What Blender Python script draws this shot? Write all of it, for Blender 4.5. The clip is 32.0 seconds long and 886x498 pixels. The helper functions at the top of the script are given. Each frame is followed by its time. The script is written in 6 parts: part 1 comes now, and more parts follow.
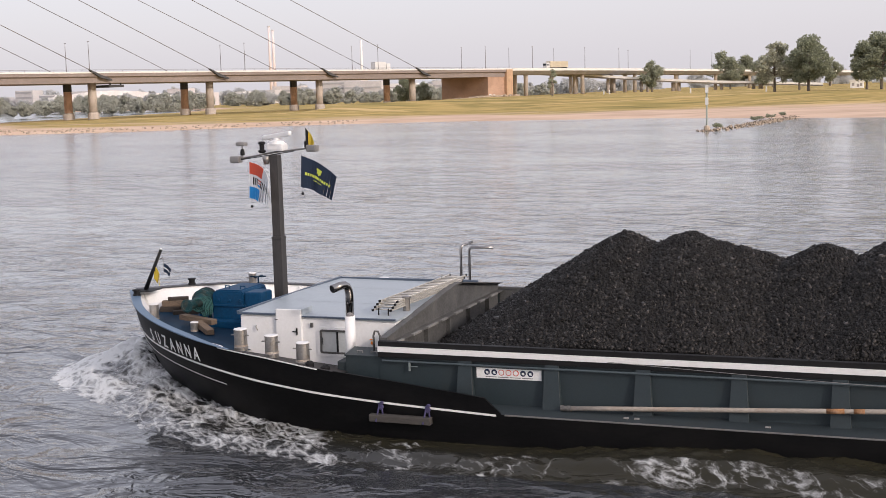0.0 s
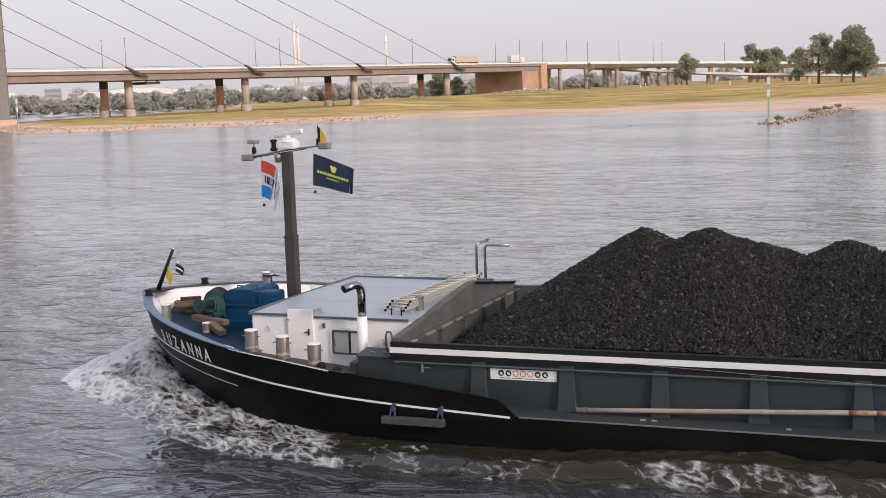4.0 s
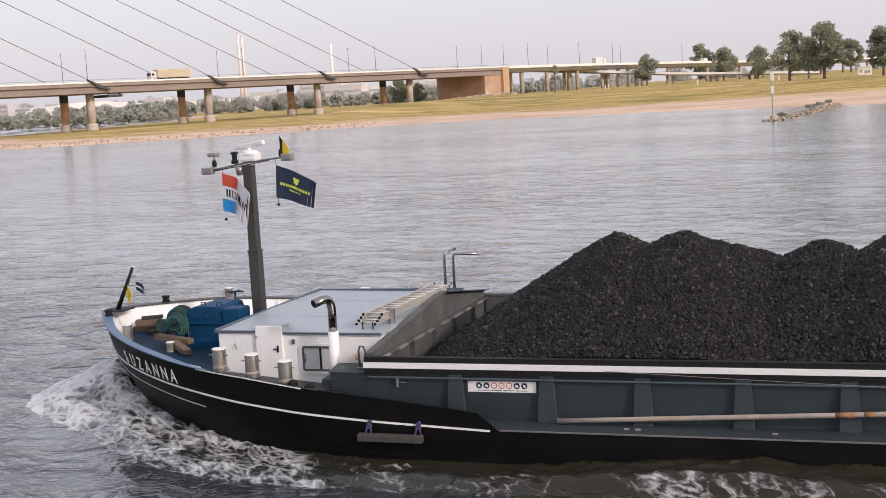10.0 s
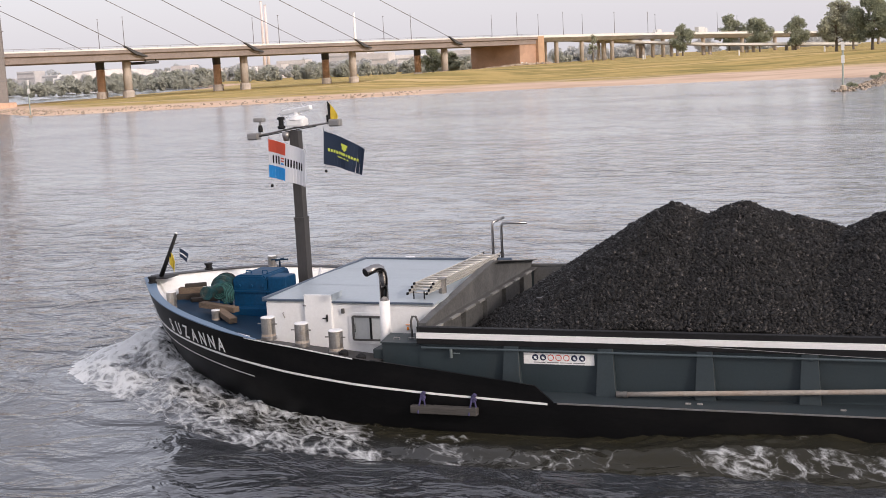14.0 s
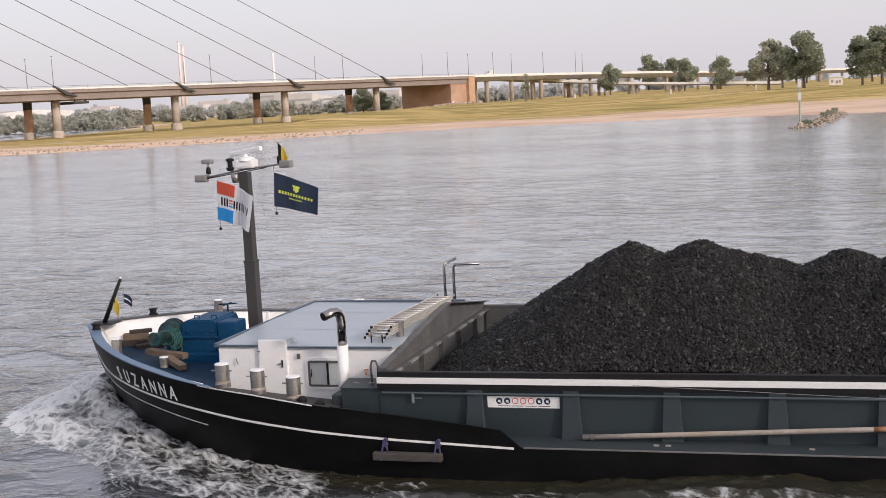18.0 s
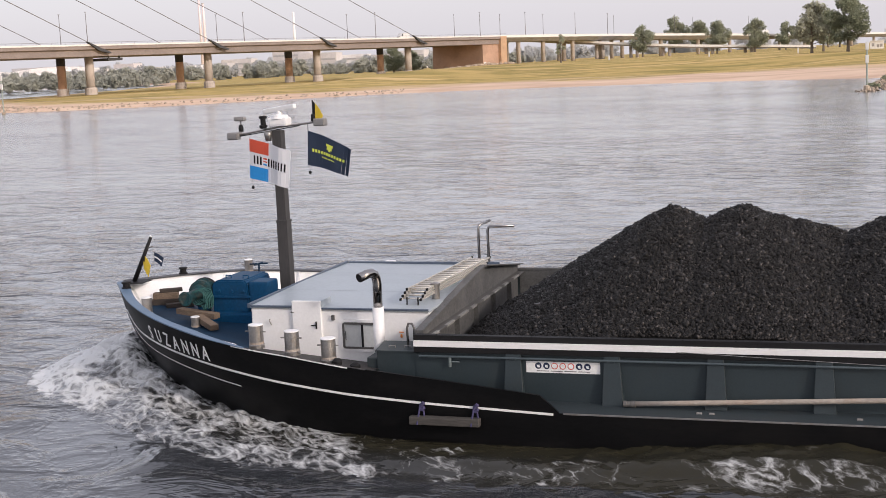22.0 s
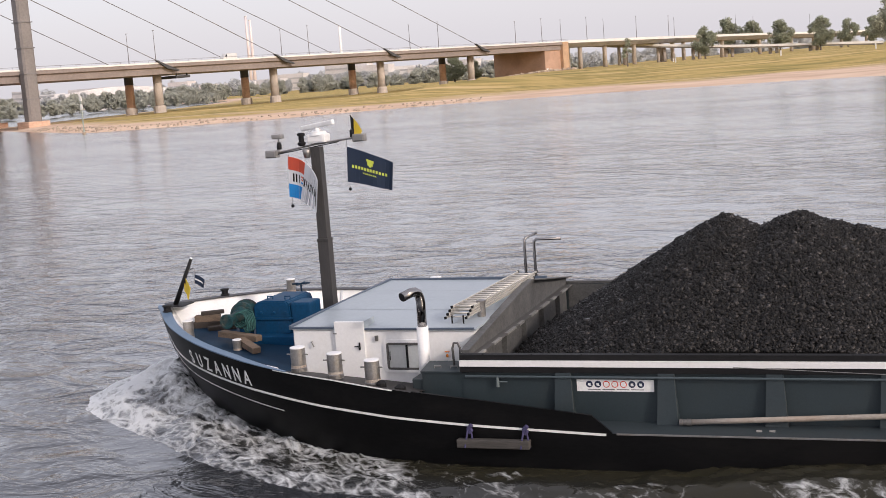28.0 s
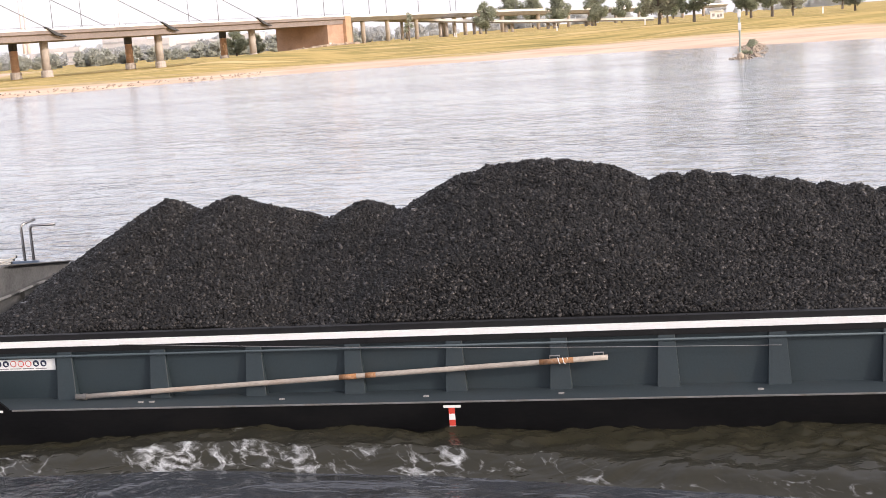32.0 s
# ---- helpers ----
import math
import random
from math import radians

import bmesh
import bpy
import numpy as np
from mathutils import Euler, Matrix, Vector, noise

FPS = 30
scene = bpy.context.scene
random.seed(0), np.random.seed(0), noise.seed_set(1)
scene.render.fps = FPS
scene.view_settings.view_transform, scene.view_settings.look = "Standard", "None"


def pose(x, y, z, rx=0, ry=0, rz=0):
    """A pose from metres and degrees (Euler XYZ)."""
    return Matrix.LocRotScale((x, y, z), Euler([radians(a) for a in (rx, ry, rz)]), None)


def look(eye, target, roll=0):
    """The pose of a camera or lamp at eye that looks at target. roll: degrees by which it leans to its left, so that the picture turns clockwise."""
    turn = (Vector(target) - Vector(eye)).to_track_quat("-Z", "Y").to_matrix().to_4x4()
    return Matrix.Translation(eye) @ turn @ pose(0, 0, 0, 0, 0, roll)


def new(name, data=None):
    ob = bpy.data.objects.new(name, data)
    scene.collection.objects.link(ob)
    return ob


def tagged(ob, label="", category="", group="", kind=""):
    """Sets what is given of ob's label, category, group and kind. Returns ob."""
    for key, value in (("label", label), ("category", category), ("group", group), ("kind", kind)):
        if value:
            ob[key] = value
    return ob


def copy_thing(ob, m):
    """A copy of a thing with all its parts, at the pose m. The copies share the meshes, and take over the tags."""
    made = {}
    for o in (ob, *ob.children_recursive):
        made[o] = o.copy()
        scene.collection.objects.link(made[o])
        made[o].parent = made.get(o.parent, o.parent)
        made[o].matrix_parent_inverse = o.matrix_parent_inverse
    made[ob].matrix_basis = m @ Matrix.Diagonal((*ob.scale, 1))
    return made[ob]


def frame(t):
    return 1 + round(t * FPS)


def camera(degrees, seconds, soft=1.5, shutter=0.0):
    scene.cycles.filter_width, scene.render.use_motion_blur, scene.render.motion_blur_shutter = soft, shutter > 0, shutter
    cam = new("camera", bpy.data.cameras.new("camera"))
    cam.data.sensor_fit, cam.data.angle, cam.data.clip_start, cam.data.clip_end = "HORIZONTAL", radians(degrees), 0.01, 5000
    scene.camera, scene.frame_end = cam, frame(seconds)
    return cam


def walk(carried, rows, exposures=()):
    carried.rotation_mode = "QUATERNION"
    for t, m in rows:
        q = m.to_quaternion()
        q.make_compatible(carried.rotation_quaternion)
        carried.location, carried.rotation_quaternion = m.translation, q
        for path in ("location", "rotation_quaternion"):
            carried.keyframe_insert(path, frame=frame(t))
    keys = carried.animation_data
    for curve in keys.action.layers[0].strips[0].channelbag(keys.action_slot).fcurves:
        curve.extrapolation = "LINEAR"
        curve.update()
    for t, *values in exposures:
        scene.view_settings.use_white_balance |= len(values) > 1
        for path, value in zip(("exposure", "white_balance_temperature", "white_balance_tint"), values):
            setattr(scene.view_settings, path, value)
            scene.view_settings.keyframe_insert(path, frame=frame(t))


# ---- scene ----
cam = camera(38.31, 32.0, soft=0.8)
# camera: seconds, place, heading, tilt and lean in degrees
PATH = [
    (0.0, 6.30, -22.56, 6.36, -20.88, -6.96, -1.65),
    (0.5, 5.69, -22.41, 6.39, -20.33, -6.78, -1.71),
    (1.0, 5.03, -22.26, 6.39, -19.06, -6.66, -1.71),
    (1.5, 4.36, -22.11, 6.39, -20.53, -5.64, -1.88),
    (2.0, 3.74, -22.03, 6.39, -21.80, -6.14, -1.96),
    (2.5, 3.05, -21.87, 6.37, -21.38, -6.69, -1.79),
    (4.5, 0.18, -21.28, 6.37, -22.49, -7.17, -2.12),
    (5.0, -0.53, -21.17, 6.36, -23.11, -6.97, -1.88),
    (5.5, -1.24, -21.08, 6.36, -21.83, -7.31, -2.08),
    (6.0, -1.96, -20.97, 6.37, -20.81, -7.63, -2.01),
    (6.5, -2.71, -20.84, 6.38, -19.73, -7.58, -2.25),
    (7.0, -3.46, -20.72, 6.37, -19.39, -7.30, -2.61),
    (7.5, -4.21, -20.62, 6.38, -18.56, -7.11, -2.87),
    (8.0, -4.93, -20.50, 6.37, -18.52, -6.94, -2.95),
    (8.5, -5.67, -20.36, 6.37, -18.23, -7.03, -2.77),
    (9.0, -6.45, -20.24, 6.35, -18.32, -7.18, -2.66),
    (9.5, -7.18, -20.11, 6.37, -19.52, -7.38, -2.73),
    (10.0, -7.90, -20.03, 6.39, -19.65, -6.96, -3.41),
    (10.5, -8.65, -19.89, 6.38, -19.88, -6.77, -3.46),
    (11.0, -9.43, -19.80, 6.36, -20.25, -6.76, -3.10),
    (11.5, -10.16, -19.67, 6.35, -20.48, -6.85, -3.24),
    (12.0, -10.94, -19.54, 6.34, -20.10, -7.17, -3.16),
    (12.5, -11.76, -19.42, 6.33, -20.16, -7.63, -3.33),
    (13.0, -12.56, -19.30, 6.34, -20.43, -7.99, -3.31),
    (13.5, -13.34, -19.20, 6.32, -20.80, -8.11, -3.09),
    (15.5, -16.58, -18.76, 6.34, -19.64, -8.64, -2.80),
    (16.0, -17.34, -18.66, 6.35, -19.71, -8.33, -2.79),
    (16.5, -18.08, -18.58, 6.34, -19.46, -8.05, -2.77),
    (17.0, -18.86, -18.47, 6.34, -17.84, -8.27, -2.48),
    (17.5, -19.65, -18.38, 6.36, -17.04, -7.87, -2.87),
    (18.0, -20.41, -18.32, 6.36, -16.89, -6.66, -3.18),
    (18.5, -21.18, -18.24, 6.35, -17.12, -6.31, -2.69),
    (19.0, -21.92, -18.17, 6.37, -17.71, -6.33, -2.87),
    (19.5, -22.69, -18.05, 6.35, -17.90, -6.27, -2.51),
    (20.0, -23.40, -17.93, 6.36, -17.59, -6.43, -2.55),
    (20.5, -24.14, -17.80, 6.36, -17.13, -6.57, -2.60),
    (21.0, -24.89, -17.65, 6.35, -17.09, -6.77, -2.66),
    (21.5, -25.63, -17.52, 6.33, -17.08, -7.62, -2.53),
    (22.0, -26.36, -17.36, 6.32, -17.74, -8.34, -2.63),
    (22.5, -27.08, -17.20, 6.32, -17.54, -9.16, -2.83),
    (23.0, -27.79, -17.01, 6.33, -17.12, -9.40, -2.87),
    (23.5, -28.54, -16.78, 6.34, -14.54, -9.42, -2.08),
    (24.0, -29.32, -16.65, 6.33, -16.23, -8.82, -2.20),
    (24.5, -30.09, -16.48, 6.32, -18.37, -8.96, -2.22),
    (25.0, -30.81, -16.37, 6.32, -18.66, -8.85, -2.13),
    (25.5, -31.58, -16.26, 6.34, -18.65, -8.70, -2.37),
    (27.5, -34.25, -15.79, 6.34, -19.17, -8.14, -3.69),
    (28.0, -34.66, -15.69, 6.34, -19.93, -7.78, -4.38),
    (28.5, -34.90, -15.64, 6.34, -18.90, -7.78, -4.52),
    (29.0, -34.84, -15.65, 6.34, -17.80, -8.04, -4.22),
    (29.5, -34.60, -15.50, 6.33, -17.14, -8.33, -3.52),
    (30.0, -34.33, -15.38, 6.32, -15.03, -8.42, -3.16),
    (30.5, -34.02, -15.26, 6.31, -14.10, -8.71, -3.68),
    (31.0, -33.73, -15.15, 6.29, -12.29, -9.66, -3.91),
    (31.5, -33.47, -15.01, 6.30, -11.04, -9.96, -3.61),
    (32.0, -33.19, -14.91, 6.25, -10.57, -9.61, -4.22),
]


def aim(x, y, z, heading, tilt, lean):
    """Pose from a heading (degrees right of +y), a tilt above the level and a lean to the left."""
    h, p = radians(heading), radians(tilt)
    way = Vector((math.sin(h) * math.cos(p), math.cos(h) * math.cos(p), math.sin(p)))
    return look((x, y, z), Vector((x, y, z)) + way, lean)


EXPOSURES = [(t, stops, 6350, 16) for t, stops in ((0.0, 0.18), (2.0, 0.10), (5.0, 0.12), (7.0, 0.20), (9.0, 0.20), (11.0, 0.16), (13.0, 0.24), (17.0, 0.22), (19.0, 0.07), (20.0, 0.08), (22.0, 0.22), (24.0, 0.38), (25.0, 0.30), (28.5, 0.22), (30.0, 0.45), (31.0, 0.68), (32.0, 0.80))]
walk(cam, [(t, aim(*row)) for t, *row in PATH], EXPOSURES)
SHIP_SPEED, SHIP_DRIFT = 1.3612, 0.1617

# ---- sky, sun ----
SUN_ELEVATION, SUN_HEADING = 24, 118
world = bpy.data.worlds.new("hazy_sky")
scene.world = world
world.use_nodes = True
wn, wl = world.node_tree.nodes, world.node_tree.links
wn.clear()
sky = wn.new("ShaderNodeTexSky")
sky.sky_type, sky.sun_disc = "NISHITA", False
sky.sun_elevation, sky.sun_rotation = radians(SUN_ELEVATION), radians(SUN_HEADING)
sky.dust_density, sky.air_density, sky.ozone_density = 4.0, 1.0, 1.0
sky_bg = wn.new("ShaderNodeBackground")
sky_bg.inputs[1].default_value = 0.05
haze = wn.new("ShaderNodeBackground")
haze.inputs[0].default_value = (0.735, 0.715, 0.728, 1)
haze.inputs[1].default_value = 0.79
both = wn.new("ShaderNodeAddShader")
w_out = wn.new("ShaderNodeOutputWorld")
wl.new(sky.outputs[0], sky_bg.inputs[0])
wl.new(sky_bg.outputs[0], both.inputs[0])
wl.new(haze.outputs[0], both.inputs[1])
wl.new(both.outputs[0], w_out.inputs[0])

sun = new("sun", bpy.data.lights.new("sun", "SUN"))
sun.data.energy, sun.data.angle, sun.data.color = 1.6, radians(4), (1.0, 0.9, 0.78)
_h, _e = radians(SUN_HEADING), radians(SUN_ELEVATION)
SUN_FROM = Vector((math.sin(_h) * math.cos(_e), math.cos(_h) * math.cos(_e), math.sin(_e)))
sun.matrix_world = look(SUN_FROM * 100, (0, 0, 0))

# ---- materials ----
def mat(name, color, rough=0.6, metal=0.0, var=0.12, scale=3.0, fine=40.0, bump=0.1, dirt=None, dirt_amount=0.0,
        dirt_scale=1.2, stretch=(1, 1, 1), spec=0.5, random_tint=0.0, bump_dist=0.02):
    """A painted, stony or metal surface: base colour with broad and fine variation, stains and fine relief."""
    m = bpy.data.materials.new(name)
    m.use_nodes = True
    nt = m.node_tree
    n, l = nt.nodes, nt.links
    b = n["Principled BSDF"]
    b.inputs["Roughness"].default_value, b.inputs["Metallic"].default_value = rough, metal
    b.inputs["Specular IOR Level"].default_value = spec
    tc = n.new("ShaderNodeTexCoord")
    mp = n.new("ShaderNodeMapping")
    mp.inputs["Scale"].default_value = stretch
    l.new(tc.outputs["Object"], mp.inputs[0])

    def noise_tex(s, detail, rough_=0.6):
        t = n.new("ShaderNodeTexNoise")
        t.inputs["Scale"].default_value, t.inputs["Detail"].default_value, t.inputs["Roughness"].default_value = s, detail, rough_
        l.new(mp.outputs[0], t.inputs["Vector"])
        return t.outputs["Fac"]

    broad, grain = noise_tex(scale, 4), noise_tex(fine, 3)
    add = n.new("ShaderNodeMath")
    add.operation = "ADD"
    l.new(broad, add.inputs[0])
    l.new(grain, add.inputs[1])
    rng = n.new("ShaderNodeMapRange")
    rng.inputs["From Min"].default_value, rng.inputs["From Max"].default_value = 0.6, 1.4
    rng.inputs["To Min"].default_value, rng.inputs["To Max"].default_value = 1 - var * 2, 1 + var * 2
    l.new(add.outputs[0], rng.inputs["Value"])
    value = rng.outputs[0]
    if random_tint:
        oi = n.new("ShaderNodeObjectInfo")
        r2 = n.new("ShaderNodeMapRange")
        r2.inputs["To Min"].default_value, r2.inputs["To Max"].default_value = 1 - random_tint, 1 + random_tint
        l.new(oi.outputs["Random"], r2.inputs["Value"])
        mul = n.new("ShaderNodeMath")
        mul.operation = "MULTIPLY"
        l.new(value, mul.inputs[0])
        l.new(r2.outputs[0], mul.inputs[1])
        value = mul.outputs[0]
    vm = n.new("ShaderNodeVectorMath")
    vm.operation = "SCALE"
    vm.inputs[0].default_value = color[:3]
    l.new(value, vm.inputs["Scale"])
    out = vm.outputs[0]
    if dirt:
        st = noise_tex(dirt_scale, 8, 0.7)
        r3 = n.new("ShaderNodeMapRange")
        r3.inputs["From Min"].default_value, r3.inputs["From Max"].default_value = 0.5, 0.72
        r3.inputs["To Max"].default_value = dirt_amount
        l.new(st, r3.inputs["Value"])
        mix = n.new("ShaderNodeMix")
        mix.data_type = "RGBA"
        l.new(r3.outputs[0], mix.inputs["Factor"])
        l.new(out, mix.inputs["A"])
        mix.inputs["B"].default_value = (*dirt, 1)
        out = mix.outputs["Result"]
    l.new(out, b.inputs["Base Color"])
    rr = n.new("ShaderNodeMapRange")
    rr.inputs["To Min"].default_value, rr.inputs["To Max"].default_value = max(0.02, rough - 0.1), min(1, rough + 0.1)
    l.new(broad, rr.inputs["Value"])
    l.new(rr.outputs[0], b.inputs["Roughness"])
    if bump:
        bp = n.new("ShaderNodeBump")
        bp.inputs["Strength"].default_value, bp.inputs["Distance"].default_value = bump, bump_dist
        l.new(grain, bp.inputs["Height"])
        l.new(bp.outputs[0], b.inputs["Normal"])
    return m


def water_material():
    """River water: silty body under sky-reflecting chop of several sizes, in gusts and calmer lanes."""
    m = bpy.data.materials.new("river_water")
    m.use_nodes = True
    n, l = m.node_tree.nodes, m.node_tree.links
    b = n["Principled BSDF"]
    b.inputs["Base Color"].default_value = (*WATER_BODY, 1)
    b.inputs["Roughness"].default_value, b.inputs["IOR"].default_value = 0.16, WATER_IOR
    tc = n.new("ShaderNodeTexCoord")

    def chop(scale, stretch, detail, turn, distortion=0.4):
        mp = n.new("ShaderNodeMapping")
        mp.vector_type = "TEXTURE"
        mp.inputs["Scale"].default_value = (1 / stretch, 1, 1)
        mp.inputs["Rotation"].default_value = (0, 0, radians(turn))
        l.new(tc.outputs["Object"], mp.inputs[0])
        t = n.new("ShaderNodeTexNoise")
        t.inputs["Scale"].default_value, t.inputs["Detail"].default_value = scale, detail
        t.inputs["Distortion"].default_value = distortion
        l.new(mp.outputs[0], t.inputs["Vector"])
        return t.outputs["Fac"]

    def calc(op, a, b_, c=None):
        k = n.new("ShaderNodeMath")
        k.operation = op
        for i, v in enumerate((a, b_, c)):
            if isinstance(v, (int, float)):
                k.inputs[i].default_value = v
            elif v is not None:
                l.new(v, k.inputs[i])
        return k.outputs[0]

    def ranged(v, a0, a1, b0, b1):
        k = n.new("ShaderNodeMapRange")
        for name, x in zip(("From Min", "From Max", "To Min", "To Max"), (a0, a1, b0, b1)):
            k.inputs[name].default_value = x
        l.new(v, k.inputs["Value"])
        return k.outputs[0]

    gust = ranged(chop(0.05, 0.5, 4, -8), 0.40, 0.68, 0.5, 1.5)
    swell = calc("MULTIPLY", chop(0.15, 0.6, 2, -14), 0.45)
    crest = ranged(chop(0.62, 0.68, 4, -12, 1.0), 0.45, 0.78, 0.0, 0.37)
    small = ranged(chop(1.9, 0.75, 3, 8, 0.6), 0.4, 0.8, 0.0, 0.085)
    fine = calc("MULTIPLY", chop(6.5, 0.8, 2, -20), 0.012)
    height = calc("ADD", swell, calc("ADD", fine, calc("MULTIPLY", calc("ADD", crest, small), gust)))
    bp = n.new("ShaderNodeBump")
    bp.inputs["Strength"].default_value, bp.inputs["Distance"].default_value = 1.0, CHOP
    l.new(height, bp.inputs["Height"])
    l.new(bp.outputs[0], b.inputs["Normal"])
    b.inputs["Coat Weight"].default_value, b.inputs["Coat Roughness"].default_value, b.inputs["Coat IOR"].default_value = 1.0, 0.14, WATER_IOR
    l.new(bp.outputs[0], b.inputs["Coat Normal"])
    return m


def bank_material():
    """Floodplain: bare sand by the water, dry yellow and green grass in bands and patches above it."""
    m = bpy.data.materials.new("river_bank")
    m.use_nodes = True
    n, l = m.node_tree.nodes, m.node_tree.links
    b = n["Principled BSDF"]
    b.inputs["Roughness"].default_value = 0.95
    b.inputs["Specular IOR Level"].default_value = 0.1
    tc = n.new("ShaderNodeTexCoord")
    sep = n.new("ShaderNodeSeparateXYZ")
    l.new(tc.outputs["Object"], sep.inputs[0])

    def tex(sc, stretch, detail=5):
        mp = n.new("ShaderNodeMapping")
        mp.inputs["Scale"].default_value = stretch
        l.new(tc.outputs["Object"], mp.inputs[0])
        t = n.new("ShaderNodeTexNoise")
        t.inputs["Scale"].default_value, t.inputs["Detail"].default_value = sc, detail
        l.new(mp.outputs[0], t.inputs["Vector"])
        return t.outputs["Fac"]

    def ramp(value, stops):
        r = n.new("ShaderNodeValToRGB")
        r.color_ramp.elements[0].position, r.color_ramp.elements[0].color = stops[0][0], (*stops[0][1], 1)
        r.color_ramp.elements[1].position, r.color_ramp.elements[1].color = stops[-1][0], (*stops[-1][1], 1)
        for p, c in stops[1:-1]:
            r.color_ramp.elements.new(p).color = (*c, 1)
        l.new(value, r.inputs[0])
        return r.outputs[0]

    sand = ramp(tex(0.15, (0.4, 1, 1)), [(0.3, (0.54, 0.38, 0.28)), (0.55, (0.68, 0.50, 0.37)), (0.75, (0.74, 0.58, 0.44))])
    grass = ramp(tex(0.08, (0.3, 1.4, 1), 9), [(0.30, (0.23, 0.19, 0.065)), (0.42, (0.39, 0.30, 0.105)), (0.5, (0.54, 0.385, 0.15)), (0.56, (0.28, 0.225, 0.075)), (0.62, (0.58, 0.42, 0.18)), (0.78, (0.64, 0.47, 0.245))])
    z = n.new("ShaderNodeMath")
    z.operation = "MULTIPLY_ADD"
    z.inputs[1].default_value = 1.1
    l.new(tex(0.06, (0.6, 1, 1), 6), z.inputs[0])
    l.new(sep.outputs[2], z.inputs[2])
    east = n.new("ShaderNodeMapRange")
    east.inputs["From Min"].default_value, east.inputs["From Max"].default_value = -75, 5
    east.inputs["To Max"].default_value = 0.6
    l.new(sep.outputs[0], east.inputs["Value"])
    low = n.new("ShaderNodeMath")
    low.operation = "SUBTRACT"
    l.new(z.outputs[0], low.inputs[0])
    l.new(east.outputs[0], low.inputs[1])
    r = n.new("ShaderNodeMapRange")
    r.inputs["From Min"].default_value, r.inputs["From Max"].default_value = 1.15, 1.55
    l.new(low.outputs[0], r.inputs["Value"])
    mix = n.new("ShaderNodeMix")
    mix.data_type = "RGBA"
    l.new(r.outputs[0], mix.inputs["Factor"])
    l.new(sand, mix.inputs["A"])
    l.new(grass, mix.inputs["B"])
    l.new(mix.outputs["Result"], b.inputs["Base Color"])
    bp = n.new("ShaderNodeBump")
    bp.inputs["Strength"].default_value, bp.inputs["Distance"].default_value = 0.6, 0.3
    l.new(tex(0.8, (1, 1, 1), 8), bp.inputs["Height"])
    l.new(bp.outputs[0], b.inputs["Normal"])
    return m


WATER_BODY, WATER_IOR, CHOP = (0.028, 0.031, 0.036), 1.27, 0.3
WATER = water_material()
BANK = bank_material()
CONCRETE = mat("weathered_concrete", (0.35, 0.33, 0.315), 0.9, var=0.15, scale=0.3, fine=3, dirt=(0.16, 0.13, 0.1), dirt_amount=0.5, dirt_scale=0.2)
SANDSTONE = mat("orange_sandstone", (0.50, 0.33, 0.21), 0.9, var=0.12, scale=0.3, fine=3, dirt=(0.3, 0.2, 0.13), dirt_amount=0.4, dirt_scale=0.25)
PALE_CONCRETE = mat("pale_concrete", (0.52, 0.455, 0.405), 0.9, var=0.12, scale=0.4, fine=4, dirt=(0.25, 0.21, 0.17), dirt_amount=0.5, dirt_scale=0.3)
RUSTY_STEEL = mat("rusty_column_paint", (0.60, 0.39, 0.28), 0.8, var=0.2, scale=0.5, fine=4)
DARK_STEEL = mat("dark_steel", (0.06, 0.06, 0.065), 0.6, var=0.15, scale=0.5, fine=5)
GIRDER = mat("girder_paint", (0.27, 0.225, 0.205), 0.7, var=0.12, scale=0.1, fine=1.5, dirt=(0.21, 0.17, 0.15), dirt_amount=0.5, dirt_scale=0.15)
RAIL_WHITE = mat("parapet_white", (0.78, 0.76, 0.72), 0.6, var=0.06, scale=0.2, fine=2)
PYLON_PAINT = mat("pylon_paint", (0.22, 0.2, 0.19), 0.7, var=0.12, scale=0.15, fine=2)
CABLE = mat("cable_grey", (0.2, 0.19, 0.19), 0.6, var=0.05, scale=1, fine=5)
BRICK = mat("red_brick_facing", (0.48, 0.31, 0.22), 0.9, var=0.14, scale=0.15, fine=2.5, dirt=(0.32, 0.2, 0.14), dirt_amount=0.5, dirt_scale=0.25)

# ---- building helpers ----
BASES = {}


def thing(name, label, category, base=(0, 0, 0), group="", kind=""):
    """An empty at the base of a thing that has parts."""
    ob = tagged(new(name), label, category, group, kind)
    ob.empty_display_size = 0.2
    ob.location = base
    BASES[ob.name] = Vector(base)
    return ob


def part(name, bm, material, parent, label="", smooth=False):
    """Links a bmesh, drawn in the space of the whole, as one mesh under a thing or a part."""
    if smooth:
        for f in bm.faces:
            f.smooth = True
    base = BASES.get(parent.name) if parent else None
    if base:
        bmesh.ops.translate(bm, vec=-base, verts=bm.verts)
    me = bpy.data.meshes.new(name)
    bm.to_mesh(me)
    bm.free()
    me.materials.append(material)
    ob = new(name, me)
    ob.parent = parent
    if base:
        BASES[ob.name] = base
    if label:
        ob["label"] = label
    return ob


def solo(name, bm, material, label, category, group="", kind="", base=(0, 0, 0), smooth=False):
    """A thing of one mesh, drawn in the space of the whole, with its origin at base."""
    if smooth:
        for f in bm.faces:
            f.smooth = True
    bmesh.ops.translate(bm, vec=-Vector(base), verts=bm.verts)
    me = bpy.data.meshes.new(name)
    bm.to_mesh(me)
    bm.free()
    me.materials.append(material)
    ob = tagged(new(name, me), label, category, group, kind)
    ob.location = base
    return ob


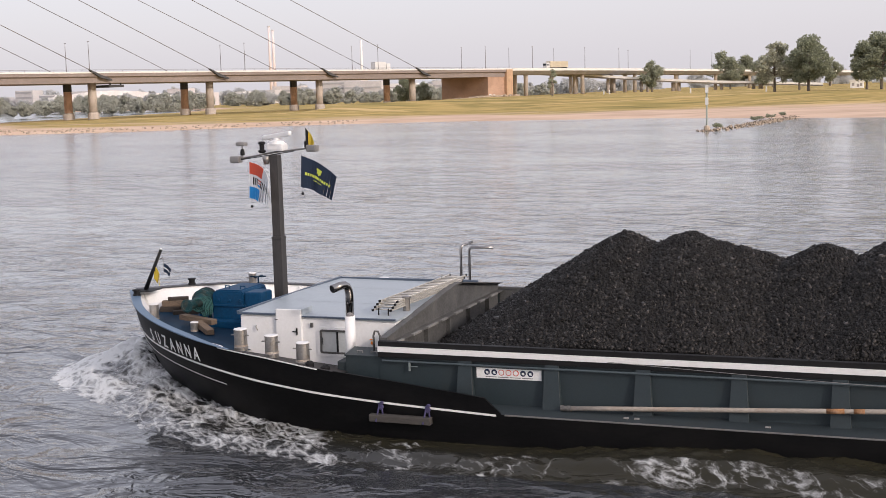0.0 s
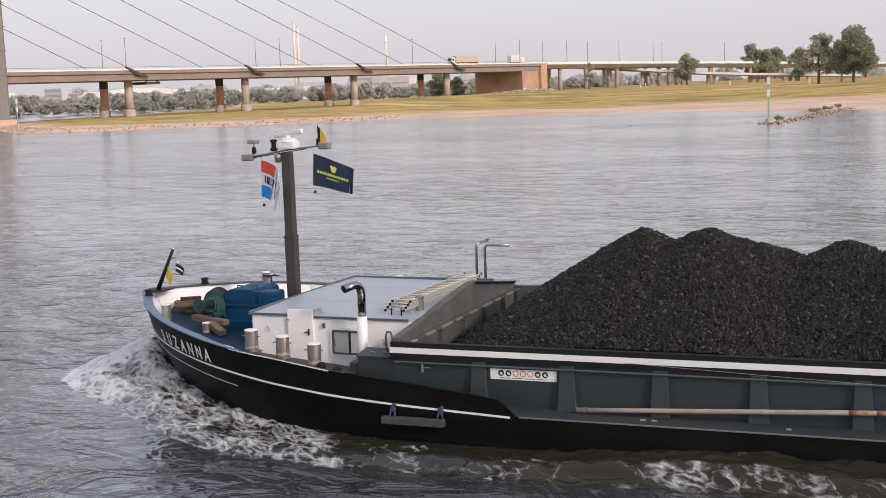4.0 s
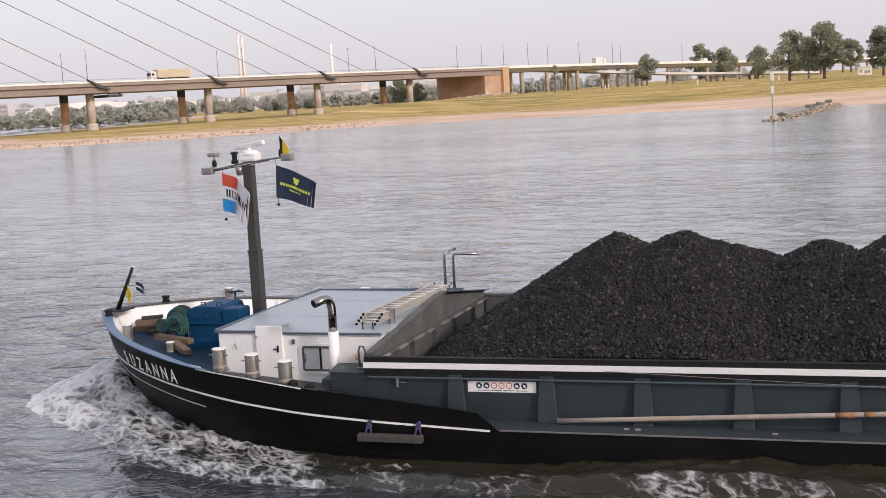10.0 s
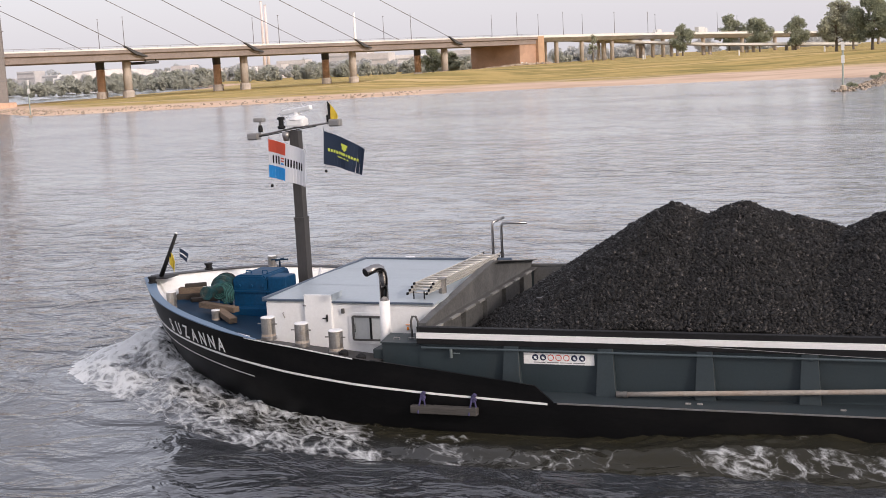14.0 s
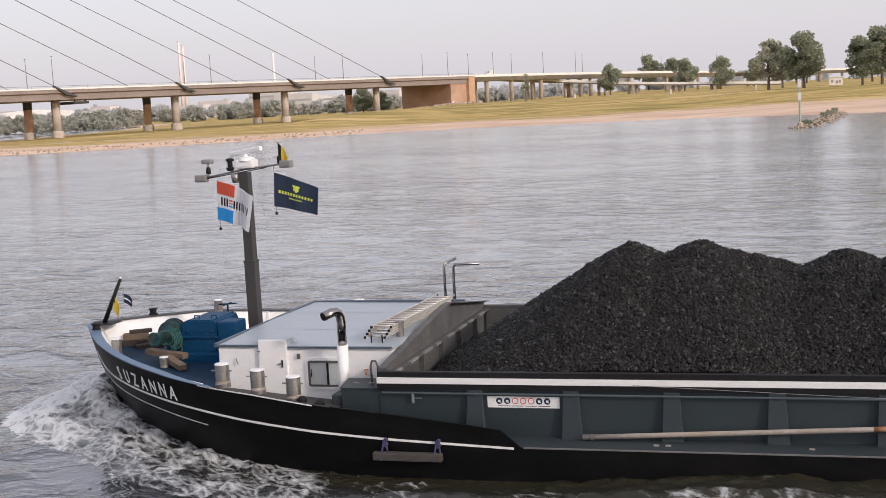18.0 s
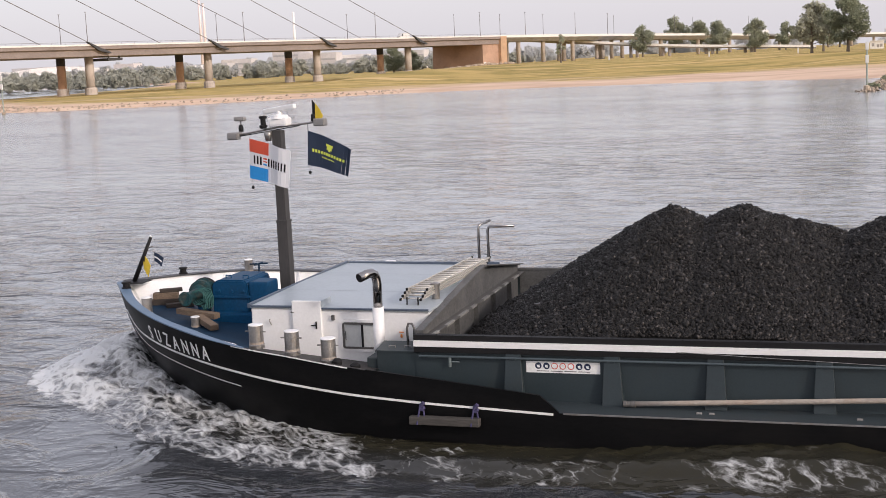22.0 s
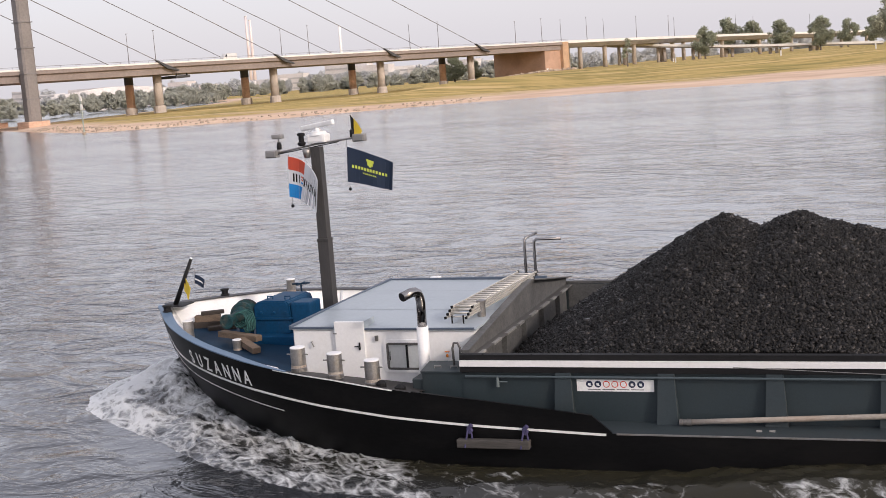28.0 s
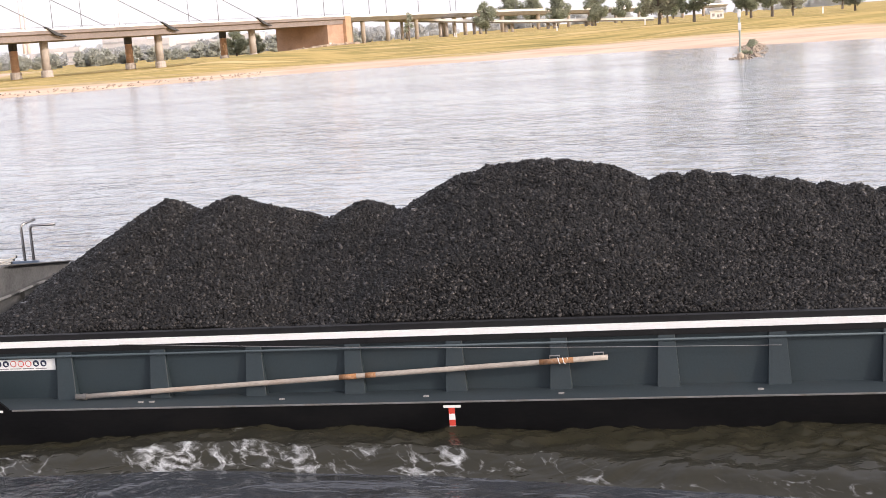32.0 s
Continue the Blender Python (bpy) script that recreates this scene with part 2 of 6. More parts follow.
def box(bm, x0, x1, y0, y1, z0, z1, bevel=0.0, m=None):
    made = bmesh.ops.create_cube(bm, size=1.0)["verts"]
    for v in made:
        v.co = Vector(((x0 + x1) / 2 + v.co.x * (x1 - x0), (y0 + y1) / 2 + v.co.y * (y1 - y0), (z0 + z1) / 2 + v.co.z * (z1 - z0)))
    if m is not None:
        bmesh.ops.transform(bm, matrix=m, verts=made)
    if bevel:
        edges = list({e for v in made for e in v.link_edges})
        bmesh.ops.bevel(bm, geom=edges, offset=bevel, segments=2, affect="EDGES", profile=0.6)
    return bm


def loft(bm, rings, closed=True, cap=True):
    """Faces between rings of equally many points."""
    vs = [[bm.verts.new(p) for p in ring] for ring in rings]
    for a, b in zip(vs, vs[1:]):
        for i in range(len(a) if closed else len(a) - 1):
            j = (i + 1) % len(a)
            bm.faces.new((a[i], a[j], b[j], b[i]))
    if cap and closed:
        bm.faces.new(list(reversed(vs[0])))
        bm.faces.new(vs[-1])
    return bm


def tube(bm, points, radius, seg=10, flat=1.0):
    """A bar of round section along points; radius may be a list."""
    pts = [Vector(p) for p in points]
    rad = radius if isinstance(radius, (list, tuple)) else [radius] * len(pts)
    rings, side = [], None
    for i, p in enumerate(pts):
        way = (pts[min(i + 1, len(pts) - 1)] - pts[max(i - 1, 0)]).normalized()
        if side is None:
            side = way.cross(Vector((0, 0, 1)) if abs(way.z) < 0.9 else Vector((1, 0, 0))).normalized()
        side = (side - way * side.dot(way)).normalized()
        up = side.cross(way)
        rings.append([p + rad[i] * (side * math.cos(a) + up * math.sin(a) * flat) for a in (2 * math.pi * k / seg for k in range(seg))])
    loft(bm, rings)
    bmesh.ops.recalc_face_normals(bm, faces=bm.faces)
    return bm


def lathe(bm, x, y, profile, seg=20):
    """A turned body about the upright through x, y; profile of (radius, z)."""
    loft(bm, [[(x + r * math.cos(a), y + r * math.sin(a), z) for a in (2 * math.pi * k / seg for k in range(seg))] for r, z in profile])
    bmesh.ops.recalc_face_normals(bm, faces=bm.faces)
    return bm


def prism(bm, outline, y0, y1):
    """An outline of (x, z) drawn out from y0 to y1."""
    loft(bm, [[(x, y0, z) for x, z in outline], [(x, y1, z) for x, z in outline]])
    bmesh.ops.recalc_face_normals(bm, faces=bm.faces)
    return bm


def smooth_step(a, b, v):
    t = min(1, max(0, (v - a) / (b - a)))
    return t * t * (3 - 2 * t)


def table(v, rows):
    """Straight interpolation in a short table of (v, value)."""
    if v <= rows[0][0]:
        return rows[0][1]
    for (a, fa), (b, fb) in zip(rows, rows[1:]):
        if v <= b:
            return fa + (fb - fa) * (v - a) / (b - a)
    return rows[-1][1]

# ---- river and banks ----
def stepped(stops):
    """Coordinates from stop to stop: (start, step), ..., (end, 0)."""
    out = []
    for (a, s), (b, _) in zip(stops, stops[1:]):
        k = max(1, round(abs(b - a) / s))
        out += [a + (b - a) * i / k for i in range(k)]
    return out + [stops[-1][0]]


def sheet(xs, ys, height):
    nx, ny = len(xs), len(ys)
    verts = [(x, y, height(x, y)) for y in ys for x in xs]
    faces = [(j * nx + i, j * nx + i + 1, (j + 1) * nx + i + 1, (j + 1) * nx + i) for j in range(ny - 1) for i in range(nx - 1)]
    me = bpy.data.meshes.new("sheet")
    me.from_pydata(verts, [], faces)
    me.polygons.foreach_set("use_smooth", [True] * len(faces))
    return me


SHORE = [(-300, 300), (-271, 283), (-232, 246), (-200, 217), (-190, 211), (-160, 222), (-142, 238), (-127, 250), (-100, 256), (-50, 249), (-20, 230), (0, 220), (60, 206), (400, 190)]
SHORE_WEST = [(280, -287), (330, -300), (420, -322), (520, -350), (700, -430), (1000, -760), (1400, -1400), (4000, -4000)]


def land_height(x, y):
    d = min((y - table(x, SHORE)) * 0.85, x - table(y, SHORE_WEST))
    z = table(d, [(-40, -3), (0, -0.2), (5, 0.3), (18, 0.85), (45, 1.1), (90, 1.3), (400, 1.6)])
    q = 0.9 * x + 0.1 * y
    z += smooth_step(-128, -100, q) * smooth_step(35, 85, d) * 2.7
    z += 0.12 * noise.noise(Vector((x * 0.05, y * 0.05, 0))) * smooth_step(2, 20, d) + 0.1 * noise.noise(Vector((x * 0.2, y * 0.2, 3))) * smooth_step(0, 6, d)
    return z


water = new("river", sheet(stepped([(-4500, 400), (-500, 50), (-100, 4), (40, 50), (600, 400), (4500, 0)]), stepped([(-400, 60), (-40, 4), (120, 20), (500, 300), (4800, 0)]), lambda x, y: -0.2))
water.data.materials.append(WATER)
tagged(water, "wide grey river with small wind ripples", "river", kind="structure")
bank = new("ground", sheet(stepped([(-4200, 300), (-600, 12), (-320, 3.0), (60, 12), (420, 300), (4200, 0)]), stepped([(150, 4), (190, 1.6), (300, 3), (380, 6), (640, 30), (1000, 200), (4700, 0)]), land_height))
bank.data.materials.append(BANK)
tagged(bank, "sandy river bank rising to dry yellow-green grass", "ground", kind="structure")

# ---- road bridge ----
BRIDGE_AT, ALONG, ACROSS = Vector((-249.7, 330.5, 0)), Vector((0.373, 0.928, 0)).normalized(), Vector((-0.928, 0.373, 0)).normalized()


def on_bridge(s, o, z):
    """A point s metres along the bridge, o metres over towards its far side, at height z."""
    p = BRIDGE_AT + ALONG * s + ACROSS * o
    return Vector((p.x, p.y, z))


def bridge_box(bm, s0, s1, o0, o1, z0, z1, bevel=0.0):
    m = Matrix.Translation(BRIDGE_AT) @ Matrix((ALONG, ACROSS, Vector((0, 0, 1)))).transposed().to_4x4()
    return box(bm, s0, s1, o0, o1, z0, z1, bevel, m)


bridge = thing("cable_stayed_bridge", "long cable-stayed road bridge with brown steel girder and white parapet", "bridge")
bm = bmesh.new()
for s0, s1 in ((-470, 207),):
    loft(bm, [[on_bridge(s, o, z) for o, z in ((-7.5, 16.0), (-7.5, 14.9), (-6.6, 14.6), (-6.6, 12.8), (21.6, 12.8), (21.6, 14.6), (22.5, 14.9), (22.5, 16.0))] for s in np.linspace(s0, s1, 40)])
part("deck", bm, GIRDER, bridge, "brown-grey box girder deck")
for o in (-7.62, 22.5):
    bm = bmesh.new()
    bridge_box(bm, -470, 207, o, o + 0.12, 15.9, 16.4)
    part("parapet", bm, RAIL_WHITE, bridge, "white parapet strip")
    bm = bmesh.new()
    bridge_box(bm, -470, 207, o + 0.02, o + 0.09, 16.95, 17.05)
    for k in range(135):
        bridge_box(bm, -468 + 5 * k, -467.94 + 5 * k, o + 0.03, o + 0.08, 16.4, 16.95)
    part("railing", bm, CABLE, bridge, "thin grey railing")
PIER_AT = (0, 47.5, 99.5, 151)
for s in PIER_AT:
    for o, paint, dark in ((0, PALE_CONCRETE, False), (15, RUSTY_STEEL, True)):
        x, y, _ = on_bridge(s, o, 0)
        zg = land_height(x, y)
        bm = bmesh.new()
        lathe(bm, x, y, [(1.35, zg + 2.2), (1.35, 12.85)], 18)
        pier = part("pier", bm, paint, bridge, "rust-stained round column" if dark else "pale round column", smooth=True)
        bm = bmesh.new()
        lathe(bm, x, y, [(1.9, zg - 0.5), (1.9, zg + 1.7), (1.7, zg + 2.25)], 14)
        part("footing", bm, PALE_CONCRETE, pier, "pale stained concrete footing")
        if dark:
            bm = bmesh.new()
            lathe(bm, x, y, [(1.42, 10.4), (1.42, 12.8)], 18)
            part("collar", bm, DARK_STEEL, pier, "dark steel sleeve")
for o in (-8.4, 23.4):
    bm = bmesh.new()
    bw = 2.0
    rings = []
    for z in (-2, 20, 60, 114):
        w = bw - z * 0.003
        rings.append([on_bridge(-49 + (5.5 if o > 0 else 0) + a * w, o + b * 1.6, z) for a, b in ((-1, -0.7), (-0.7, -1), (0.7, -1), (1, -0.7), (1, 0.7), (0.7, 1), (-0.7, 1), (-1, 0.7))])
    loft(bm, rings)
    bmesh.ops.recalc_face_normals(bm, faces=bm.faces)
    pylon = part("pylon", bm, PYLON_PAINT, bridge, "tall slender grey steel pylon")
    for z in range(8, 112, 7):
        bm = bmesh.new()
        bridge_box(bm, -51.1 + (5.5 if o > 0 else 0), -46.9 + (5.5 if o > 0 else 0), o - 1.75, o + 1.75, z, z + 0.25)
        part("flange", bm, CABLE, pylon)
    bm = bmesh.new()
    bridge_box(bm, -52.4 + (5.5 if o > 0 else 0), -45.6 + (5.5 if o > 0 else 0), o - 3, o + 3, -2, 2.0, 0.3)
    part("base", bm, RUSTY_STEEL, pylon, "rusty red pylon base")
    skew = 0.0 if o < 0 else 5.5
    for s in PIER_AT:
        sa = s - 3.5 + skew
        z_top = table(s, [(0, 37.0), (47.5, 57.0), (99.5, 74.6), (151, 91.0)])
        bm = bmesh.new()
        tube(bm, [on_bridge(-49 + skew, o + 0.6, z_top), on_bridge(sa, o + 0.6, 16.2)], 0.12, 6)
        stay = part("stay_cable", bm, CABLE, bridge)
        bm = bmesh.new()
        prism_pts = [(-5.5, 17.15), (-1, 15.2), (2.6, 13.9), (2.4, 13.5), (-1.6, 14.4), (-5.6, 16.95)]
        loft(bm, [[on_bridge(s + skew + a, o + c, z) for a, z in prism_pts] for c in (0.1, 1.1)])
        bmesh.ops.recalc_face_normals(bm, faces=bm.faces)
        part("anchor_housing", bm, DARK_STEEL, stay, "dark cable anchor housing")
        bm = bmesh.new()
        tube(bm, [on_bridge(-49 + skew, o + 0.6, z_top), on_bridge(-98 + 2 * skew - sa, o + 0.6, 16.2)], 0.12, 6)
        part("stay_cable", bm, CABLE, bridge)
bm = bmesh.new()
bridge_box(bm, 192, 207, -6.2, 21.2, 1.5, 12.85)
part("abutment", bm, BRICK, bridge, "red brick abutment block")
bm = bmesh.new()
bridge_box(bm, 203, 207.2, -7.7, 22.6, 1.5, 16.0)
part("abutment_pillar", bm, SANDSTONE, bridge, "pale sandstone end pillar")

# ---- the bridge's approach, lamps and gantry ----
viaduct = thing("approach_viaduct", "concrete approach viaduct with pale parapet on round piers", "viaduct")
DECK_Z = [(207, 16.3), (270, 16.0), (325, 15.5), (383, 14.9), (473, 13.6), (560, 13.0), (680, 12.4)]
bm = bmesh.new()
loft(bm, [[on_bridge(s, o, table(s, DECK_Z) + z) for o, z in ((-7.4, -0.2), (-7.4, -1.0), (-5.2, -2.6), (6, -2.6), (8, -1.0), (8, -0.2))] for s in np.linspace(207.4, 680, 36)])
bmesh.ops.recalc_face_normals(bm, faces=bm.faces)
part("upper_deck", bm, CONCRETE, viaduct, "concrete viaduct deck")
for o in (-7.6, 7.9):
    bm = bmesh.new()
    loft(bm, [[on_bridge(s, o + a, table(s, DECK_Z) + z) for a, z in ((0, -0.9), (0.18, -0.9), (0.18, 0.2), (0, 0.2))] for s in np.linspace(207.4, 680, 36)])
    bmesh.ops.recalc_face_normals(bm, faces=bm.faces)
    part("parapet", bm, RAIL_WHITE, viaduct, "white parapet strip")
for s, o in ((222, -3), (241, -3), (224, 5), (265, -3), (268, 4), (289, -3), (309, -3), (312, 5), (347, -3), (359, 4), (387, -3), (424, -3), (452, -3), (489, -3), (525, -3), (562, -3), (600, -3), (640, -3)):
    p = on_bridge(s, o, 0)
    zg = land_height(p.x, p.y)
    bm = bmesh.new()
    lathe(bm, p.x, p.y, [(1.0, zg - 1), (0.95, table(s, DECK_Z) - 3.2), (1.35, table(s, DECK_Z) - 2.5)], 14)
    part("pier", bm, PALE_CONCRETE, viaduct, "pale round concrete pier", smooth=True)
RAMP = [Vector(p) for p in ((-164, 570, 15.0), (-157, 592, 14), (-139, 595.5, 12.3), (-123, 598, 10.9), (-108, 600, 9.6), (-88, 602, 8.4), (-70, 603, 7.6), (-40, 606, 6.0))]
ramp = thing("slip_road_ramp", "lower concrete slip road curving down under the viaduct", "ramp")
bm = bmesh.new()
rings = []
for i, p in enumerate(RAMP):
    way = (RAMP[min(i + 1, len(RAMP) - 1)] - RAMP[max(i - 1, 0)])
    side = Vector((way.y, -way.x, 0)).normalized() * 4
    rings.append([p + side + Vector((0, 0, -0.1)), p + side * 0.9 + Vector((0, 0, -1.4)), p - side * 0.9 + Vector((0, 0, -1.4)), p - side + Vector((0, 0, -0.1))])
loft(bm, rings)
bmesh.ops.recalc_face_normals(bm, faces=bm.faces)
part("ramp_deck", bm, CONCRETE, ramp)
bm = bmesh.new()
loft(bm, [[r[0] + Vector((0, 0, z)) + (r[0] - r[3]).normalized() * d for d, z in ((0.2, -0.7), (0.2, 0.35), (0, 0.35), (0, -0.7))] for r in rings])
bmesh.ops.recalc_face_normals(bm, faces=bm.faces)
part("parapet", bm, RAIL_WHITE, ramp, "white parapet strip")
for p in RAMP[1:-1]:
    zg = land_height(p.x, p.y)
    for dx in (-1.5, 1.5):
        bm = bmesh.new()
        lathe(bm, p.x + dx, p.y, [(0.8, zg - 1), (0.8, p.z - 1.3)], 12)
        part("pier", bm, PALE_CONCRETE, ramp, smooth=True)

lamp0 = None
for s, o in ((-67, -6.8), (-67, 7), (-4.7, -6.8), (-4.7, 7), (58.4, -6.8), (58.4, 7), (125, -6.8), (124, 7), (190, -6.8), (190, 7), (222.5, -6.8), (222.5, 7), (256, 7), (262, -6.8), (290, -6.8), (318, 7), (355, -6.8), (400, 7), (440, -6.8)):
    z0 = 16.0 if s < 207 else table(s, DECK_Z) - 0.2
    if lamp0 is None:
        lamp0 = thing("street_lamp", "slim grey street lamp standing on the bridge", "street lamp", (0, 0, 0), "lamps on the bridge")
        bm = bmesh.new()
        tube(bm, [(0, 0, 0), (0, 0, 5), (0, 0, 10)], [0.15, 0.11, 0.08], 6)
        part("post", bm, CABLE, lamp0)
        bm = bmesh.new()
        box(bm, -0.12, 0.12, -0.35, 0.35, 9.95, 10.1, 0.04)
        part("lamp_head", bm, CABLE, lamp0)
        lamp0.location = on_bridge(s, o, z0)
    else:
        q = on_bridge(s, o, z0)
        copy_thing(lamp0, pose(q.x, q.y, q.z, 0, 0, -22))
bm = bmesh.new()
bridge_box(bm, 3.5, 9, -5, 6, 11.4, 12.2, 0.1)
gantry = part("inspection_gantry", bm, DARK_STEEL, bridge, "dark inspection gantry slung below the deck")
for s in (4, 8):
    bm = bmesh.new()
    bridge_box(bm, s, s + 0.3, -4.6, -4.2, 12.15, 12.9)
    part("gantry_hanger", bm, DARK_STEEL, gantry)
GRAFFITI = mat("white_spray_paint", (0.7, 0.69, 0.66), 0.8, var=0.15, scale=0.6, fine=3)
rng = random.Random(8)
for k in range(4):
    s = 192.6 + 2.5 * k
    bm = bmesh.new()
    bridge_box(bm, s, s + rng.uniform(1.2, 2.3), -6.3, -6.22, 3.9, 3.9 + rng.uniform(0.7, 1.6))
    part("painted_patch", bm, GRAFFITI, bridge, "white sprayed patch of unreadable letters")

# ---- stones: groyne, bank protection ----
STONE = mat("brown_riverstone", (0.40, 0.32, 0.24), 0.9, var=0.25, scale=0.8, fine=6, random_tint=0.2)


def stone_heap(name, label, spots, size, category="stones", kind="stuff", seed=3):
    """Rough stones at the spots (x, y, z), one mesh."""
    rng = random.Random(seed)
    bm = bmesh.new()
    for x, y, z in spots:
        r = size * rng.uniform(0.6, 1.5)
        m = Matrix.Translation((x, y, z)) @ Euler([rng.uniform(0, 6) for _ in range(3)]).to_matrix().to_4x4() @ Matrix.Diagonal((r, r * rng.uniform(0.6, 1), r * rng.uniform(0.45, 0.8), 1))
        made = bmesh.ops.create_icosphere(bm, subdivisions=1, radius=1, matrix=m)["verts"]
        for v in made:
            v.co += Vector((rng.uniform(-1, 1), rng.uniform(-1, 1), rng.uniform(-1, 1))) * r * 0.18
    return solo(name, bm, STONE, label, category, kind=kind)


rng = random.Random(11)
spots = []
for k in range(420):
    t = rng.random() ** 0.8
    cx, cy = table(t, [(0, -24.5), (0.15, -22.6), (0.5, -20.2), (1, -17.5)]), table(t, [(0, 164), (0.15, 166), (0.5, 196), (1, 236)])
    w = table(t, [(0, 1.2), (0.1, 2.6), (1, 2.6)])
    d = rng.uniform(-1, 1)
    spots.append((cx + d * w, cy + rng.uniform(-1.5, 1.5), -0.5 + 0.42 * (1 - abs(d)) * table(t, [(0, 0.6), (0.1, 1), (1, 1.1)])))
stone_heap("groyne", "low stone groyne running out into the river", spots, 0.32, "groyne")
spots = []
for k in range(260):
    s = rng.uniform(120, 206)
    o = rng.uniform(-13, -8) - (206 - s) * 0.06
    p = on_bridge(s, o, 0)
    spots.append((p.x, p.y, land_height(p.x, p.y) + rng.uniform(0, 0.35)))
stone_heap("bank_stones", "pale broken stones along the bank by the bridge", spots, 0.7, seed=4)
spots = []
for k in range(300):
    x = rng.uniform(-240, -120)
    y = table(x, SHORE) + rng.uniform(0.5, 9)
    spots.append((x, y, land_height(x, y)))
stone_heap("shore_stones", "scattered stones on the sandy shore", spots, 0.33, seed=5)


def beacon(x, y, z, h, label, board):
    b = thing("river_beacon", label, "beacon", (x, y, z))
    bm = bmesh.new()
    tube(bm, [(x, y, z - 1), (x, y, z + h)], 0.13, 8)
    part("pole", bm, mat("beacon_green_grey", (0.36, 0.4, 0.34), 0.6), b)
    for low in (board, board + 1.75):
        bm = bmesh.new()
        box(bm, x - 0.22, x + 0.22, y - 0.18, y + 0.18, z + low, z + low + 1.05, 0.05)
        part("board", bm, RAIL_WHITE, b, "white board")
    bm = bmesh.new()
    lathe(bm, x, y, [(0.5, z - 0.7), (0.4, z - 0.1), (0.14, z + 0.05)], 10)
    part("foot", bm, STONE, b)
    return b


beacon(-23.7, 165.0, 0.6, 5.6, "slim green-grey beacon with white board on the groyne", 3.0)
beacon(-190.7, 206.0, 0.2, 6.6, "slim beacon with white board at the end of the shore", 4.6)
hut = thing("small_hut", "small white square hut with grey sprayed panels on the grass", "hut", (-16.6, 441, 4))
bm = bmesh.new()
box(bm, -18.8, -14.4, 439.5, 443, 3.5, 6.6, 0.05)
part("wall", bm, RAIL_WHITE, hut)
bm = bmesh.new()
box(bm, -19.1, -14.1, 439.2, 443.3, 6.6, 6.85, 0.03)
part("roof", bm, RAIL_WHITE, hut)
for x, z in ((-18.2, 4.9), (-16.6, 4.5), (-15.6, 4.7)):
    bm = bmesh.new()
    box(bm, x, x + 0.8, 439.44, 439.5, z, z + 1.0)
    part("panel", bm, CONCRETE, hut)
for x, y in ((-120, 512), (-112.4, 470), (-70, 420), (-40, 380), (6, 330)):
    post = thing("marker_post", "short white marker post in the grass", "post", (x, y, land_height(x, y)), "marker posts")
    bm = bmesh.new()
    box(bm, x - 0.22, x + 0.22, y - 0.22, y + 0.22, land_height(x, y) - 0.2, land_height(x, y) + 1.7, 0.04)
    part("stem", bm, RAIL_WHITE, post)


# ---- trees ----
def leaf_material(name, color, rough=0.8, spread=(0.6, 1.5), even=0.5):
    m = bpy.data.materials.new(name)
    m.use_nodes = True
    n, l = m.node_tree.nodes, m.node_tree.links
    b = n["Principled BSDF"]
    b.inputs["Roughness"].default_value = rough
    b.inputs["Specular IOR Level"].default_value = 0.2
    g = n.new("ShaderNodeNewGeometry")
    r = n.new("ShaderNodeValToRGB")
    c = np.array(color)
    r.color_ramp.elements[0].color, r.color_ramp.elements[1].color = (*(c * spread[0]), 1), (*(c * spread[1]), 1)
    l.new(g.outputs["Random Per Island"], r.inputs[0])
    l.new(r.outputs[0], b.inputs["Base Color"])
    out_way = n.new("ShaderNodeVectorMath")
    out_way.operation = "MULTIPLY_ADD"
    out_way.inputs[1].default_value = (1 - even, 1 - even, 1 - even)
    out_way.inputs[2].default_value = (0.25 * even, -0.5 * even, 0.83 * even)
    l.new(g.outputs["Normal"], out_way.inputs[0])
    l.new(out_way.outputs[0], b.inputs["Normal"])
    thin = n.new("ShaderNodeBsdfTranslucent")
    l.new(r.outputs[0], thin.inputs[0])
    mix = n.new("ShaderNodeMixShader")
    mix.inputs[0].default_value = 0.5
    l.new(b.outputs[0], mix.inputs[1])
    l.new(thin.outputs[0], mix.inputs[2])
    l.new(mix.outputs[0], n["Material Output"].inputs[0])
    return m


# leaf colours lightened beyond real foliage, to take in the haze over the bank
LEAF_DARK = leaf_material("dark_green_leaves", (0.33, 0.35, 0.24), 0.8, (0.72, 1.3), 0.68)
LEAF_MID = leaf_material("green_leaves", (0.38, 0.395, 0.28), 0.8, (0.72, 1.3), 0.68)
LEAF_PALE = leaf_material("pale_willow_leaves", (0.50, 0.495, 0.37), 0.8, (0.75, 1.25), 0.68)
BARK = mat("bark", (0.16, 0.13, 0.10), 0.9, var=0.25, scale=1.5, fine=12, stretch=(1, 1, 0.3))


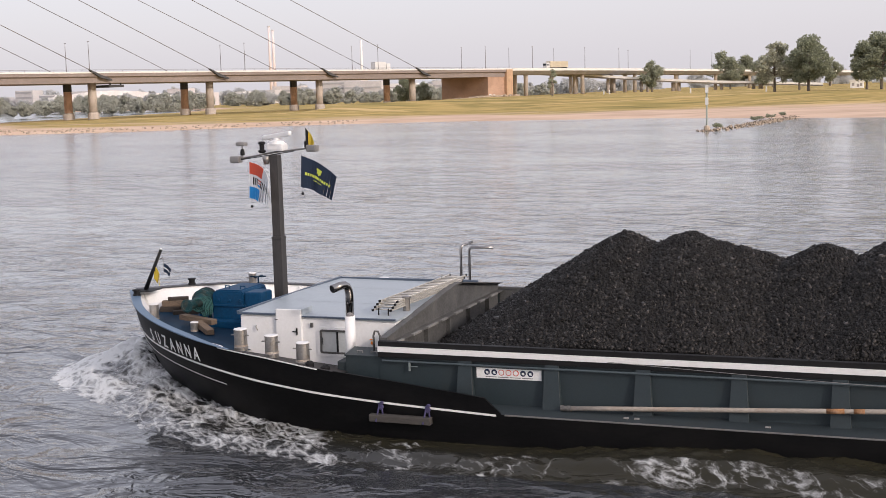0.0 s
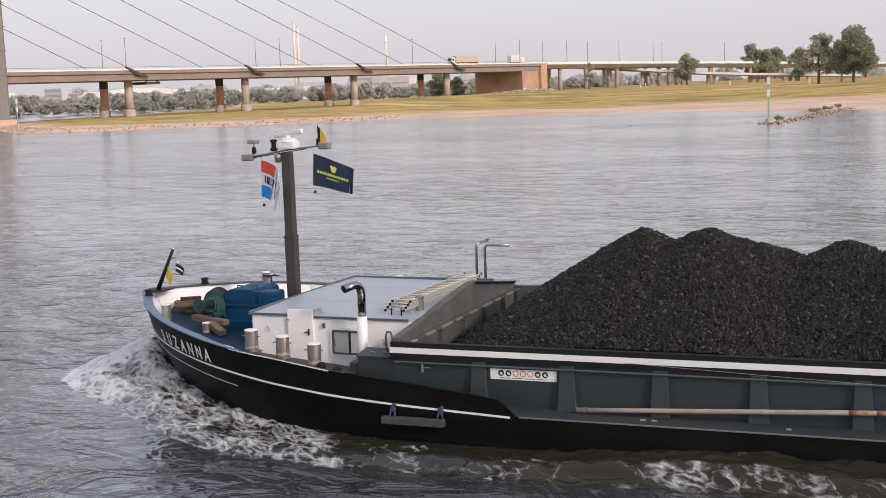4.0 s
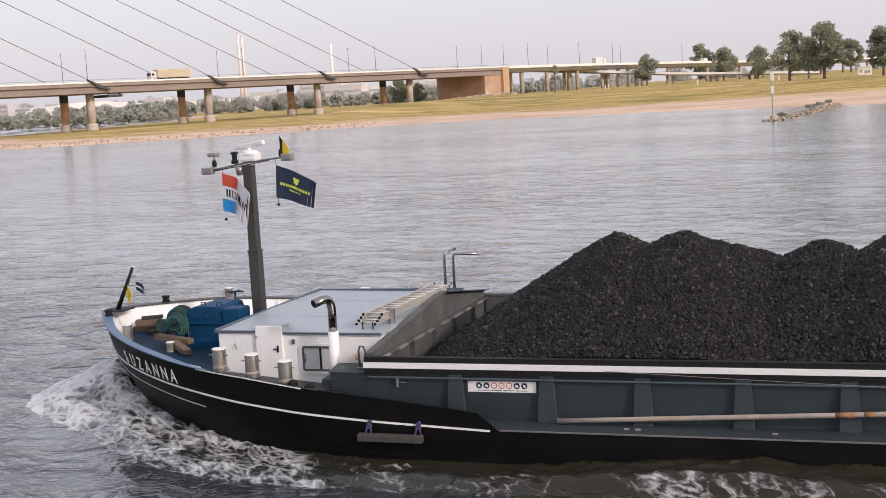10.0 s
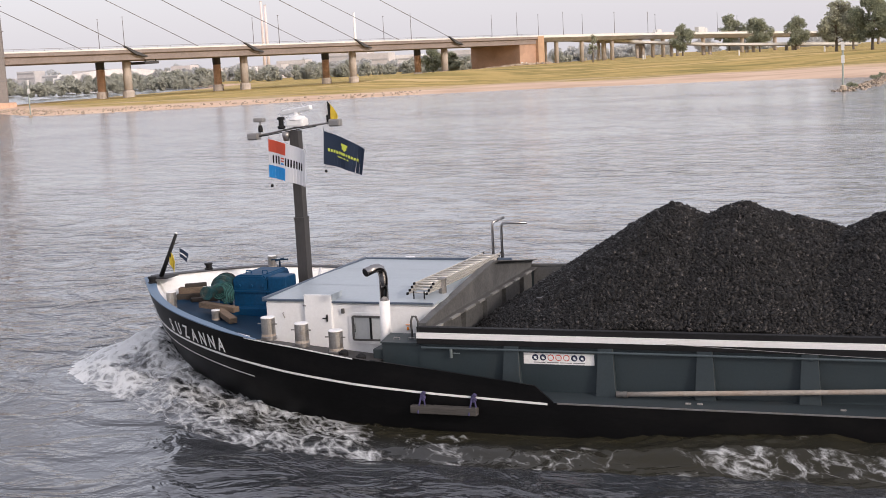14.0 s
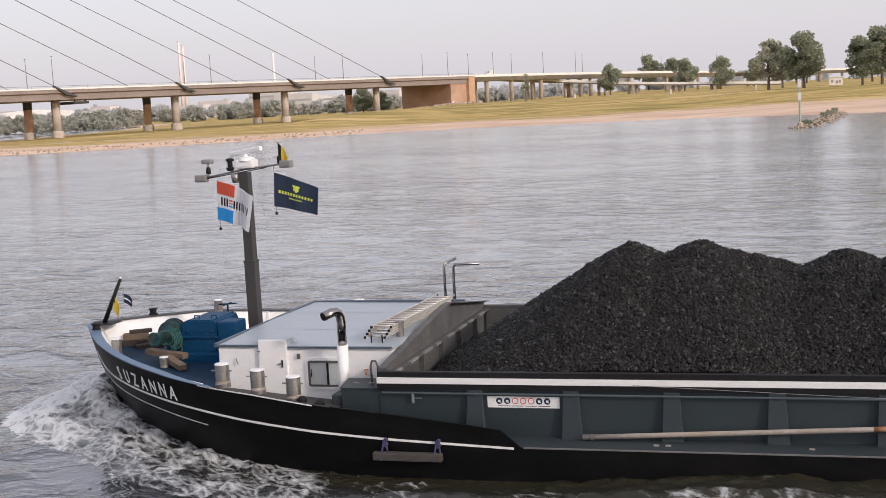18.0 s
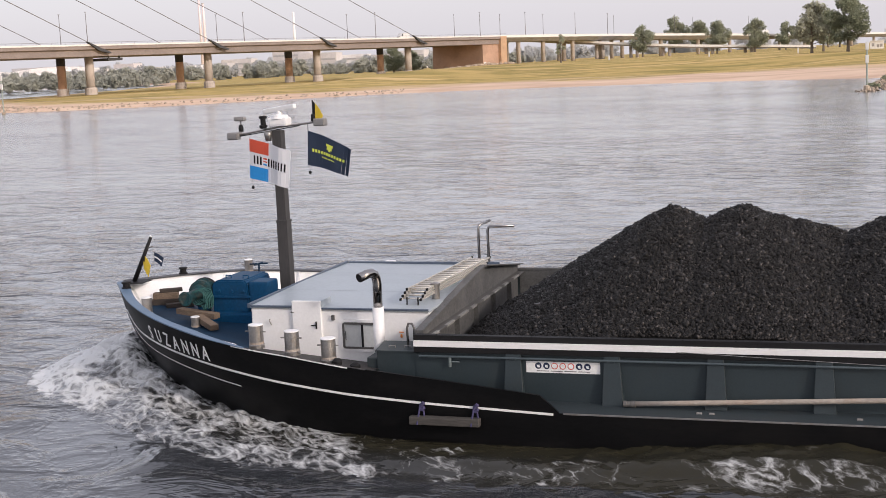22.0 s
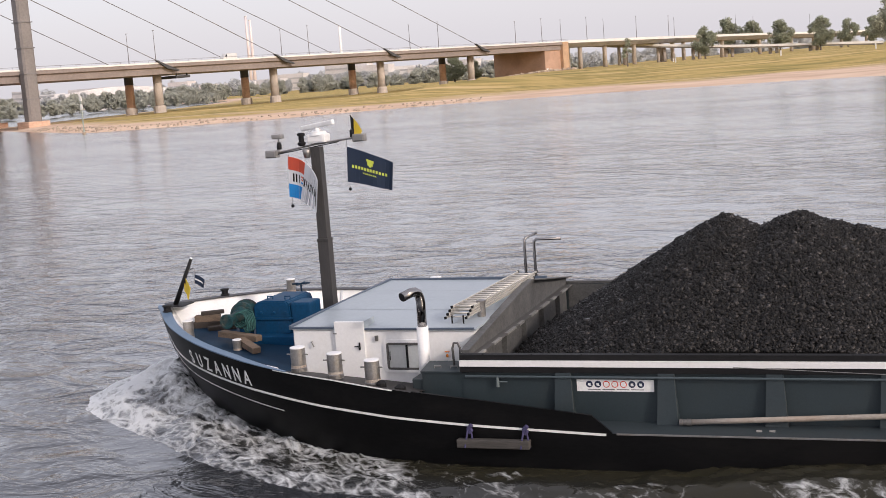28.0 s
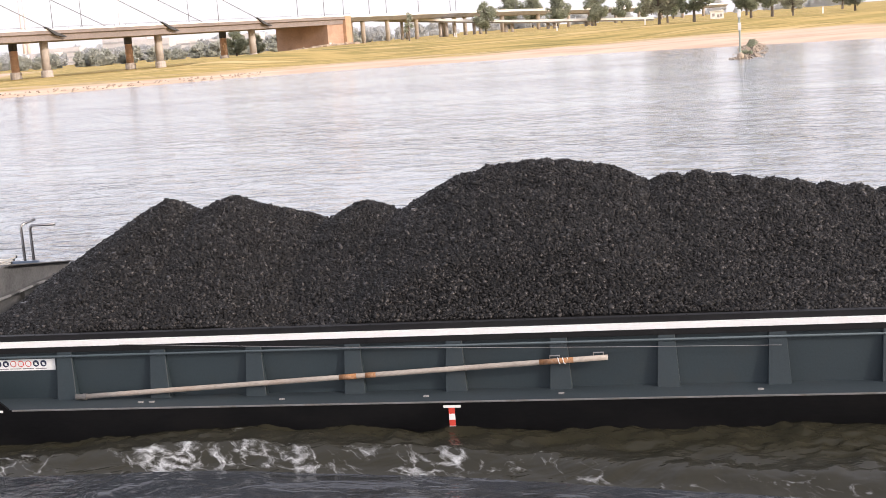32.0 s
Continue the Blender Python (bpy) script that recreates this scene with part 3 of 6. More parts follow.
def leaf_mesh(centres, radii, count, size, seed):
    """Leaf sprays scattered through the clumps of a crown."""
    rng = np.random.default_rng(seed)
    centres, radii = np.array(centres), np.array(radii)
    pick = rng.choice(len(centres), count, p=radii ** 2 / (radii ** 2).sum())
    d = rng.normal(size=(count, 3))
    d /= np.linalg.norm(d, axis=1)[:, None]
    p = centres[pick] + d * (radii[pick] * rng.uniform(0.45, 1.08, count))[:, None] * np.array([1, 1, 0.8])
    a = rng.normal(size=(count, 3))
    a /= np.linalg.norm(a, axis=1)[:, None]
    b = np.cross(a, rng.normal(size=(count, 3)))
    b /= np.linalg.norm(b, axis=1)[:, None]
    s = size * rng.uniform(0.6, 1.4, count)[:, None]
    v = np.stack([p - a * s, p + b * s * 0.6, p + a * s, p - b * s * 0.6], 1).reshape(-1, 3)
    f = np.arange(count * 4).reshape(-1, 4)
    me = bpy.data.meshes.new("crown")
    me.vertices.add(count * 4)
    me.vertices.foreach_set("co", v.reshape(-1))
    me.loops.add(count * 4)
    me.loops.foreach_set("vertex_index", f.reshape(-1))
    me.polygons.add(count)
    me.polygons.foreach_set("loop_start", np.arange(count) * 4)
    me.update(calc_edges=True)
    return me


def tree(name, label, seed, height, spread, leaves, leaf_mat, size, crown_low=0.28, clumps=26, group="", kind=""):
    """A tree about the origin: tapered trunk, limbs to each clump, leaf crown."""
    rng = random.Random(seed)
    t = thing(name, label, "tree", (0, 0, 0), group, kind)
    centres, radii = [], []
    for k in range(clumps):
        h = crown_low + (1 - crown_low) * ((k + 0.5) / clumps)
        q = (h - crown_low) / (1 - crown_low)
        wide = spread * (math.sin(math.pi * (0.18 + 0.74 * q)) ** 0.8)
        a, r = rng.uniform(0, 2 * math.pi), math.sqrt(rng.random()) * wide * 0.85
        centres.append((r * math.cos(a), r * math.sin(a), h * height * 0.94 + rng.uniform(-0.3, 0.3)))
        radii.append(spread * rng.uniform(0.16, 0.36))
    bm = bmesh.new()
    top = Vector((rng.uniform(-0.5, 0.5), rng.uniform(-0.5, 0.5), height * 0.75))
    tube(bm, [(0, 0, -0.6), (0.05, 0, height * 0.15), (top.x * 0.4, top.y * 0.4, height * 0.4), top], [height * 0.034, height * 0.026, height * 0.018, height * 0.005], 8)
    for c in centres[::2]:
        z0 = min(c[2] * 0.75, height * 0.6)
        tube(bm, [(top.x * z0 / top.z, top.y * z0 / top.z, z0), (c[0] * 0.5, c[1] * 0.5, (z0 + c[2]) / 2), c], [height * 0.010, height * 0.006, 0.03], 5)
    part("trunk", bm, BARK, t)
    me = leaf_mesh(centres, radii, leaves, size, seed)
    me.materials.append(leaf_mat)
    crown = new("crown", me)
    crown.parent = t
    return t


KINDS = [tree("tree", "broad dark green tree on the bank", 1, 13.5, 5.6, 7000, LEAF_DARK, 0.30, 0.26, 44), tree("tree", "pale grey-green willow on the bank", 2, 12.0, 4.4, 4600, LEAF_PALE, 0.27, 0.26, 38),
         tree("tree", "round mid-green tree on the grass", 3, 12.5, 5.0, 4600, LEAF_MID, 0.32, 0.25, 36), tree("tree", "slender thin-leaved young tree", 5, 9.0, 2.2, 520, LEAF_MID, 0.24, 0.35, 14)]
PLACES = [(1, -35.7, 363, 1.25, 40), (0, -25.9, 360, 1.15, 10), (0, -33.3, 414, 0.98, 200), (3, -124.5, 439, 1.2, 0), (2, -117.9, 591, 1.2, 0), (2, -88.3, 644, 1.32, 70), (2, -66.7, 597, 1.25, 130), (0, -10.0, 362, 1.0, 100), (0, -5.5, 345, 1.12, 60),
          (1, -1.0, 335, 0.8, 20), (2, -60, 760, 1.3, 12), (2, -46, 740, 1.3, 33), (0, -30, 760, 1.4, 80), (0, -2, 520, 1.2, 150), (2, 14, 500, 1.2, 20), (2, 16, 345, 0.9, 75), (1, 30, 340, 1.0, 5), (0, 40, 360, 1.0, 55), (0, 30, 480, 1.1, 15),
          (0, -218, 522, 0.92, 30), (2, -211, 527, 0.85, 160), (2, -205, 1400, 3.1, 44), (2, -178, 1390, 2.7, 95)]
used = set()
for k, x, y, sc, turn in PLACES:
    m = pose(x, y, land_height(x, y) - 0.2, 0, 0, turn)
    if k not in used:
        used.add(k)
        KINDS[k].location, KINDS[k].rotation_euler, KINDS[k].scale = m.translation, (0, 0, radians(turn)), (sc, sc, sc)
    else:
        c = copy_thing(KINDS[k], m)
        c.scale = (sc, sc, sc)


rng = random.Random(31)
for k, (x, y, z, r, n) in enumerate(((-22.6, 168, 0.2, 0.75, 320), (-23.3, 171, 0.2, 0.5, 200), (-20.4, 194, 0.4, 0.9, 260), (-20.2, 199, 0.4, 0.7, 200), (-19.4, 207, 0.45, 1.0, 280), (-18.6, 220, 0.5, 0.9, 240))):
    bush = thing("bush", "low olive scrub growing between the groyne stones", "bush", (x, y, z), "scrub on the groyne")
    bm = bmesh.new()
    for j in range(4):
        a = 1.6 * j + k
        tube(bm, [(x, y, z - 0.3), (x + 0.5 * r * math.cos(a), y + 0.5 * r * math.sin(a), z + 0.35 * r)], [0.03, 0.012], 5)
    part("stems", bm, BARK, bush)
    me = leaf_mesh([(rng.uniform(-r, r) * 0.7, rng.uniform(-r, r) * 0.7, 0.25 + 0.3 * r * rng.random()) for _ in range(9)], [0.35 * r] * 9, n, 0.11, 40 + k)
    me.materials.append(LEAF_MID)
    crown = new("leaves", me)
    crown.parent = bush


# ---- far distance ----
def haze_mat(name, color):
    """Matt surfaces a kilometre off and more, with the haze put into a paler base colour."""
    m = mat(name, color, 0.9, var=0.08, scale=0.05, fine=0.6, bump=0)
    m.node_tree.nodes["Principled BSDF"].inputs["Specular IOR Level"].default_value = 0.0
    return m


# far leaf colours paled and greyed to carry the haze in between
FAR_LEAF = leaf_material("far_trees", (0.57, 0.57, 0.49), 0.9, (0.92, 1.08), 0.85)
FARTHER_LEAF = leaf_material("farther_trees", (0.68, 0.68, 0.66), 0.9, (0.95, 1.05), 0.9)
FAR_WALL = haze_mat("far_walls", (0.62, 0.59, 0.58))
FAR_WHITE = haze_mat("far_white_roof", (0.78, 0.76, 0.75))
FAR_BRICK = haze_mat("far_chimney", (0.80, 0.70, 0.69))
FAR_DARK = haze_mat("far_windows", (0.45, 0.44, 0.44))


def tree_belt(name, label, heading0, heading1, rng_m, spread_m, count, height, material, seed):
    """A belt of far trees, seen from the river as one line of crowns."""
    rng = random.Random(seed)
    centres, radii = [], []
    for k in range(count):
        a = radians(rng.uniform(heading0, heading1))
        d = rng_m + rng.uniform(-spread_m, spread_m)
        x, y = -20 + d * math.sin(a), -20 + d * math.cos(a)
        h = height * rng.uniform(0.55, 1.1)
        for j in range(7):
            q = (j + 0.5) / 7
            w = h * 0.42 * math.sin(math.pi * (0.15 + 0.75 * q))
            centres.append((x + rng.uniform(-w, w), y + rng.uniform(-w, w), 1 + h * (0.12 + 0.74 * q)))
            radii.append(h * rng.uniform(0.2, 0.3))
    me = leaf_mesh(centres, radii, count * 850, 0.85, seed)
    me.materials.append(material)
    ob = new(name, me)
    return tagged(ob, label, "trees", kind="stuff")


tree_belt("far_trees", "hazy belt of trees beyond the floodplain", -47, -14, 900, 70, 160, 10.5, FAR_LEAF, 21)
tree_belt("far_trees", "hazy pale blue-green woods behind the bushes", -48, -10, 1150, 60, 170, 13, FARTHER_LEAF, 27)
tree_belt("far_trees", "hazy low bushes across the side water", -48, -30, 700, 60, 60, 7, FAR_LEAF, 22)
tree_belt("far_trees", "hazy pale distant woods on the skyline", -48, 8, 1500, 150, 170, 20, FARTHER_LEAF, 23)


def at_heading(a, d):
    return -20 + d * math.sin(radians(a)), -20 + d * math.cos(radians(a))


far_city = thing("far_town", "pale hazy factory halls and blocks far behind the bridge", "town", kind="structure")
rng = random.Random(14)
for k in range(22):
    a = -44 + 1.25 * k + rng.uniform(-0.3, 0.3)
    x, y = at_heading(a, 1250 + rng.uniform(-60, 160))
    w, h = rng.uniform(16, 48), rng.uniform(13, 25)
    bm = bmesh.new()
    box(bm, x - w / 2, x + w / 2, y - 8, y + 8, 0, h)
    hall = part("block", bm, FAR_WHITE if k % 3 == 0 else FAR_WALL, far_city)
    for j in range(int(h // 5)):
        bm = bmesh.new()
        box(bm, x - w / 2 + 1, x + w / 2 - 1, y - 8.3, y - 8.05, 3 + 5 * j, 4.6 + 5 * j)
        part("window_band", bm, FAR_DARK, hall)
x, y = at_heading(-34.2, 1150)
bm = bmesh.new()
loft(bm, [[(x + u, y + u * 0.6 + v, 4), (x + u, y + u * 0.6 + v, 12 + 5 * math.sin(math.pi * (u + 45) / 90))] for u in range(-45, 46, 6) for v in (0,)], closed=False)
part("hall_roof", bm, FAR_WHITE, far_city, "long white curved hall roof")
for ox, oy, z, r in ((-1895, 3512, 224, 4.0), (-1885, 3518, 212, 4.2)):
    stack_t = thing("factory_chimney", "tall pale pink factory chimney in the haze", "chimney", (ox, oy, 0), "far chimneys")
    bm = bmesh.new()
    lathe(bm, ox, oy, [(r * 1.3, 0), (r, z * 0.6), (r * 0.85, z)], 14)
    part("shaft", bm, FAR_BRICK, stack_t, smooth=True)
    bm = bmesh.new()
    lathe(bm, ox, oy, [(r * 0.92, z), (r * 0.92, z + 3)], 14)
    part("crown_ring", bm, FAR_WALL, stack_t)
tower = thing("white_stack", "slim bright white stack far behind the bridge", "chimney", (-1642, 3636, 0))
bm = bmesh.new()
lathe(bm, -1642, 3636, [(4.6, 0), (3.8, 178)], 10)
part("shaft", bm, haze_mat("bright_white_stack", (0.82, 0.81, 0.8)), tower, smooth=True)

# ---- traffic on the bridge ----
TRUCK_WHITE = mat("truck_white", (0.7, 0.69, 0.66), 0.5, var=0.05, scale=0.5, fine=5)
TRUCK_CREAM = mat("trailer_cream", (0.55, 0.47, 0.33), 0.6, var=0.08, scale=0.4, fine=4)
TYRE = mat("tyre_rubber", (0.02, 0.02, 0.02), 0.9)
GLASS_DARK = mat("vehicle_glass", (0.03, 0.035, 0.04), 0.1, bump=0)


def truck(label, long, trailer_paint):
    """A lorry heading down -x about its own origin."""
    t = thing("lorry", label, "truck", (0, 0, 0))
    bm = bmesh.new()
    box(bm, -long / 2, -long / 2 + 2.3, -1.2, 1.2, 0.6, 3.3, 0.15)
    cab = part("cab", bm, TRUCK_WHITE, t, "white cab")
    bm = bmesh.new()
    box(bm, -long / 2 - 0.02, -long / 2 + 0.05, -1.05, 1.05, 1.9, 2.8)
    box(bm, -long / 2 + 0.4, -long / 2 + 1.4, -1.22, -1.19, 1.9, 2.7)
    part("windscreen", bm, GLASS_DARK, cab)
    bm = bmesh.new()
    box(bm, -long / 2 + 2.7, long / 2, -1.25, 1.25, 1.1, 3.9, 0.06)
    part("trailer", bm, trailer_paint, t, "box trailer")
    bm = bmesh.new()
    box(bm, -long / 2 + 2.0, long / 2 - 0.3, -0.9, 0.9, 0.8, 1.1)
    part("chassis", bm, DARK_STEEL, t)
    for x in (-long / 2 + 1.2, -long / 2 + 4, long / 2 - 4, long / 2 - 2.8, long / 2 - 1.6):
        for y in (-1.1, 1.1):
            bm = bmesh.new()
            tube(bm, [(x, y - 0.15, 0.5), (x, y + 0.15, 0.5)], 0.5, 14)
            part("wheel", bm, TYRE, t)
    return t


def van(label):
    t = thing("delivery_van", label, "van", (0, 0, 0))
    bm = bmesh.new()
    prism(bm, [(-2.9, 0.4), (2.9, 0.4), (2.9, 2.5), (-1.6, 2.5), (-2.2, 1.5), (-2.9, 1.3)], -1, 1)
    body = part("body", bm, TRUCK_WHITE, t)
    bm = bmesh.new()
    prism(bm, [(-2.12, 1.5), (-1.3, 1.5), (-1.3, 2.2), (-1.7, 2.3)], -1.02, 1.02)
    part("window", bm, GLASS_DARK, body)
    for x in (-1.9, 1.9):
        for y in (-0.9, 0.9):
            bm = bmesh.new()
            tube(bm, [(x, y - 0.12, 0.36), (x, y + 0.12, 0.36)], 0.36, 12)
            part("wheel", bm, TYRE, t)
    return t


lorry = truck("cream box lorry with white cab crossing the bridge", 16.5, TRUCK_CREAM)
lorry_two = truck("white box lorry crossing the bridge the other way", 9.0, TRUCK_WHITE)
white_van = van("white delivery van crossing the bridge")
TRAFFIC = [(lorry, 0, 3.0, [(0, 252), (32, -446)]), (lorry_two, 180, 10.0, [(0, 143), (32, 655)]), (white_van, 0, 6.5, [(0, 603), (32, -47)])]

# ---- river barge; x runs aft from a frame of the hold, y to the far side, z up from the water ----
YC = 3.7
BLACK_PAINT = mat("black_hull_paint", (0.004, 0.004, 0.0044), 0.45, spec=0.12, var=0.3, scale=0.8, fine=20, dirt=(0.013, 0.012, 0.0115), dirt_amount=0.6, dirt_scale=1.5, stretch=(0.35, 1, 1), bump=0.05)
SLATE = mat("slate_green_paint", (0.022, 0.034, 0.040), 0.5, var=0.1, scale=0.8, fine=25, dirt=(0.03, 0.036, 0.037), dirt_amount=0.6)
PIPE_GREY = mat("pale_slate_pipe_paint", (0.14, 0.17, 0.175), 0.5, var=0.1, scale=1, fine=20)
SLATE_DARK = mat("dark_slate_deck_paint", (0.026, 0.037, 0.043), 0.6, var=0.15, scale=1.2, fine=25, dirt=(0.03, 0.032, 0.032), dirt_amount=0.6)
DECK_BLUE = mat("deck_blue_paint", (0.008, 0.03, 0.062), 0.6, spec=0.12, var=0.1, scale=0.8, fine=20, dirt=(0.007, 0.018, 0.035), dirt_amount=0.6)
CAP_BLUE = mat("cap_blue_paint", (0.10, 0.165, 0.25), 0.45, var=0.1, scale=0.8, fine=20, dirt=(0.06, 0.09, 0.14), dirt_amount=0.5)
BROWN_DECK = mat("dark_brown_deck_paint", (0.022, 0.019, 0.018), 0.6, var=0.25, scale=1.5, fine=25)
ROOF_BLUE = mat("roof_grey_blue_paint", (0.35, 0.395, 0.43), 0.4, var=0.05, scale=0.5, fine=12, dirt=(0.27, 0.31, 0.35), dirt_amount=0.5, dirt_scale=0.9)
WINCH_BLUE = mat("winch_blue_paint", (0.004, 0.048, 0.118), 0.5, spec=0.14, var=0.15, scale=1.5, fine=20, dirt=(0.02, 0.035, 0.06), dirt_amount=0.5)
WHITE = mat("white_gloss_paint", (0.8, 0.8, 0.8), 0.35, var=0.03, scale=1.0, fine=20, dirt=(0.62, 0.6, 0.55), dirt_amount=0.35, dirt_scale=2)
STRIPE = mat("white_line_paint", (0.8, 0.8, 0.79), 0.5, var=0.06, scale=2, fine=20, dirt=(0.45, 0.43, 0.4), dirt_amount=0.5, dirt_scale=4)
COAL_MAT = mat("coal", (0.006, 0.0056, 0.0053), 0.7, spec=0.12, var=0.45, scale=7, fine=80, bump=0.5)
ROOF_EDGE = mat("roof_edge_paint", (0.075, 0.10, 0.14), 0.5, var=0.1, scale=1, fine=20)
ROOF_SEAM = mat("roof_seam_paint", (0.29, 0.33, 0.37), 0.45, var=0.1, scale=1, fine=20)
CHROME = mat("chrome", (0.32, 0.31, 0.305), 0.12, metal=1.0, var=0.05, scale=3, fine=30, bump=0.02)
POLISHED = mat("polished_pipe", (0.32, 0.31, 0.31), 0.25, metal=0.9, var=0.1, scale=4, fine=30, bump=0.03)
GALV = mat("galvanised_steel", (0.30, 0.29, 0.28), 0.38, metal=0.75, var=0.12, scale=4, fine=30, dirt=(0.2, 0.15, 0.1), dirt_amount=0.6, dirt_scale=6)
ALU = mat("aluminium", (0.6, 0.57, 0.52), 0.42, metal=0.5, var=0.1, scale=4, fine=40)
WORN = mat("worn_pale_steel", (0.27, 0.265, 0.255), 0.6, metal=0.2, var=0.2, scale=3, fine=25)
BARE_STEEL = mat("worn_grey_steel", (0.10, 0.097, 0.094), 0.6, metal=0.2, var=0.2, scale=2, fine=25, dirt=(0.18, 0.17, 0.155), dirt_amount=0.5, dirt_scale=2.5)
GABLE_STEEL = mat("dull_grey_steel", (0.102, 0.102, 0.101), 0.65, metal=0.2, var=0.25, scale=2, fine=25, dirt=(0.19, 0.185, 0.178), dirt_amount=0.6, dirt_scale=2.5)
LAMP_GREY = mat("pale_lamp_housing", (0.3, 0.29, 0.28), 0.45, metal=0.4, var=0.15, scale=6, fine=40)
MAST_STEEL = mat("dark_mast_steel", (0.05, 0.047, 0.046), 0.5, metal=0.2, var=0.15, scale=2, fine=25, stretch=(1, 1, 0.2))
BLACK = mat("matt_black", (0.012, 0.012, 0.013), 0.6, spec=0.2, var=0.2, scale=3, fine=30)
TIMBER = mat("weathered_timber", (0.14, 0.10, 0.07), 0.85, var=0.25, scale=3, fine=30, stretch=(0.2, 2, 2))
GREY_TIMBER = mat("grey_wet_timber", (0.06, 0.055, 0.05), 0.7, var=0.25, scale=3, fine=30, stretch=(0.2, 2, 2))
ROPE_GREEN = mat("green_rope", (0.025, 0.095, 0.088), 0.9, var=0.2, scale=10, fine=60)
DRUM_TEAL = mat("teal_drum_paint", (0.008, 0.04, 0.046), 0.6, spec=0.25, var=0.3, scale=4, fine=40, dirt=(0.12, 0.08, 0.05), dirt_amount=0.6, dirt_scale=5)
ROPE_VIOLET = mat("violet_rope", (0.05, 0.045, 0.11), 0.9, var=0.2, scale=10, fine=60)
RUST_PIPE = mat("grey_brown_pipe", (0.34, 0.30, 0.26), 0.7, var=0.15, scale=3, fine=30, dirt=(0.24, 0.14, 0.08), dirt_amount=0.5, dirt_scale=1.4, stretch=(0.6, 1, 1))
RUST = mat("orange_rust", (0.27, 0.13, 0.055), 0.85, var=0.3, scale=6, fine=40, dirt=(0.3, 0.24, 0.19), dirt_amount=0.8, dirt_scale=5)
DARK_GLASS = mat("curtained_window_glass", (0.50, 0.52, 0.52), 0.08, var=0.05, scale=2, fine=20, bump=0)
RED = mat("signal_red", (0.55, 0.05, 0.03), 0.6, var=0.08, scale=4, fine=30)
ORANGE_RED = mat("flag_red", (0.62, 0.09, 0.045), 0.8, var=0.08, scale=4, fine=60)
FLAG_BLUE = mat("flag_blue", (0.02, 0.28, 0.68), 0.8, var=0.08, scale=4, fine=60)
FLAG_WHITE = mat("flag_white", (0.74, 0.74, 0.76), 0.8, var=0.05, scale=4, fine=60)
NAVY = mat("flag_navy", (0.010, 0.022, 0.05), 0.8, var=0.12, scale=4, fine=60)
YELLOW = mat("flag_yellow", (0.62, 0.45, 0.04), 0.8, var=0.1, scale=4, fine=60)
LIME = mat("flag_lime_print", (0.55, 0.62, 0.08), 0.8, var=0.05, scale=4, fine=60)
SIGN_BLUE = mat("sign_blue", (0.012, 0.022, 0.06), 0.5, var=0.05, scale=4, fine=30)
ORANGE = mat("orange_paint", (0.75, 0.25, 0.03), 0.5, var=0.08, scale=4, fine=30)

TOP = [(-11.87, 0.1), (-11.8, 0.26), (-11.6, 0.5), (-11.15, 1.15), (-10.65, 1.78), (-10.3, 2.18), (-9.85, 2.58), (-9.35, 2.95), (-8.85, 3.25), (-8.3, 3.54), (-7.56, 3.87), (-6.85, 4.08), (-6, 4.24), (-4.7, 4.4), (-3, 4.45), (60, 4.45)]
SHEER = [(-11.87, 1.78), (-11.3, 1.75), (-10.2, 1.67), (-9, 1.53), (-8, 1.42), (-7, 1.33), (-6, 1.25), (-4.7, 1.1), (-3, 0.93), (-1.3, 0.73), (-0.98, 0.45), (60, 0.45)]


def beam(s):
    """Half breadth at the sheer, faired between the ordinates."""
    return sum(table(s + d, TOP) for d in (-0.36, -0.18, 0, 0.18, 0.36)) / 5 if s > -11.5 else table(s, TOP)


def hull_at(s, z, side=-1, out=0.0):
    """A point of the hull's skin: station s, height z, on one side (-1: the camera's), pushed outward by out."""
    h, zt, t = beam(s), table(s, SHEER), smooth_step(-3, -12, s)
    rows = [(s, h, zt), (s + 0.22 * t * t, h * (1 - 0.06 * t), min(zt * 0.55, zt - 0.2)), (s + 0.68 * t * t, h * (1 - 0.24 * t), -0.05), (s + 1.1 * t * t, h * (1 - 0.5 * t), -1.2)]
    z = min(z, zt)
    for (xa, ha, za), (xb, hb, zb) in zip(rows, rows[1:]):
        if z >= zb or (xb, zb) == (rows[-1][0], rows[-1][2]):
            k = (z - za) / (zb - za)
            x, w = xa + (xb - xa) * k, ha + (hb - ha) * k
            break
    dx = (beam(s + 0.2) - beam(s - 0.2)) / 0.4
    n = Vector((-dx, side, 0)).normalized()
    return Vector((x, YC + side * w, z)) + n * out


STATIONS = [-11.87, -11.8, -11.65, -11.45, -11.2, -10.9, -10.5, -10.1, -9.7, -9.3, -8.9, -8.4, -7.9, -7.4, -6.9, -6.3, -5.7, -5, -4.4, -3.8, -3, -2.2, -1.3, -1.15, -0.98, 0, 2, 4, 6, 8, 10, 12, 14, 18, 24, 32, 40, 46]
STATIONS = sorted({round(s, 3) for s in STATIONS} | {round(-11.4 + 0.2 * k, 3) for k in range(33)})
barge = thing("cargo_barge", "black river barge with white bow house and slate-green hold coaming", "barge")
bm = bmesh.new()
rings = []
for s in STATIONS:
    zt = table(s, SHEER)
    zs = [zt - (zt + 1.2) * k for k in (0, 0.08, 0.16, 0.24, 0.32, 0.4, 0.5, 0.6, 0.7, 0.85, 1)]
    rings.append([hull_at(s, z, -1) for z in zs] + [hull_at(s, z, 1) for z in reversed(zs)])
loft(bm, rings, closed=False)
stern = rings[-1]
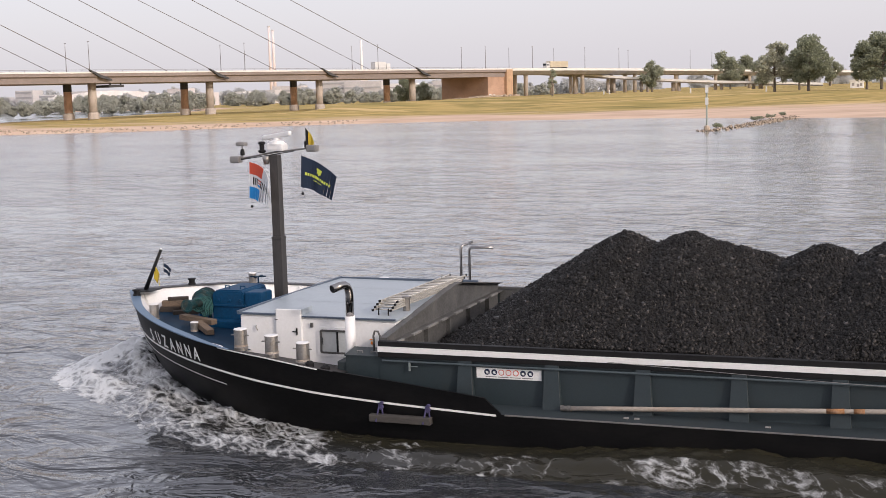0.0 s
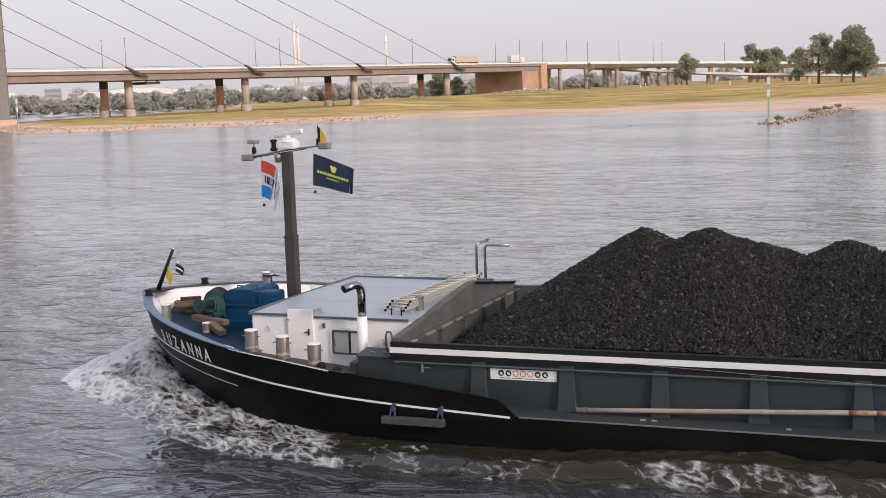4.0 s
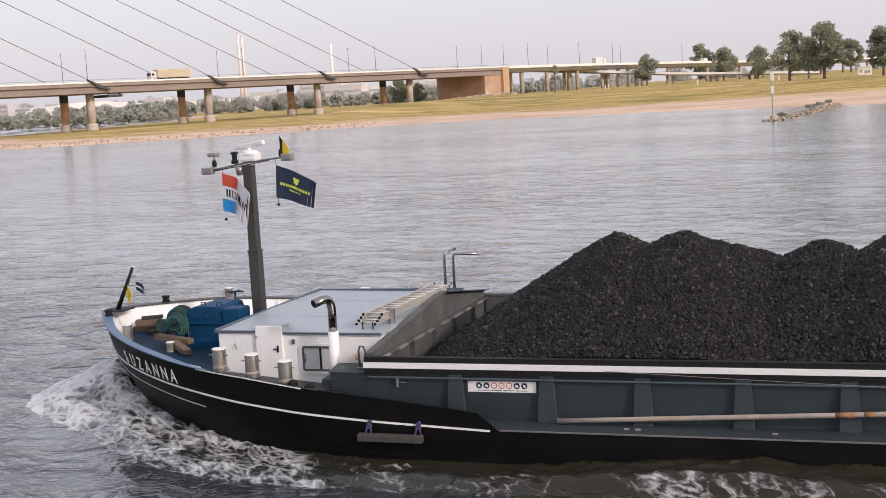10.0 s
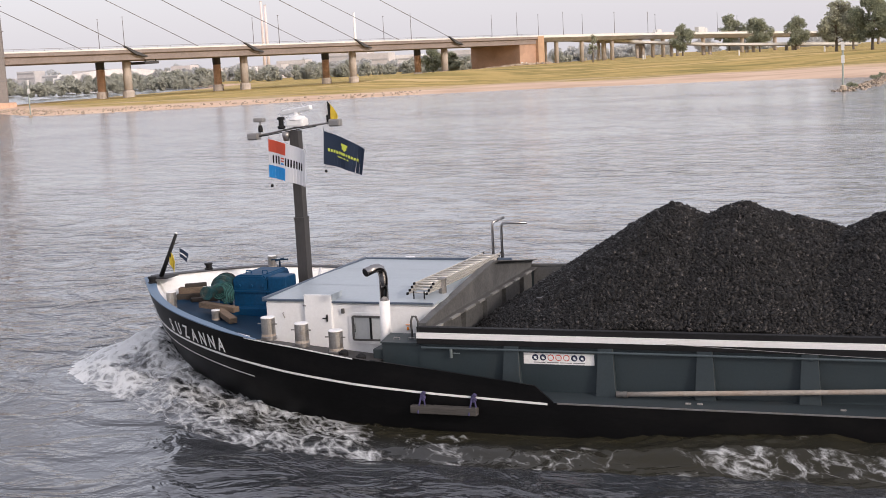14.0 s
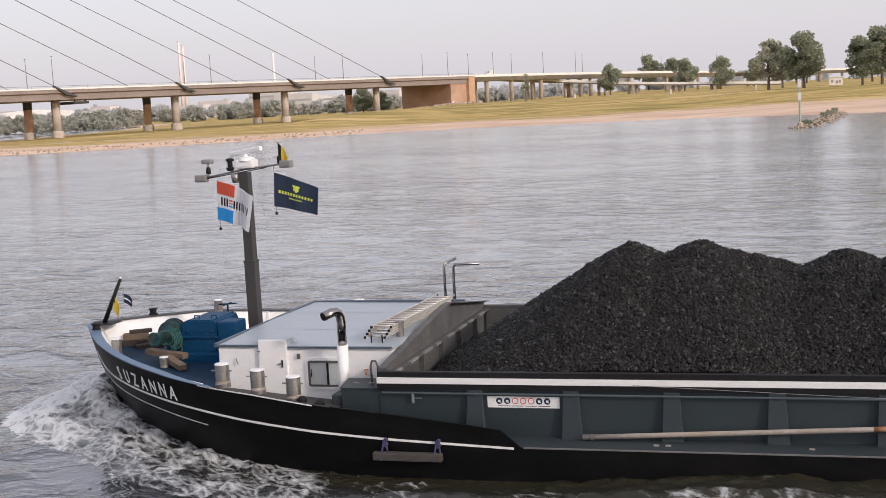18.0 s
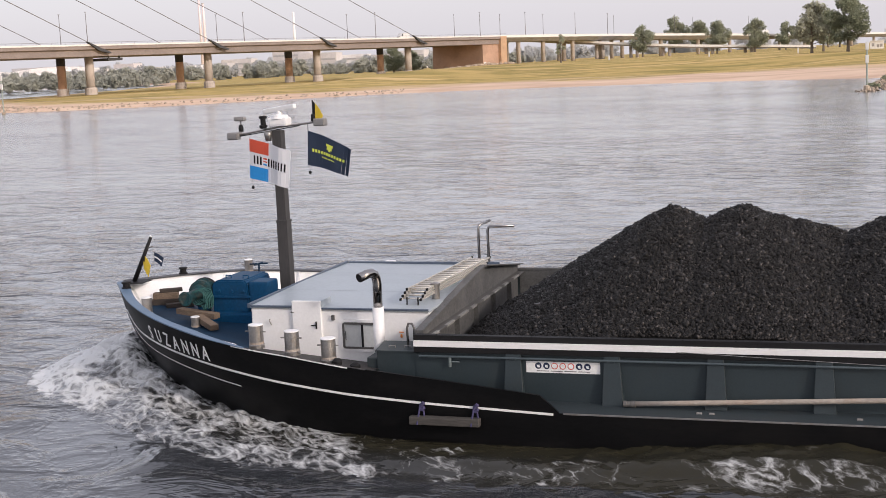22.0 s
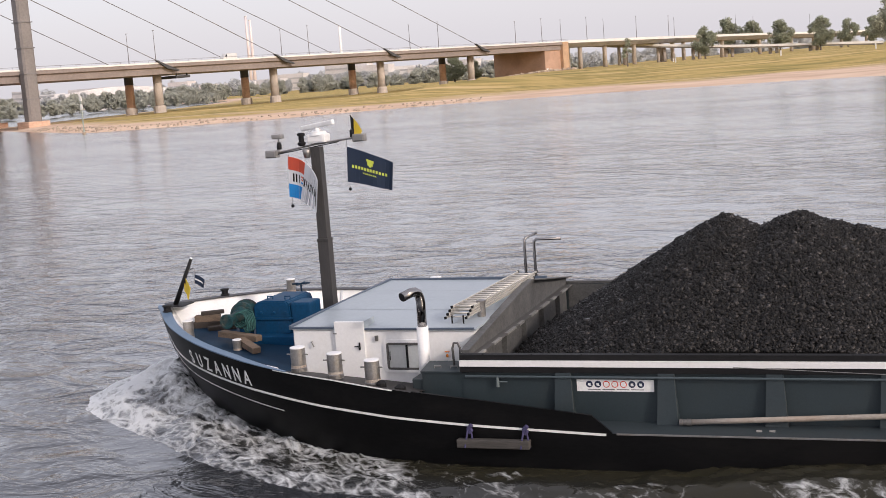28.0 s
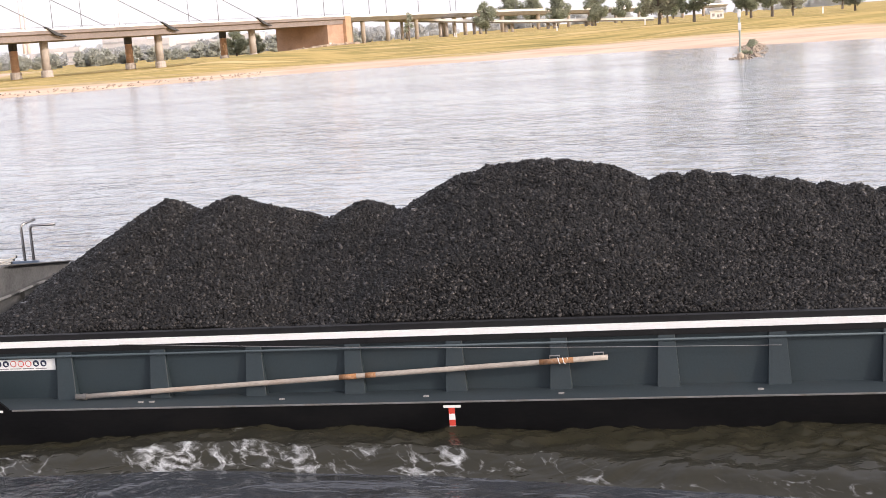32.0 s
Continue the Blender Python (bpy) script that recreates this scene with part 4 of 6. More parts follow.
bm.faces.new([bm.verts.new(p) for p in stern])
bmesh.ops.remove_doubles(bm, verts=bm.verts, dist=0.001)
bmesh.ops.recalc_face_normals(bm, faces=bm.faces)
hull = part("hull", bm, BLACK_PAINT, barge, "black painted hull with scuffs", smooth=True)


def hull_band(name, s0, s1, z_of, width, material, parent, label="", out=0.006, depth=0.012, side=-1, step=0.15):
    """A strip that follows the hull."""
    bm = bmesh.new()
    k = max(2, round((s1 - s0) / step))
    rings = []
    for i in range(k + 1):
        s = s0 + (s1 - s0) * i / k
        z = z_of(s)
        a, b = hull_at(s, z + width / 2, side, out), hull_at(s, z - width / 2, side, out)
        c, d = hull_at(s, z - width / 2, side, out - depth), hull_at(s, z + width / 2, side, out - depth)
        rings.append([a, b, c, d])
    loft(bm, rings)
    bmesh.ops.recalc_face_normals(bm, faces=bm.faces)
    return part(name, bm, material, parent, label)


def line_height(s):
    return max(0.425, table(s, [(-11.6, 1.22), (-10.87, 1.155), (-9.8, 1.06), (-8.36, 0.93), (-7.25, 0.84), (-6.2, 0.73), (-4.83, 0.62), (-3.4, 0.535), (-1.05, 0.425)]))


for side in (-1, 1):
    hull_band("hull_line", -11.7, -1.07, line_height, 0.036, STRIPE, hull, "white painted line", out=0.018, depth=0.03, side=side)
    hull_band("thin_hull_line", -11.3, -7.2, lambda s: line_height(s) - 0.25 - 0.05 * (s + 11.3) / 4.1, 0.022, STRIPE, hull, "thin white painted line", side=side)
    hull_band("edge_line", -7.2, -4.75, lambda s: table(s, SHEER) - 0.012, 0.022, STRIPE, hull, "thin white edge line", side=side)

# bulwark cap, its inner side and the well deck
WELL = lambda s: table(s, [(-12, 1.32), (-10, 1.2), (-7.3, 1.05)])


def inner(s, side, d):
    p = hull_at(s, 9, side)
    y = YC + side * max(0.02, abs(p.y - YC) - d)
    return Vector((s + d * 0.6 * smooth_step(-9, -12, s), y, 0))


FORE = [s for s in STATIONS if s <= -7.4] + [-7.15]
CAP_WIDE = lambda s: table(s, [(-8.2, 0.2), (-6.9, 0.04)])
for side in (-1, 1):
    bm = bmesh.new()
    rings = []
    for s in FORE + [-6.9]:
        z, a, b = table(s, SHEER), hull_at(s, 9, side, 0.02), inner(s, side, CAP_WIDE(s))
        rings.append([(a.x, a.y, z + 0.004), (a.x, a.y, z + 0.008 + 0.1 * CAP_WIDE(s)), (b.x, b.y, z + 0.008 + 0.1 * CAP_WIDE(s)), (b.x, b.y, z + 0.004)])
    loft(bm, rings)
    bmesh.ops.recalc_face_normals(bm, faces=bm.faces)
    cap = part("bulwark_cap", bm, CAP_BLUE if side < 0 else DARK_STEEL, barge, "blue painted bulwark cap" if side < 0 else "dark bulwark cap")
    bm = bmesh.new()
    rings = []
    for s in FORE:
        z, b, c = table(s, SHEER), inner(s, side, 0.12), inner(s, side, 0.16)
        flare = 0.32 * smooth_step(-7, -11, s)
        e, g = inner(s, side, 0.12 + flare), inner(s, side, 0.16 + flare)
        rings.append([(b.x, b.y, z), (c.x, c.y, z), (g.x, g.y, WELL(s) - 0.02), (e.x, e.y, WELL(s) - 0.02)])
    loft(bm, rings)
    bmesh.ops.recalc_face_normals(bm, faces=bm.faces)
    part("bulwark_inside", bm, WHITE, barge, "white painted inner bulwark")
bm = bmesh.new()
loft(bm, [[(*inner(s, k, 0.13 + 0.32 * smooth_step(-7, -11, s)).xy, WELL(s)) for k in (-1, 1)] for s in FORE], closed=False)
part("fore_deck", bm, DECK_BLUE, barge, "blue painted fore deck")
for s in (-10.9, -9.9, -8.9, -8.1):
    bm = bmesh.new()
    p = inner(s, 1, 0.16)
    z = table(s, SHEER)
    loft(bm, [[(s + k, p.y, z), (s + k, p.y - 0.04, z), (s + k, p.y - 0.22, WELL(s)), (s + k, p.y, WELL(s))] for k in (-0.02, 0.02)])
    bmesh.ops.recalc_face_normals(bm, faces=bm.faces)
    part("bulwark_bracket", bm, WHITE, barge)
# side walks by the house and the slate side decks
for side in (-1, 1):
    bm = bmesh.new()
    rings = []
    for s in [-7.15] + [q for q in STATIONS if -7 <= q <= -4.4]:
        z, p = table(s, SHEER), hull_at(s, 9, side, -0.012)
        rings.append([(s, p.y, z - 0.015), (s, YC + side * 2.64, table(s, [(-7.2, 0.98), (-4.4, 0.72)]))])
    loft(bm, rings, closed=False)
    part("side_walk", bm, BROWN_DECK, barge, "dark steel side walk")
    bm = bmesh.new()
    rings = []
    for s in [q for q in STATIONS if -4.4 <= q <= -0.98]:
        z, p, q = table(s, SHEER), hull_at(s, 9, side, 0.0), hull_at(s, 9, side, -0.05)
        rings.append([(s, p.y, z), (s, p.y, z + 0.012), (s, q.y, z + 0.012), (s, q.y, 0.42)])
    loft(bm, rings, closed=False)
    part("bulwark_wing", bm, BLACK_PAINT, barge, "black sloping bulwark wing")
    bm = bmesh.new()
    y0, y1 = YC + side * 4.44, YC + side * 3.68
    box(bm, -2.9, 46, min(y0, y1), max(y0, y1), 0.40, 0.438, 0.004)
    deck = part("side_deck", bm, SLATE_DARK, barge, "slate-green side deck")
    bm = bmesh.new()
    y0, y1 = YC + side * 4.462, YC + side * 4.432
    box(bm, -0.9, 46, min(y0, y1), max(y0, y1), 0.425, 0.452, 0.004)
    part("deck_edge", bm, GALV, deck, "worn bright deck edge")

# hold coaming
HOLD_END = 45.0
for side, y_out, y_in in ((-1, 0.0, 0.12), (1, 2 * YC, 2 * YC - 0.12)):
    bm = bmesh.new()
    box(bm, -3.70, HOLD_END, min(y_out, y_in), max(y_out, y_in), 0.40, 1.468)
    coaming = part("coaming", bm, SLATE, barge, "slate-green coaming wall")
    bm = bmesh.new()
    a, b = y_out + side * 0.07, y_out + side * 0.003
    box(bm, -3.72, HOLD_END, min(a, b), max(a, b), 1.365, 1.47, 0.006)
    part("coaming_strip", bm, WHITE, coaming, "white strip along the coaming")
    # black bar added in place of the shade under the white strip
    bm = bmesh.new()
    a, b = y_out + side * 0.055, y_out + side * 0.003
    box(bm, -3.72, HOLD_END, min(a, b), max(a, b), 1.262, 1.362, 0.004)
    part("coaming_lip", bm, BLACK, coaming, "black bar standing in for the shade below the white strip")
    bm = bmesh.new()
    a, b = y_in, y_in - side * 0.012
    box(bm, -3.6, HOLD_END, min(a, b), max(a, b), 0.5, 1.466)
    part("hold_lining", bm, GABLE_STEEL, coaming, "dull grey inner side of the hold")
    bm = bmesh.new()
    a, b = y_out + side * 0.03, y_in - side * -0.02
    box(bm, -3.72, HOLD_END, min(a, b), max(a, b), 1.472, 1.57 if side < 0 else 1.53, 0.006)
    for k in range(56 if side < 0 else 0):
        lathe(bm, -3.3 + 0.86 * k, y_out + side * 0.012, [(0.012, 1.568), (0.012, 1.583)], 6)
    part("coaming_rim", bm, BLACK if side < 0 else GABLE_STEEL, coaming, "black rim with bolt heads" if side < 0 else "worn grey rim of the hold")
    bm = bmesh.new()
    tube(bm, [(-3.62, y_out + side * 0.075, 1.2), (HOLD_END, y_out + side * 0.075, 1.18)], 0.02, 8)
    part("pipe_rail", bm, PIPE_GREY, coaming, "slate-green pipe along the coaming", smooth=True)
    for k in range(-1, 26):
        x1 = 1.72 * k
        bm = bmesh.new()
        w0, w1 = 0.36, 0.28
        d0, d1 = 0.16, 0.05
        x0b, x0t = x1 - w0, x1 - w0 + 0.04
        loft(bm, [[(x0b, y_out, 0.43), (x1, y_out, 0.43), (x1 - 0.06, y_out, 1.30), (x0t, y_out, 1.30)],
                  [(x0b, y_out + side * d0, 0.43), (x1, y_out + side * d0, 0.43), (x1 - 0.06, y_out + side * d1, 1.30), (x0t, y_out + side * d1, 1.30)]])
        bmesh.ops.recalc_face_normals(bm, faces=bm.faces)
        bmesh.ops.bevel(bm, geom=list(bm.edges), offset=0.006, segments=1, affect="EDGES")
        part("coaming_bracket", bm, SLATE, coaming)
    for k in range(-1, 26):
        bm = bmesh.new()
        box(bm, 1.72 * k - 0.22, 1.72 * k - 0.14, min(y_out, y_out + side * 0.09), max(y_out, y_out + side * 0.09), 1.165, 1.185, 0.003)
        part("pipe_clip", bm, SLATE, coaming)

# front end of the hold: a gabled plate with a stiffener
bm = bmesh.new()
GABLE = [(0.04, 1.54), (0.35, 1.60), (4.35, 2.06), (7.35, 1.60), (7.36, 1.54), (7.36, 0.45), (0.04, 0.45)]
loft(bm, [[(x, y, z) for y, z in GABLE] for x in (-3.72, -3.66)])
bmesh.ops.recalc_face_normals(bm, faces=bm.faces)
gable = part("hold_end_plate", bm, GABLE_STEEL, barge, "worn grey gabled end plate of the hold")
bm = bmesh.new()
loft(bm, [[(x, y, z) for y, z in ((0.15, 1.56), (4.35, 2.05), (7.3, 1.6), (7.3, 1.64), (4.35, 2.10), (0.15, 1.61))] for x in (-3.76, -3.60)])
bmesh.ops.recalc_face_normals(bm, faces=bm.faces)
part("top_flange", bm, GABLE_STEEL, gable)
bm = bmesh.new()
box(bm, -3.66, -3.50, 0.14, 7.26, 1.44, 1.47)
part("stiffener", bm, BARE_STEEL, gable, "worn bright stiffener edge")
for k in range(8):
    bm = bmesh.new()
    box(bm, -3.56, -3.494, 0.45 + 0.84 * k, 0.8 + 0.84 * k + 0.12 * (k % 3), 1.432, 1.476, 0.003)
    part("worn_patch", bm, WORN, gable, "bright worn patch on the stiffener")
for k in range(5):
    bm = bmesh.new()
    y = 0.9 + 1.35 * k
    box(bm, -3.66, -3.56, y, y + 0.03, 0.9, 1.44)
    part("end_rib", bm, GABLE_STEEL, gable)
bm = bmesh.new()
box(bm, -3.62, -3.5, 4.5, 7.3, 1.62, 1.64, m=Matrix.Translation((0, 4.4, 2.05)) @ Matrix.Rotation(radians(-8.7), 4, "X") @ Matrix.Translation((0, -4.4, -1.60)))
part("end_plank", bm, GABLE_STEEL, gable)
bm = bmesh.new()
box(bm, HOLD_END, HOLD_END + 0.1, 0, 2 * YC, 0.45, 1.6)
box(bm, HOLD_END + 0.1, 46, 0, 2 * YC, 0.45, 0.5)
part("hold_stern_plate", bm, BARE_STEEL, barge)

# bow house
bm = bmesh.new()
loft(bm, [[(-7.38, y, 0.7), (-3.76, y, 0.55), (-3.76, y, 1.76), (-7.38, y, 1.80)] for y in (1.02, 2 * YC - 1.3)])
bmesh.ops.recalc_face_normals(bm, faces=bm.faces)
bmesh.ops.bevel(bm, geom=list(bm.edges), offset=0.025, segments=2, affect="EDGES")
house = part("bow_house", bm, WHITE, barge, "white painted steel bow house")
bm = bmesh.new()
loft(bm, [[(x, 0.99, z - 0.012), (x, 0.99, z + 0.02), (x, 1.06, z + 0.026), (x, 3.6, z + 0.06), (x, 6.05, z + 0.026), (x, 6.12, z + 0.02), (x, 6.12, z - 0.012)] for x, z in ((-7.41, 1.815), (-3.74, 1.775))])
bmesh.ops.recalc_face_normals(bm, faces=bm.faces)
roof = part("house_roof", bm, ROOF_BLUE, barge, "grey-blue painted flat roof")
for x0, x1, y0, y1, z0, z1 in ((-7.43, -7.37, 0.97, 6.14, 1.80, 1.885), (-7.36, -3.76, 6.09, 6.15, 1.76, 1.87), (-7.36, -6.51, 0.965, 1.01, 1.815, 1.855), (-5.88, -3.76, 0.965, 1.01, 1.79, 1.825)):
    bm = bmesh.new()
    box(bm, x0, x1, y0, y1, z0, z1, 0.012)
    part("roof_edge", bm, ROOF_EDGE, roof, "dark grey-blue raised roof edge")
for y, h in ((2.6, 0.049), (4.6, 0.049)):
    bm = bmesh.new()
    loft(bm, [[(x, y + k, z + h + 0.004) for x, z in ((-7.38, 1.815), (-3.76, 1.775))] for k in (0, 0.02)], closed=False)
    part("roof_seam", bm, ROOF_SEAM, roof)
bm = bmesh.new()
box(bm, -6.49, -5.90, 0.955, 1.03, 0.86, 1.95, 0.012)
door = part("house_door", bm, WHITE, house, "white steel door")
bm = bmesh.new()
loft(bm, [[(-6.49, y, 1.80), (-5.90, y, 1.80), (-5.90, y, z), (-6.49, y, z)] for y, z in ((1.0, 1.949), (1.5, 1.949))])
bmesh.ops.recalc_face_normals(bm, faces=bm.faces)
part("door_hood", bm, ROOF_BLUE, house, "grey-blue sliding door hood")
bm = bmesh.new()
box(bm, -6.01, -5.985, 0.93, 0.96, 1.42, 1.56, 0.004)
tube(bm, [(-6.0, 0.92, 1.49), (-6.09, 0.92, 1.49)], 0.011, 6)
part("door_handle", bm, BLACK, door, "black door handle")
for z in (1.05, 1.73):
    bm = bmesh.new()
    tube(bm, [(-6.52, 0.975, z), (-6.45, 0.945, z)], 0.014, 6)
    part("door_hinge", bm, GALV, door)
bm = bmesh.new()
box(bm, -5.70, -5.64, 0.97, 1.02, 1.58, 1.68, 0.012)
part("wall_lamp", bm, BARE_STEEL, house)
bm = bmesh.new()
tube(bm, [(-6.98, 1.0, 1.58), (-6.98, 0.97, 1.56), (-6.94, 0.97, 1.47)], 0.012, 6)
part("wall_hook", bm, GALV, house)


def rounded(x0, x1, z0, z1, r, y, k=5):
    out = []
    for cx, cz, a0 in ((x1 - r, z1 - r, 0), (x0 + r, z1 - r, 90), (x0 + r, z0 + r, 180), (x1 - r, z0 + r, 270)):
        out += [(cx + r * math.cos(radians(a0 + 90 * i / k)), y, cz + r * math.sin(radians(a0 + 90 * i / k))) for i in range(k + 1)]
    return out


def ring_frame(x0, x1, z0, z1, r, w, y0, y1):
    bm = bmesh.new()
    loft(bm, [rounded(x0, x1, z0, z1, r, y1), rounded(x0, x1, z0, z1, r, y0), rounded(x0 + w, x1 - w, z0 + w, z1 - w, max(0.005, r - w), y0), rounded(x0 + w, x1 - w, z0 + w, z1 - w, max(0.005, r - w), y1)], cap=False)
    bmesh.ops.recalc_face_normals(bm, faces=bm.faces)
    return bm


window = part("window", ring_frame(-5.54, -4.70, 0.99, 1.60, 0.09, 0.05, 0.985, 1.03), WHITE, house, "white moulded window surround")
part("window_frame", ring_frame(-5.485, -4.755, 1.045, 1.545, 0.05, 0.035, 0.975, 1.03), BARE_STEEL, window, "grey metal window frame")
for x0, x1 in ((-5.452, -5.11), (-5.07, -4.79)):
    bm = bmesh.new()
    box(bm, x0, x1, 1.004, 1.012, 1.078, 1.512)
    part("pane", bm, DARK_GLASS, window, "sliding pane with pale curtain behind")
bm = bmesh.new()
box(bm, -5.11, -5.07, 0.985, 1.012, 1.078, 1.512, 0.004)
part("mullion", bm, BLACK, window)
bm = bmesh.new()
tube(bm, [(-5.42, 0.99, 1.22), (-5.42, 0.975, 1.24), (-5.42, 0.975, 1.36), (-5.42, 0.99, 1.38)], 0.008, 6)
part("window_pull", bm, BLACK, window)
bm = bmesh.new()
box(bm, -4.36, -4.27, 1.0, 1.02, 1.37, 1.385, 0.003)
lathe(bm, -4.31, 0.99, [(0.02, 1.28), (0.024, 1.31), (0.014, 1.34)], 10)
part("hose_valve", bm, ORANGE, house, "orange hose valve")

# exhaust
bm = bmesh.new()
tube(bm, [(-4.66, 0.62, 0.75), (-4.61, 0.62, 1.3), (-4.605, 0.62, 1.93)], [0.1, 0.105, 0.105], 20)
stack = part("exhaust_pipe", bm, WHITE, barge, "white exhaust pipe with chrome elbow", smooth=True)
bm = bmesh.new()
tube(bm, [(-4.605, 0.62, 1.92), (-4.60, 0.62, 2.36), (-4.61, 0.61, 2.46), (-4.63, 0.58, 2.54), (-4.66, 0.52, 2.575), (-4.70, 0.44, 2.575), (-4.80, 0.25, 2.53)], 0.085, 20)
elbow = part("chrome_elbow", bm, CHROME, stack, "chrome exhaust elbow", smooth=True)
bm = bmesh.new()
tube(bm, [(-4.798, 0.254, 2.531), (-4.805, 0.242, 2.528)], 0.075, 20)
part("exhaust_mouth", bm, BLACK, stack, "black disc over the exhaust mouth")

# lockers beside the hold
bm = bmesh.new()
box(bm, -4.45, -3.62, 0.02, 0.5, 0.42, 1.235, 0.012)
locker = part("deck_locker", bm, SLATE, barge, "slate-green deck locker")
bm = bmesh.new()
loft(bm, [[(x, 0.0, 1.236), (x, 0.5, 1.30), (x, 0.5, 1.33), (x, 0.0, 1.262)] for x in (-4.47, -3.63)])
bmesh.ops.recalc_face_normals(bm, faces=bm.faces)
part("locker_lid", bm, SLATE, locker)
for x in (-4.2, -3.9):
    bm = bmesh.new()
    tube(bm, [(x - 0.06, 0.16, 1.27), (x - 0.06, 0.16, 1.32), (x + 0.06, 0.16, 1.32), (x + 0.06, 0.16, 1.27)], 0.01, 6)
    part("lid_handle", bm, GALV, locker)
bm = bmesh.new()
box(bm, -4.66, -4.46, 0.06, 0.55, 0.42, 1.11, 0.02)
part("locker_end", bm, SLATE, locker)
bm = bmesh.new()
tube(bm, [(-3.92, 0.24, 1.28), (-3.93, 0.24, 1.62), (-3.9, 0.24, 1.71), (-3.83, 0.24, 1.71), (-3.79, 0.24, 1.62), (-3.8, 0.24, 1.4)], 0.022, 8)
part("grab_handle", bm, BARE_STEEL, barge, smooth=True)

# tap below the pipe rail and small fittings on the side deck
bm = bmesh.new()
tube(bm, [(-3.05, -0.07, 1.2), (-3.05, -0.07, 1.02)], 0.028, 8)
tap = part("drain_tap", bm, PIPE_GREY, barge, "slate-green drain tap below the pipe")
bm = bmesh.new()
tube(bm, [(-3.04, -0.08, 1.11), (-2.87, -0.1, 1.115)], 0.011, 6)
part("tap_lever", bm, PIPE_GREY, tap)
for x in (1.25, 1.45, 3.75, 6.2, 8.4, 11.5):
    bm = bmesh.new()
    box(bm, x, x + 0.09, -0.45, -0.4, 0.436, 0.462, 0.006)
    part("deck_lug", bm, WORN, barge, "small pale worn deck lug")


# bollards
def bollard(x, y, z0, z1, r, pins=True, name="bollard", label="galvanised drum bollard with white painted top"):
    bm = bmesh.new()
    lathe(bm, x, y, [(r * 1.08, z0 - 0.05), (r * 1.08, z0 + 0.02), (r, z0 + 0.03), (r, z1 - 0.02), (r * 1.02, z1 - 0.018), (r * 1.02, z1 - 0.002)], 22)
    b = part(name, bm, GALV, barge, label, smooth=False)
    bm = bmesh.new()
    lathe(bm, x, y, [(r * 1.03, z1 - 0.006), (r * 1.03, z1 + 0.006), (r * 0.95, z1 + 0.014), (r * 0.3, z1 + 0.016)], 22)
    part("bollard_top", bm, WHITE, b, "white painted bollard top")
    bm = bmesh.new()
    lathe(bm, x, y, [(r * 1.02, z0 + 0.03), (r * 1.02, z0 + 0.07), (r * 1.0, z0 + 0.075)], 22)
    part("rust_band", bm, RUST_PIPE, b, "rust-stained weld band")
    if pins:
        for d in (-1, 1):
            bm = bmesh.new()
            tube(bm, [(x + d * r * 0.9, y - 0.02, z1 - 0.12), (x + d * (r + 0.07), y - 0.03, z1 - 0.12)], 0.014, 8)
            part("bollard_pin", bm, GALV, b)
    return b


bollard(-6.80, 0.0, 1.30, 1.685, 0.135)
bollard(-6.06, -0.06, 1.20, 1.595, 0.135)
bollard(-5.31, -0.15, 1.09, 1.495, 0.135)
for x in (-6.80, -6.06, -5.31):
    bollard(x, 2 * YC - 0.0, table(x, SHEER) - 0.1, table(x, SHEER) + 0.35, 0.135)
bollard(-10.75, 2.85, 1.2, 1.60, 0.11, False)
bollard(-9.2, 2.1, 1.12, 1.36, 0.09, False, "deck_vent", "low pale deck vent")
bollard(-9.85, 6.0, 1.6, 1.92, 0.1)
bm = bmesh.new()
lathe(bm, -5.1, -0.28, [(0.09, 0.9), (0.09, 1.12), (0.05, 1.16)], 10)
part("fairlead", bm, BLACK, barge, "black deck fairlead")
bm = bmesh.new()
lathe(bm, -4.75, -0.3, [(0.1, 0.9), (0.1, 1.06), (0.04, 1.1)], 10)
part("fairlead", bm, BLACK, barge, "black deck fairlead")
# bow rollers
for x, y, z in ((-11.3, 2.98, 1.78), (-11.0, 4.95, 1.77)):
    bm = bmesh.new()
    lathe(bm, x, y, [(0.1, z - 0.03), (0.1, z + 0.02), (0.075, z + 0.03), (0.075, z + 0.1), (0.1, z + 0.11), (0.1, z + 0.14), (0.03, z + 0.15)], 14)
    part("rope_roller", bm, BLACK, barge, "dark rope roller on the bow", smooth=False)
bm = bmesh.new()
HY = inner(-10.3, 1, 0.2).y
loft(bm, [[(-10.3 - 0.24 * k, HY, z), (-10.3 - 0.2 * k, HY - d, z), (-10.3 + 0.2 * k, HY - d + 0.1, z), (-10.3 + 0.24 * k, HY + 0.3, z)] for k, z, d in ((1.0, 1.64, 0.1), (0.9, 1.5, 0.22), (0.5, 1.34, 0.3))])
bmesh.ops.recalc_face_normals(bm, faces=bm.faces)
part("hawse_pocket", bm, WHITE, barge, "white welded hawse pocket")

# winch: a gear case with a motor case beside it, brake wheel and warping head on a shaft across the deck
bm = bmesh.new()
prism(bm, [(-9.03, 1.05), (-8.2, 1.05), (-8.2, 1.9), (-8.28, 1.98), (-8.9, 1.98), (-9.03, 1.88)], 2.96, 4.1)
bmesh.ops.bevel(bm, geom=list(bm.edges), offset=0.03, segments=2, affect="EDGES")
winch = part("anchor_winch", bm, WINCH_BLUE, barge, "blue painted anchor winch")
bm = bmesh.new()
prism(bm, [(-9.10, 1.60), (-8.14, 1.60), (-8.14, 1.64), (-9.10, 1.64)], 2.92, 4.14)
part("case_flange", bm, WINCH_BLUE, winch)
bm = bmesh.new()
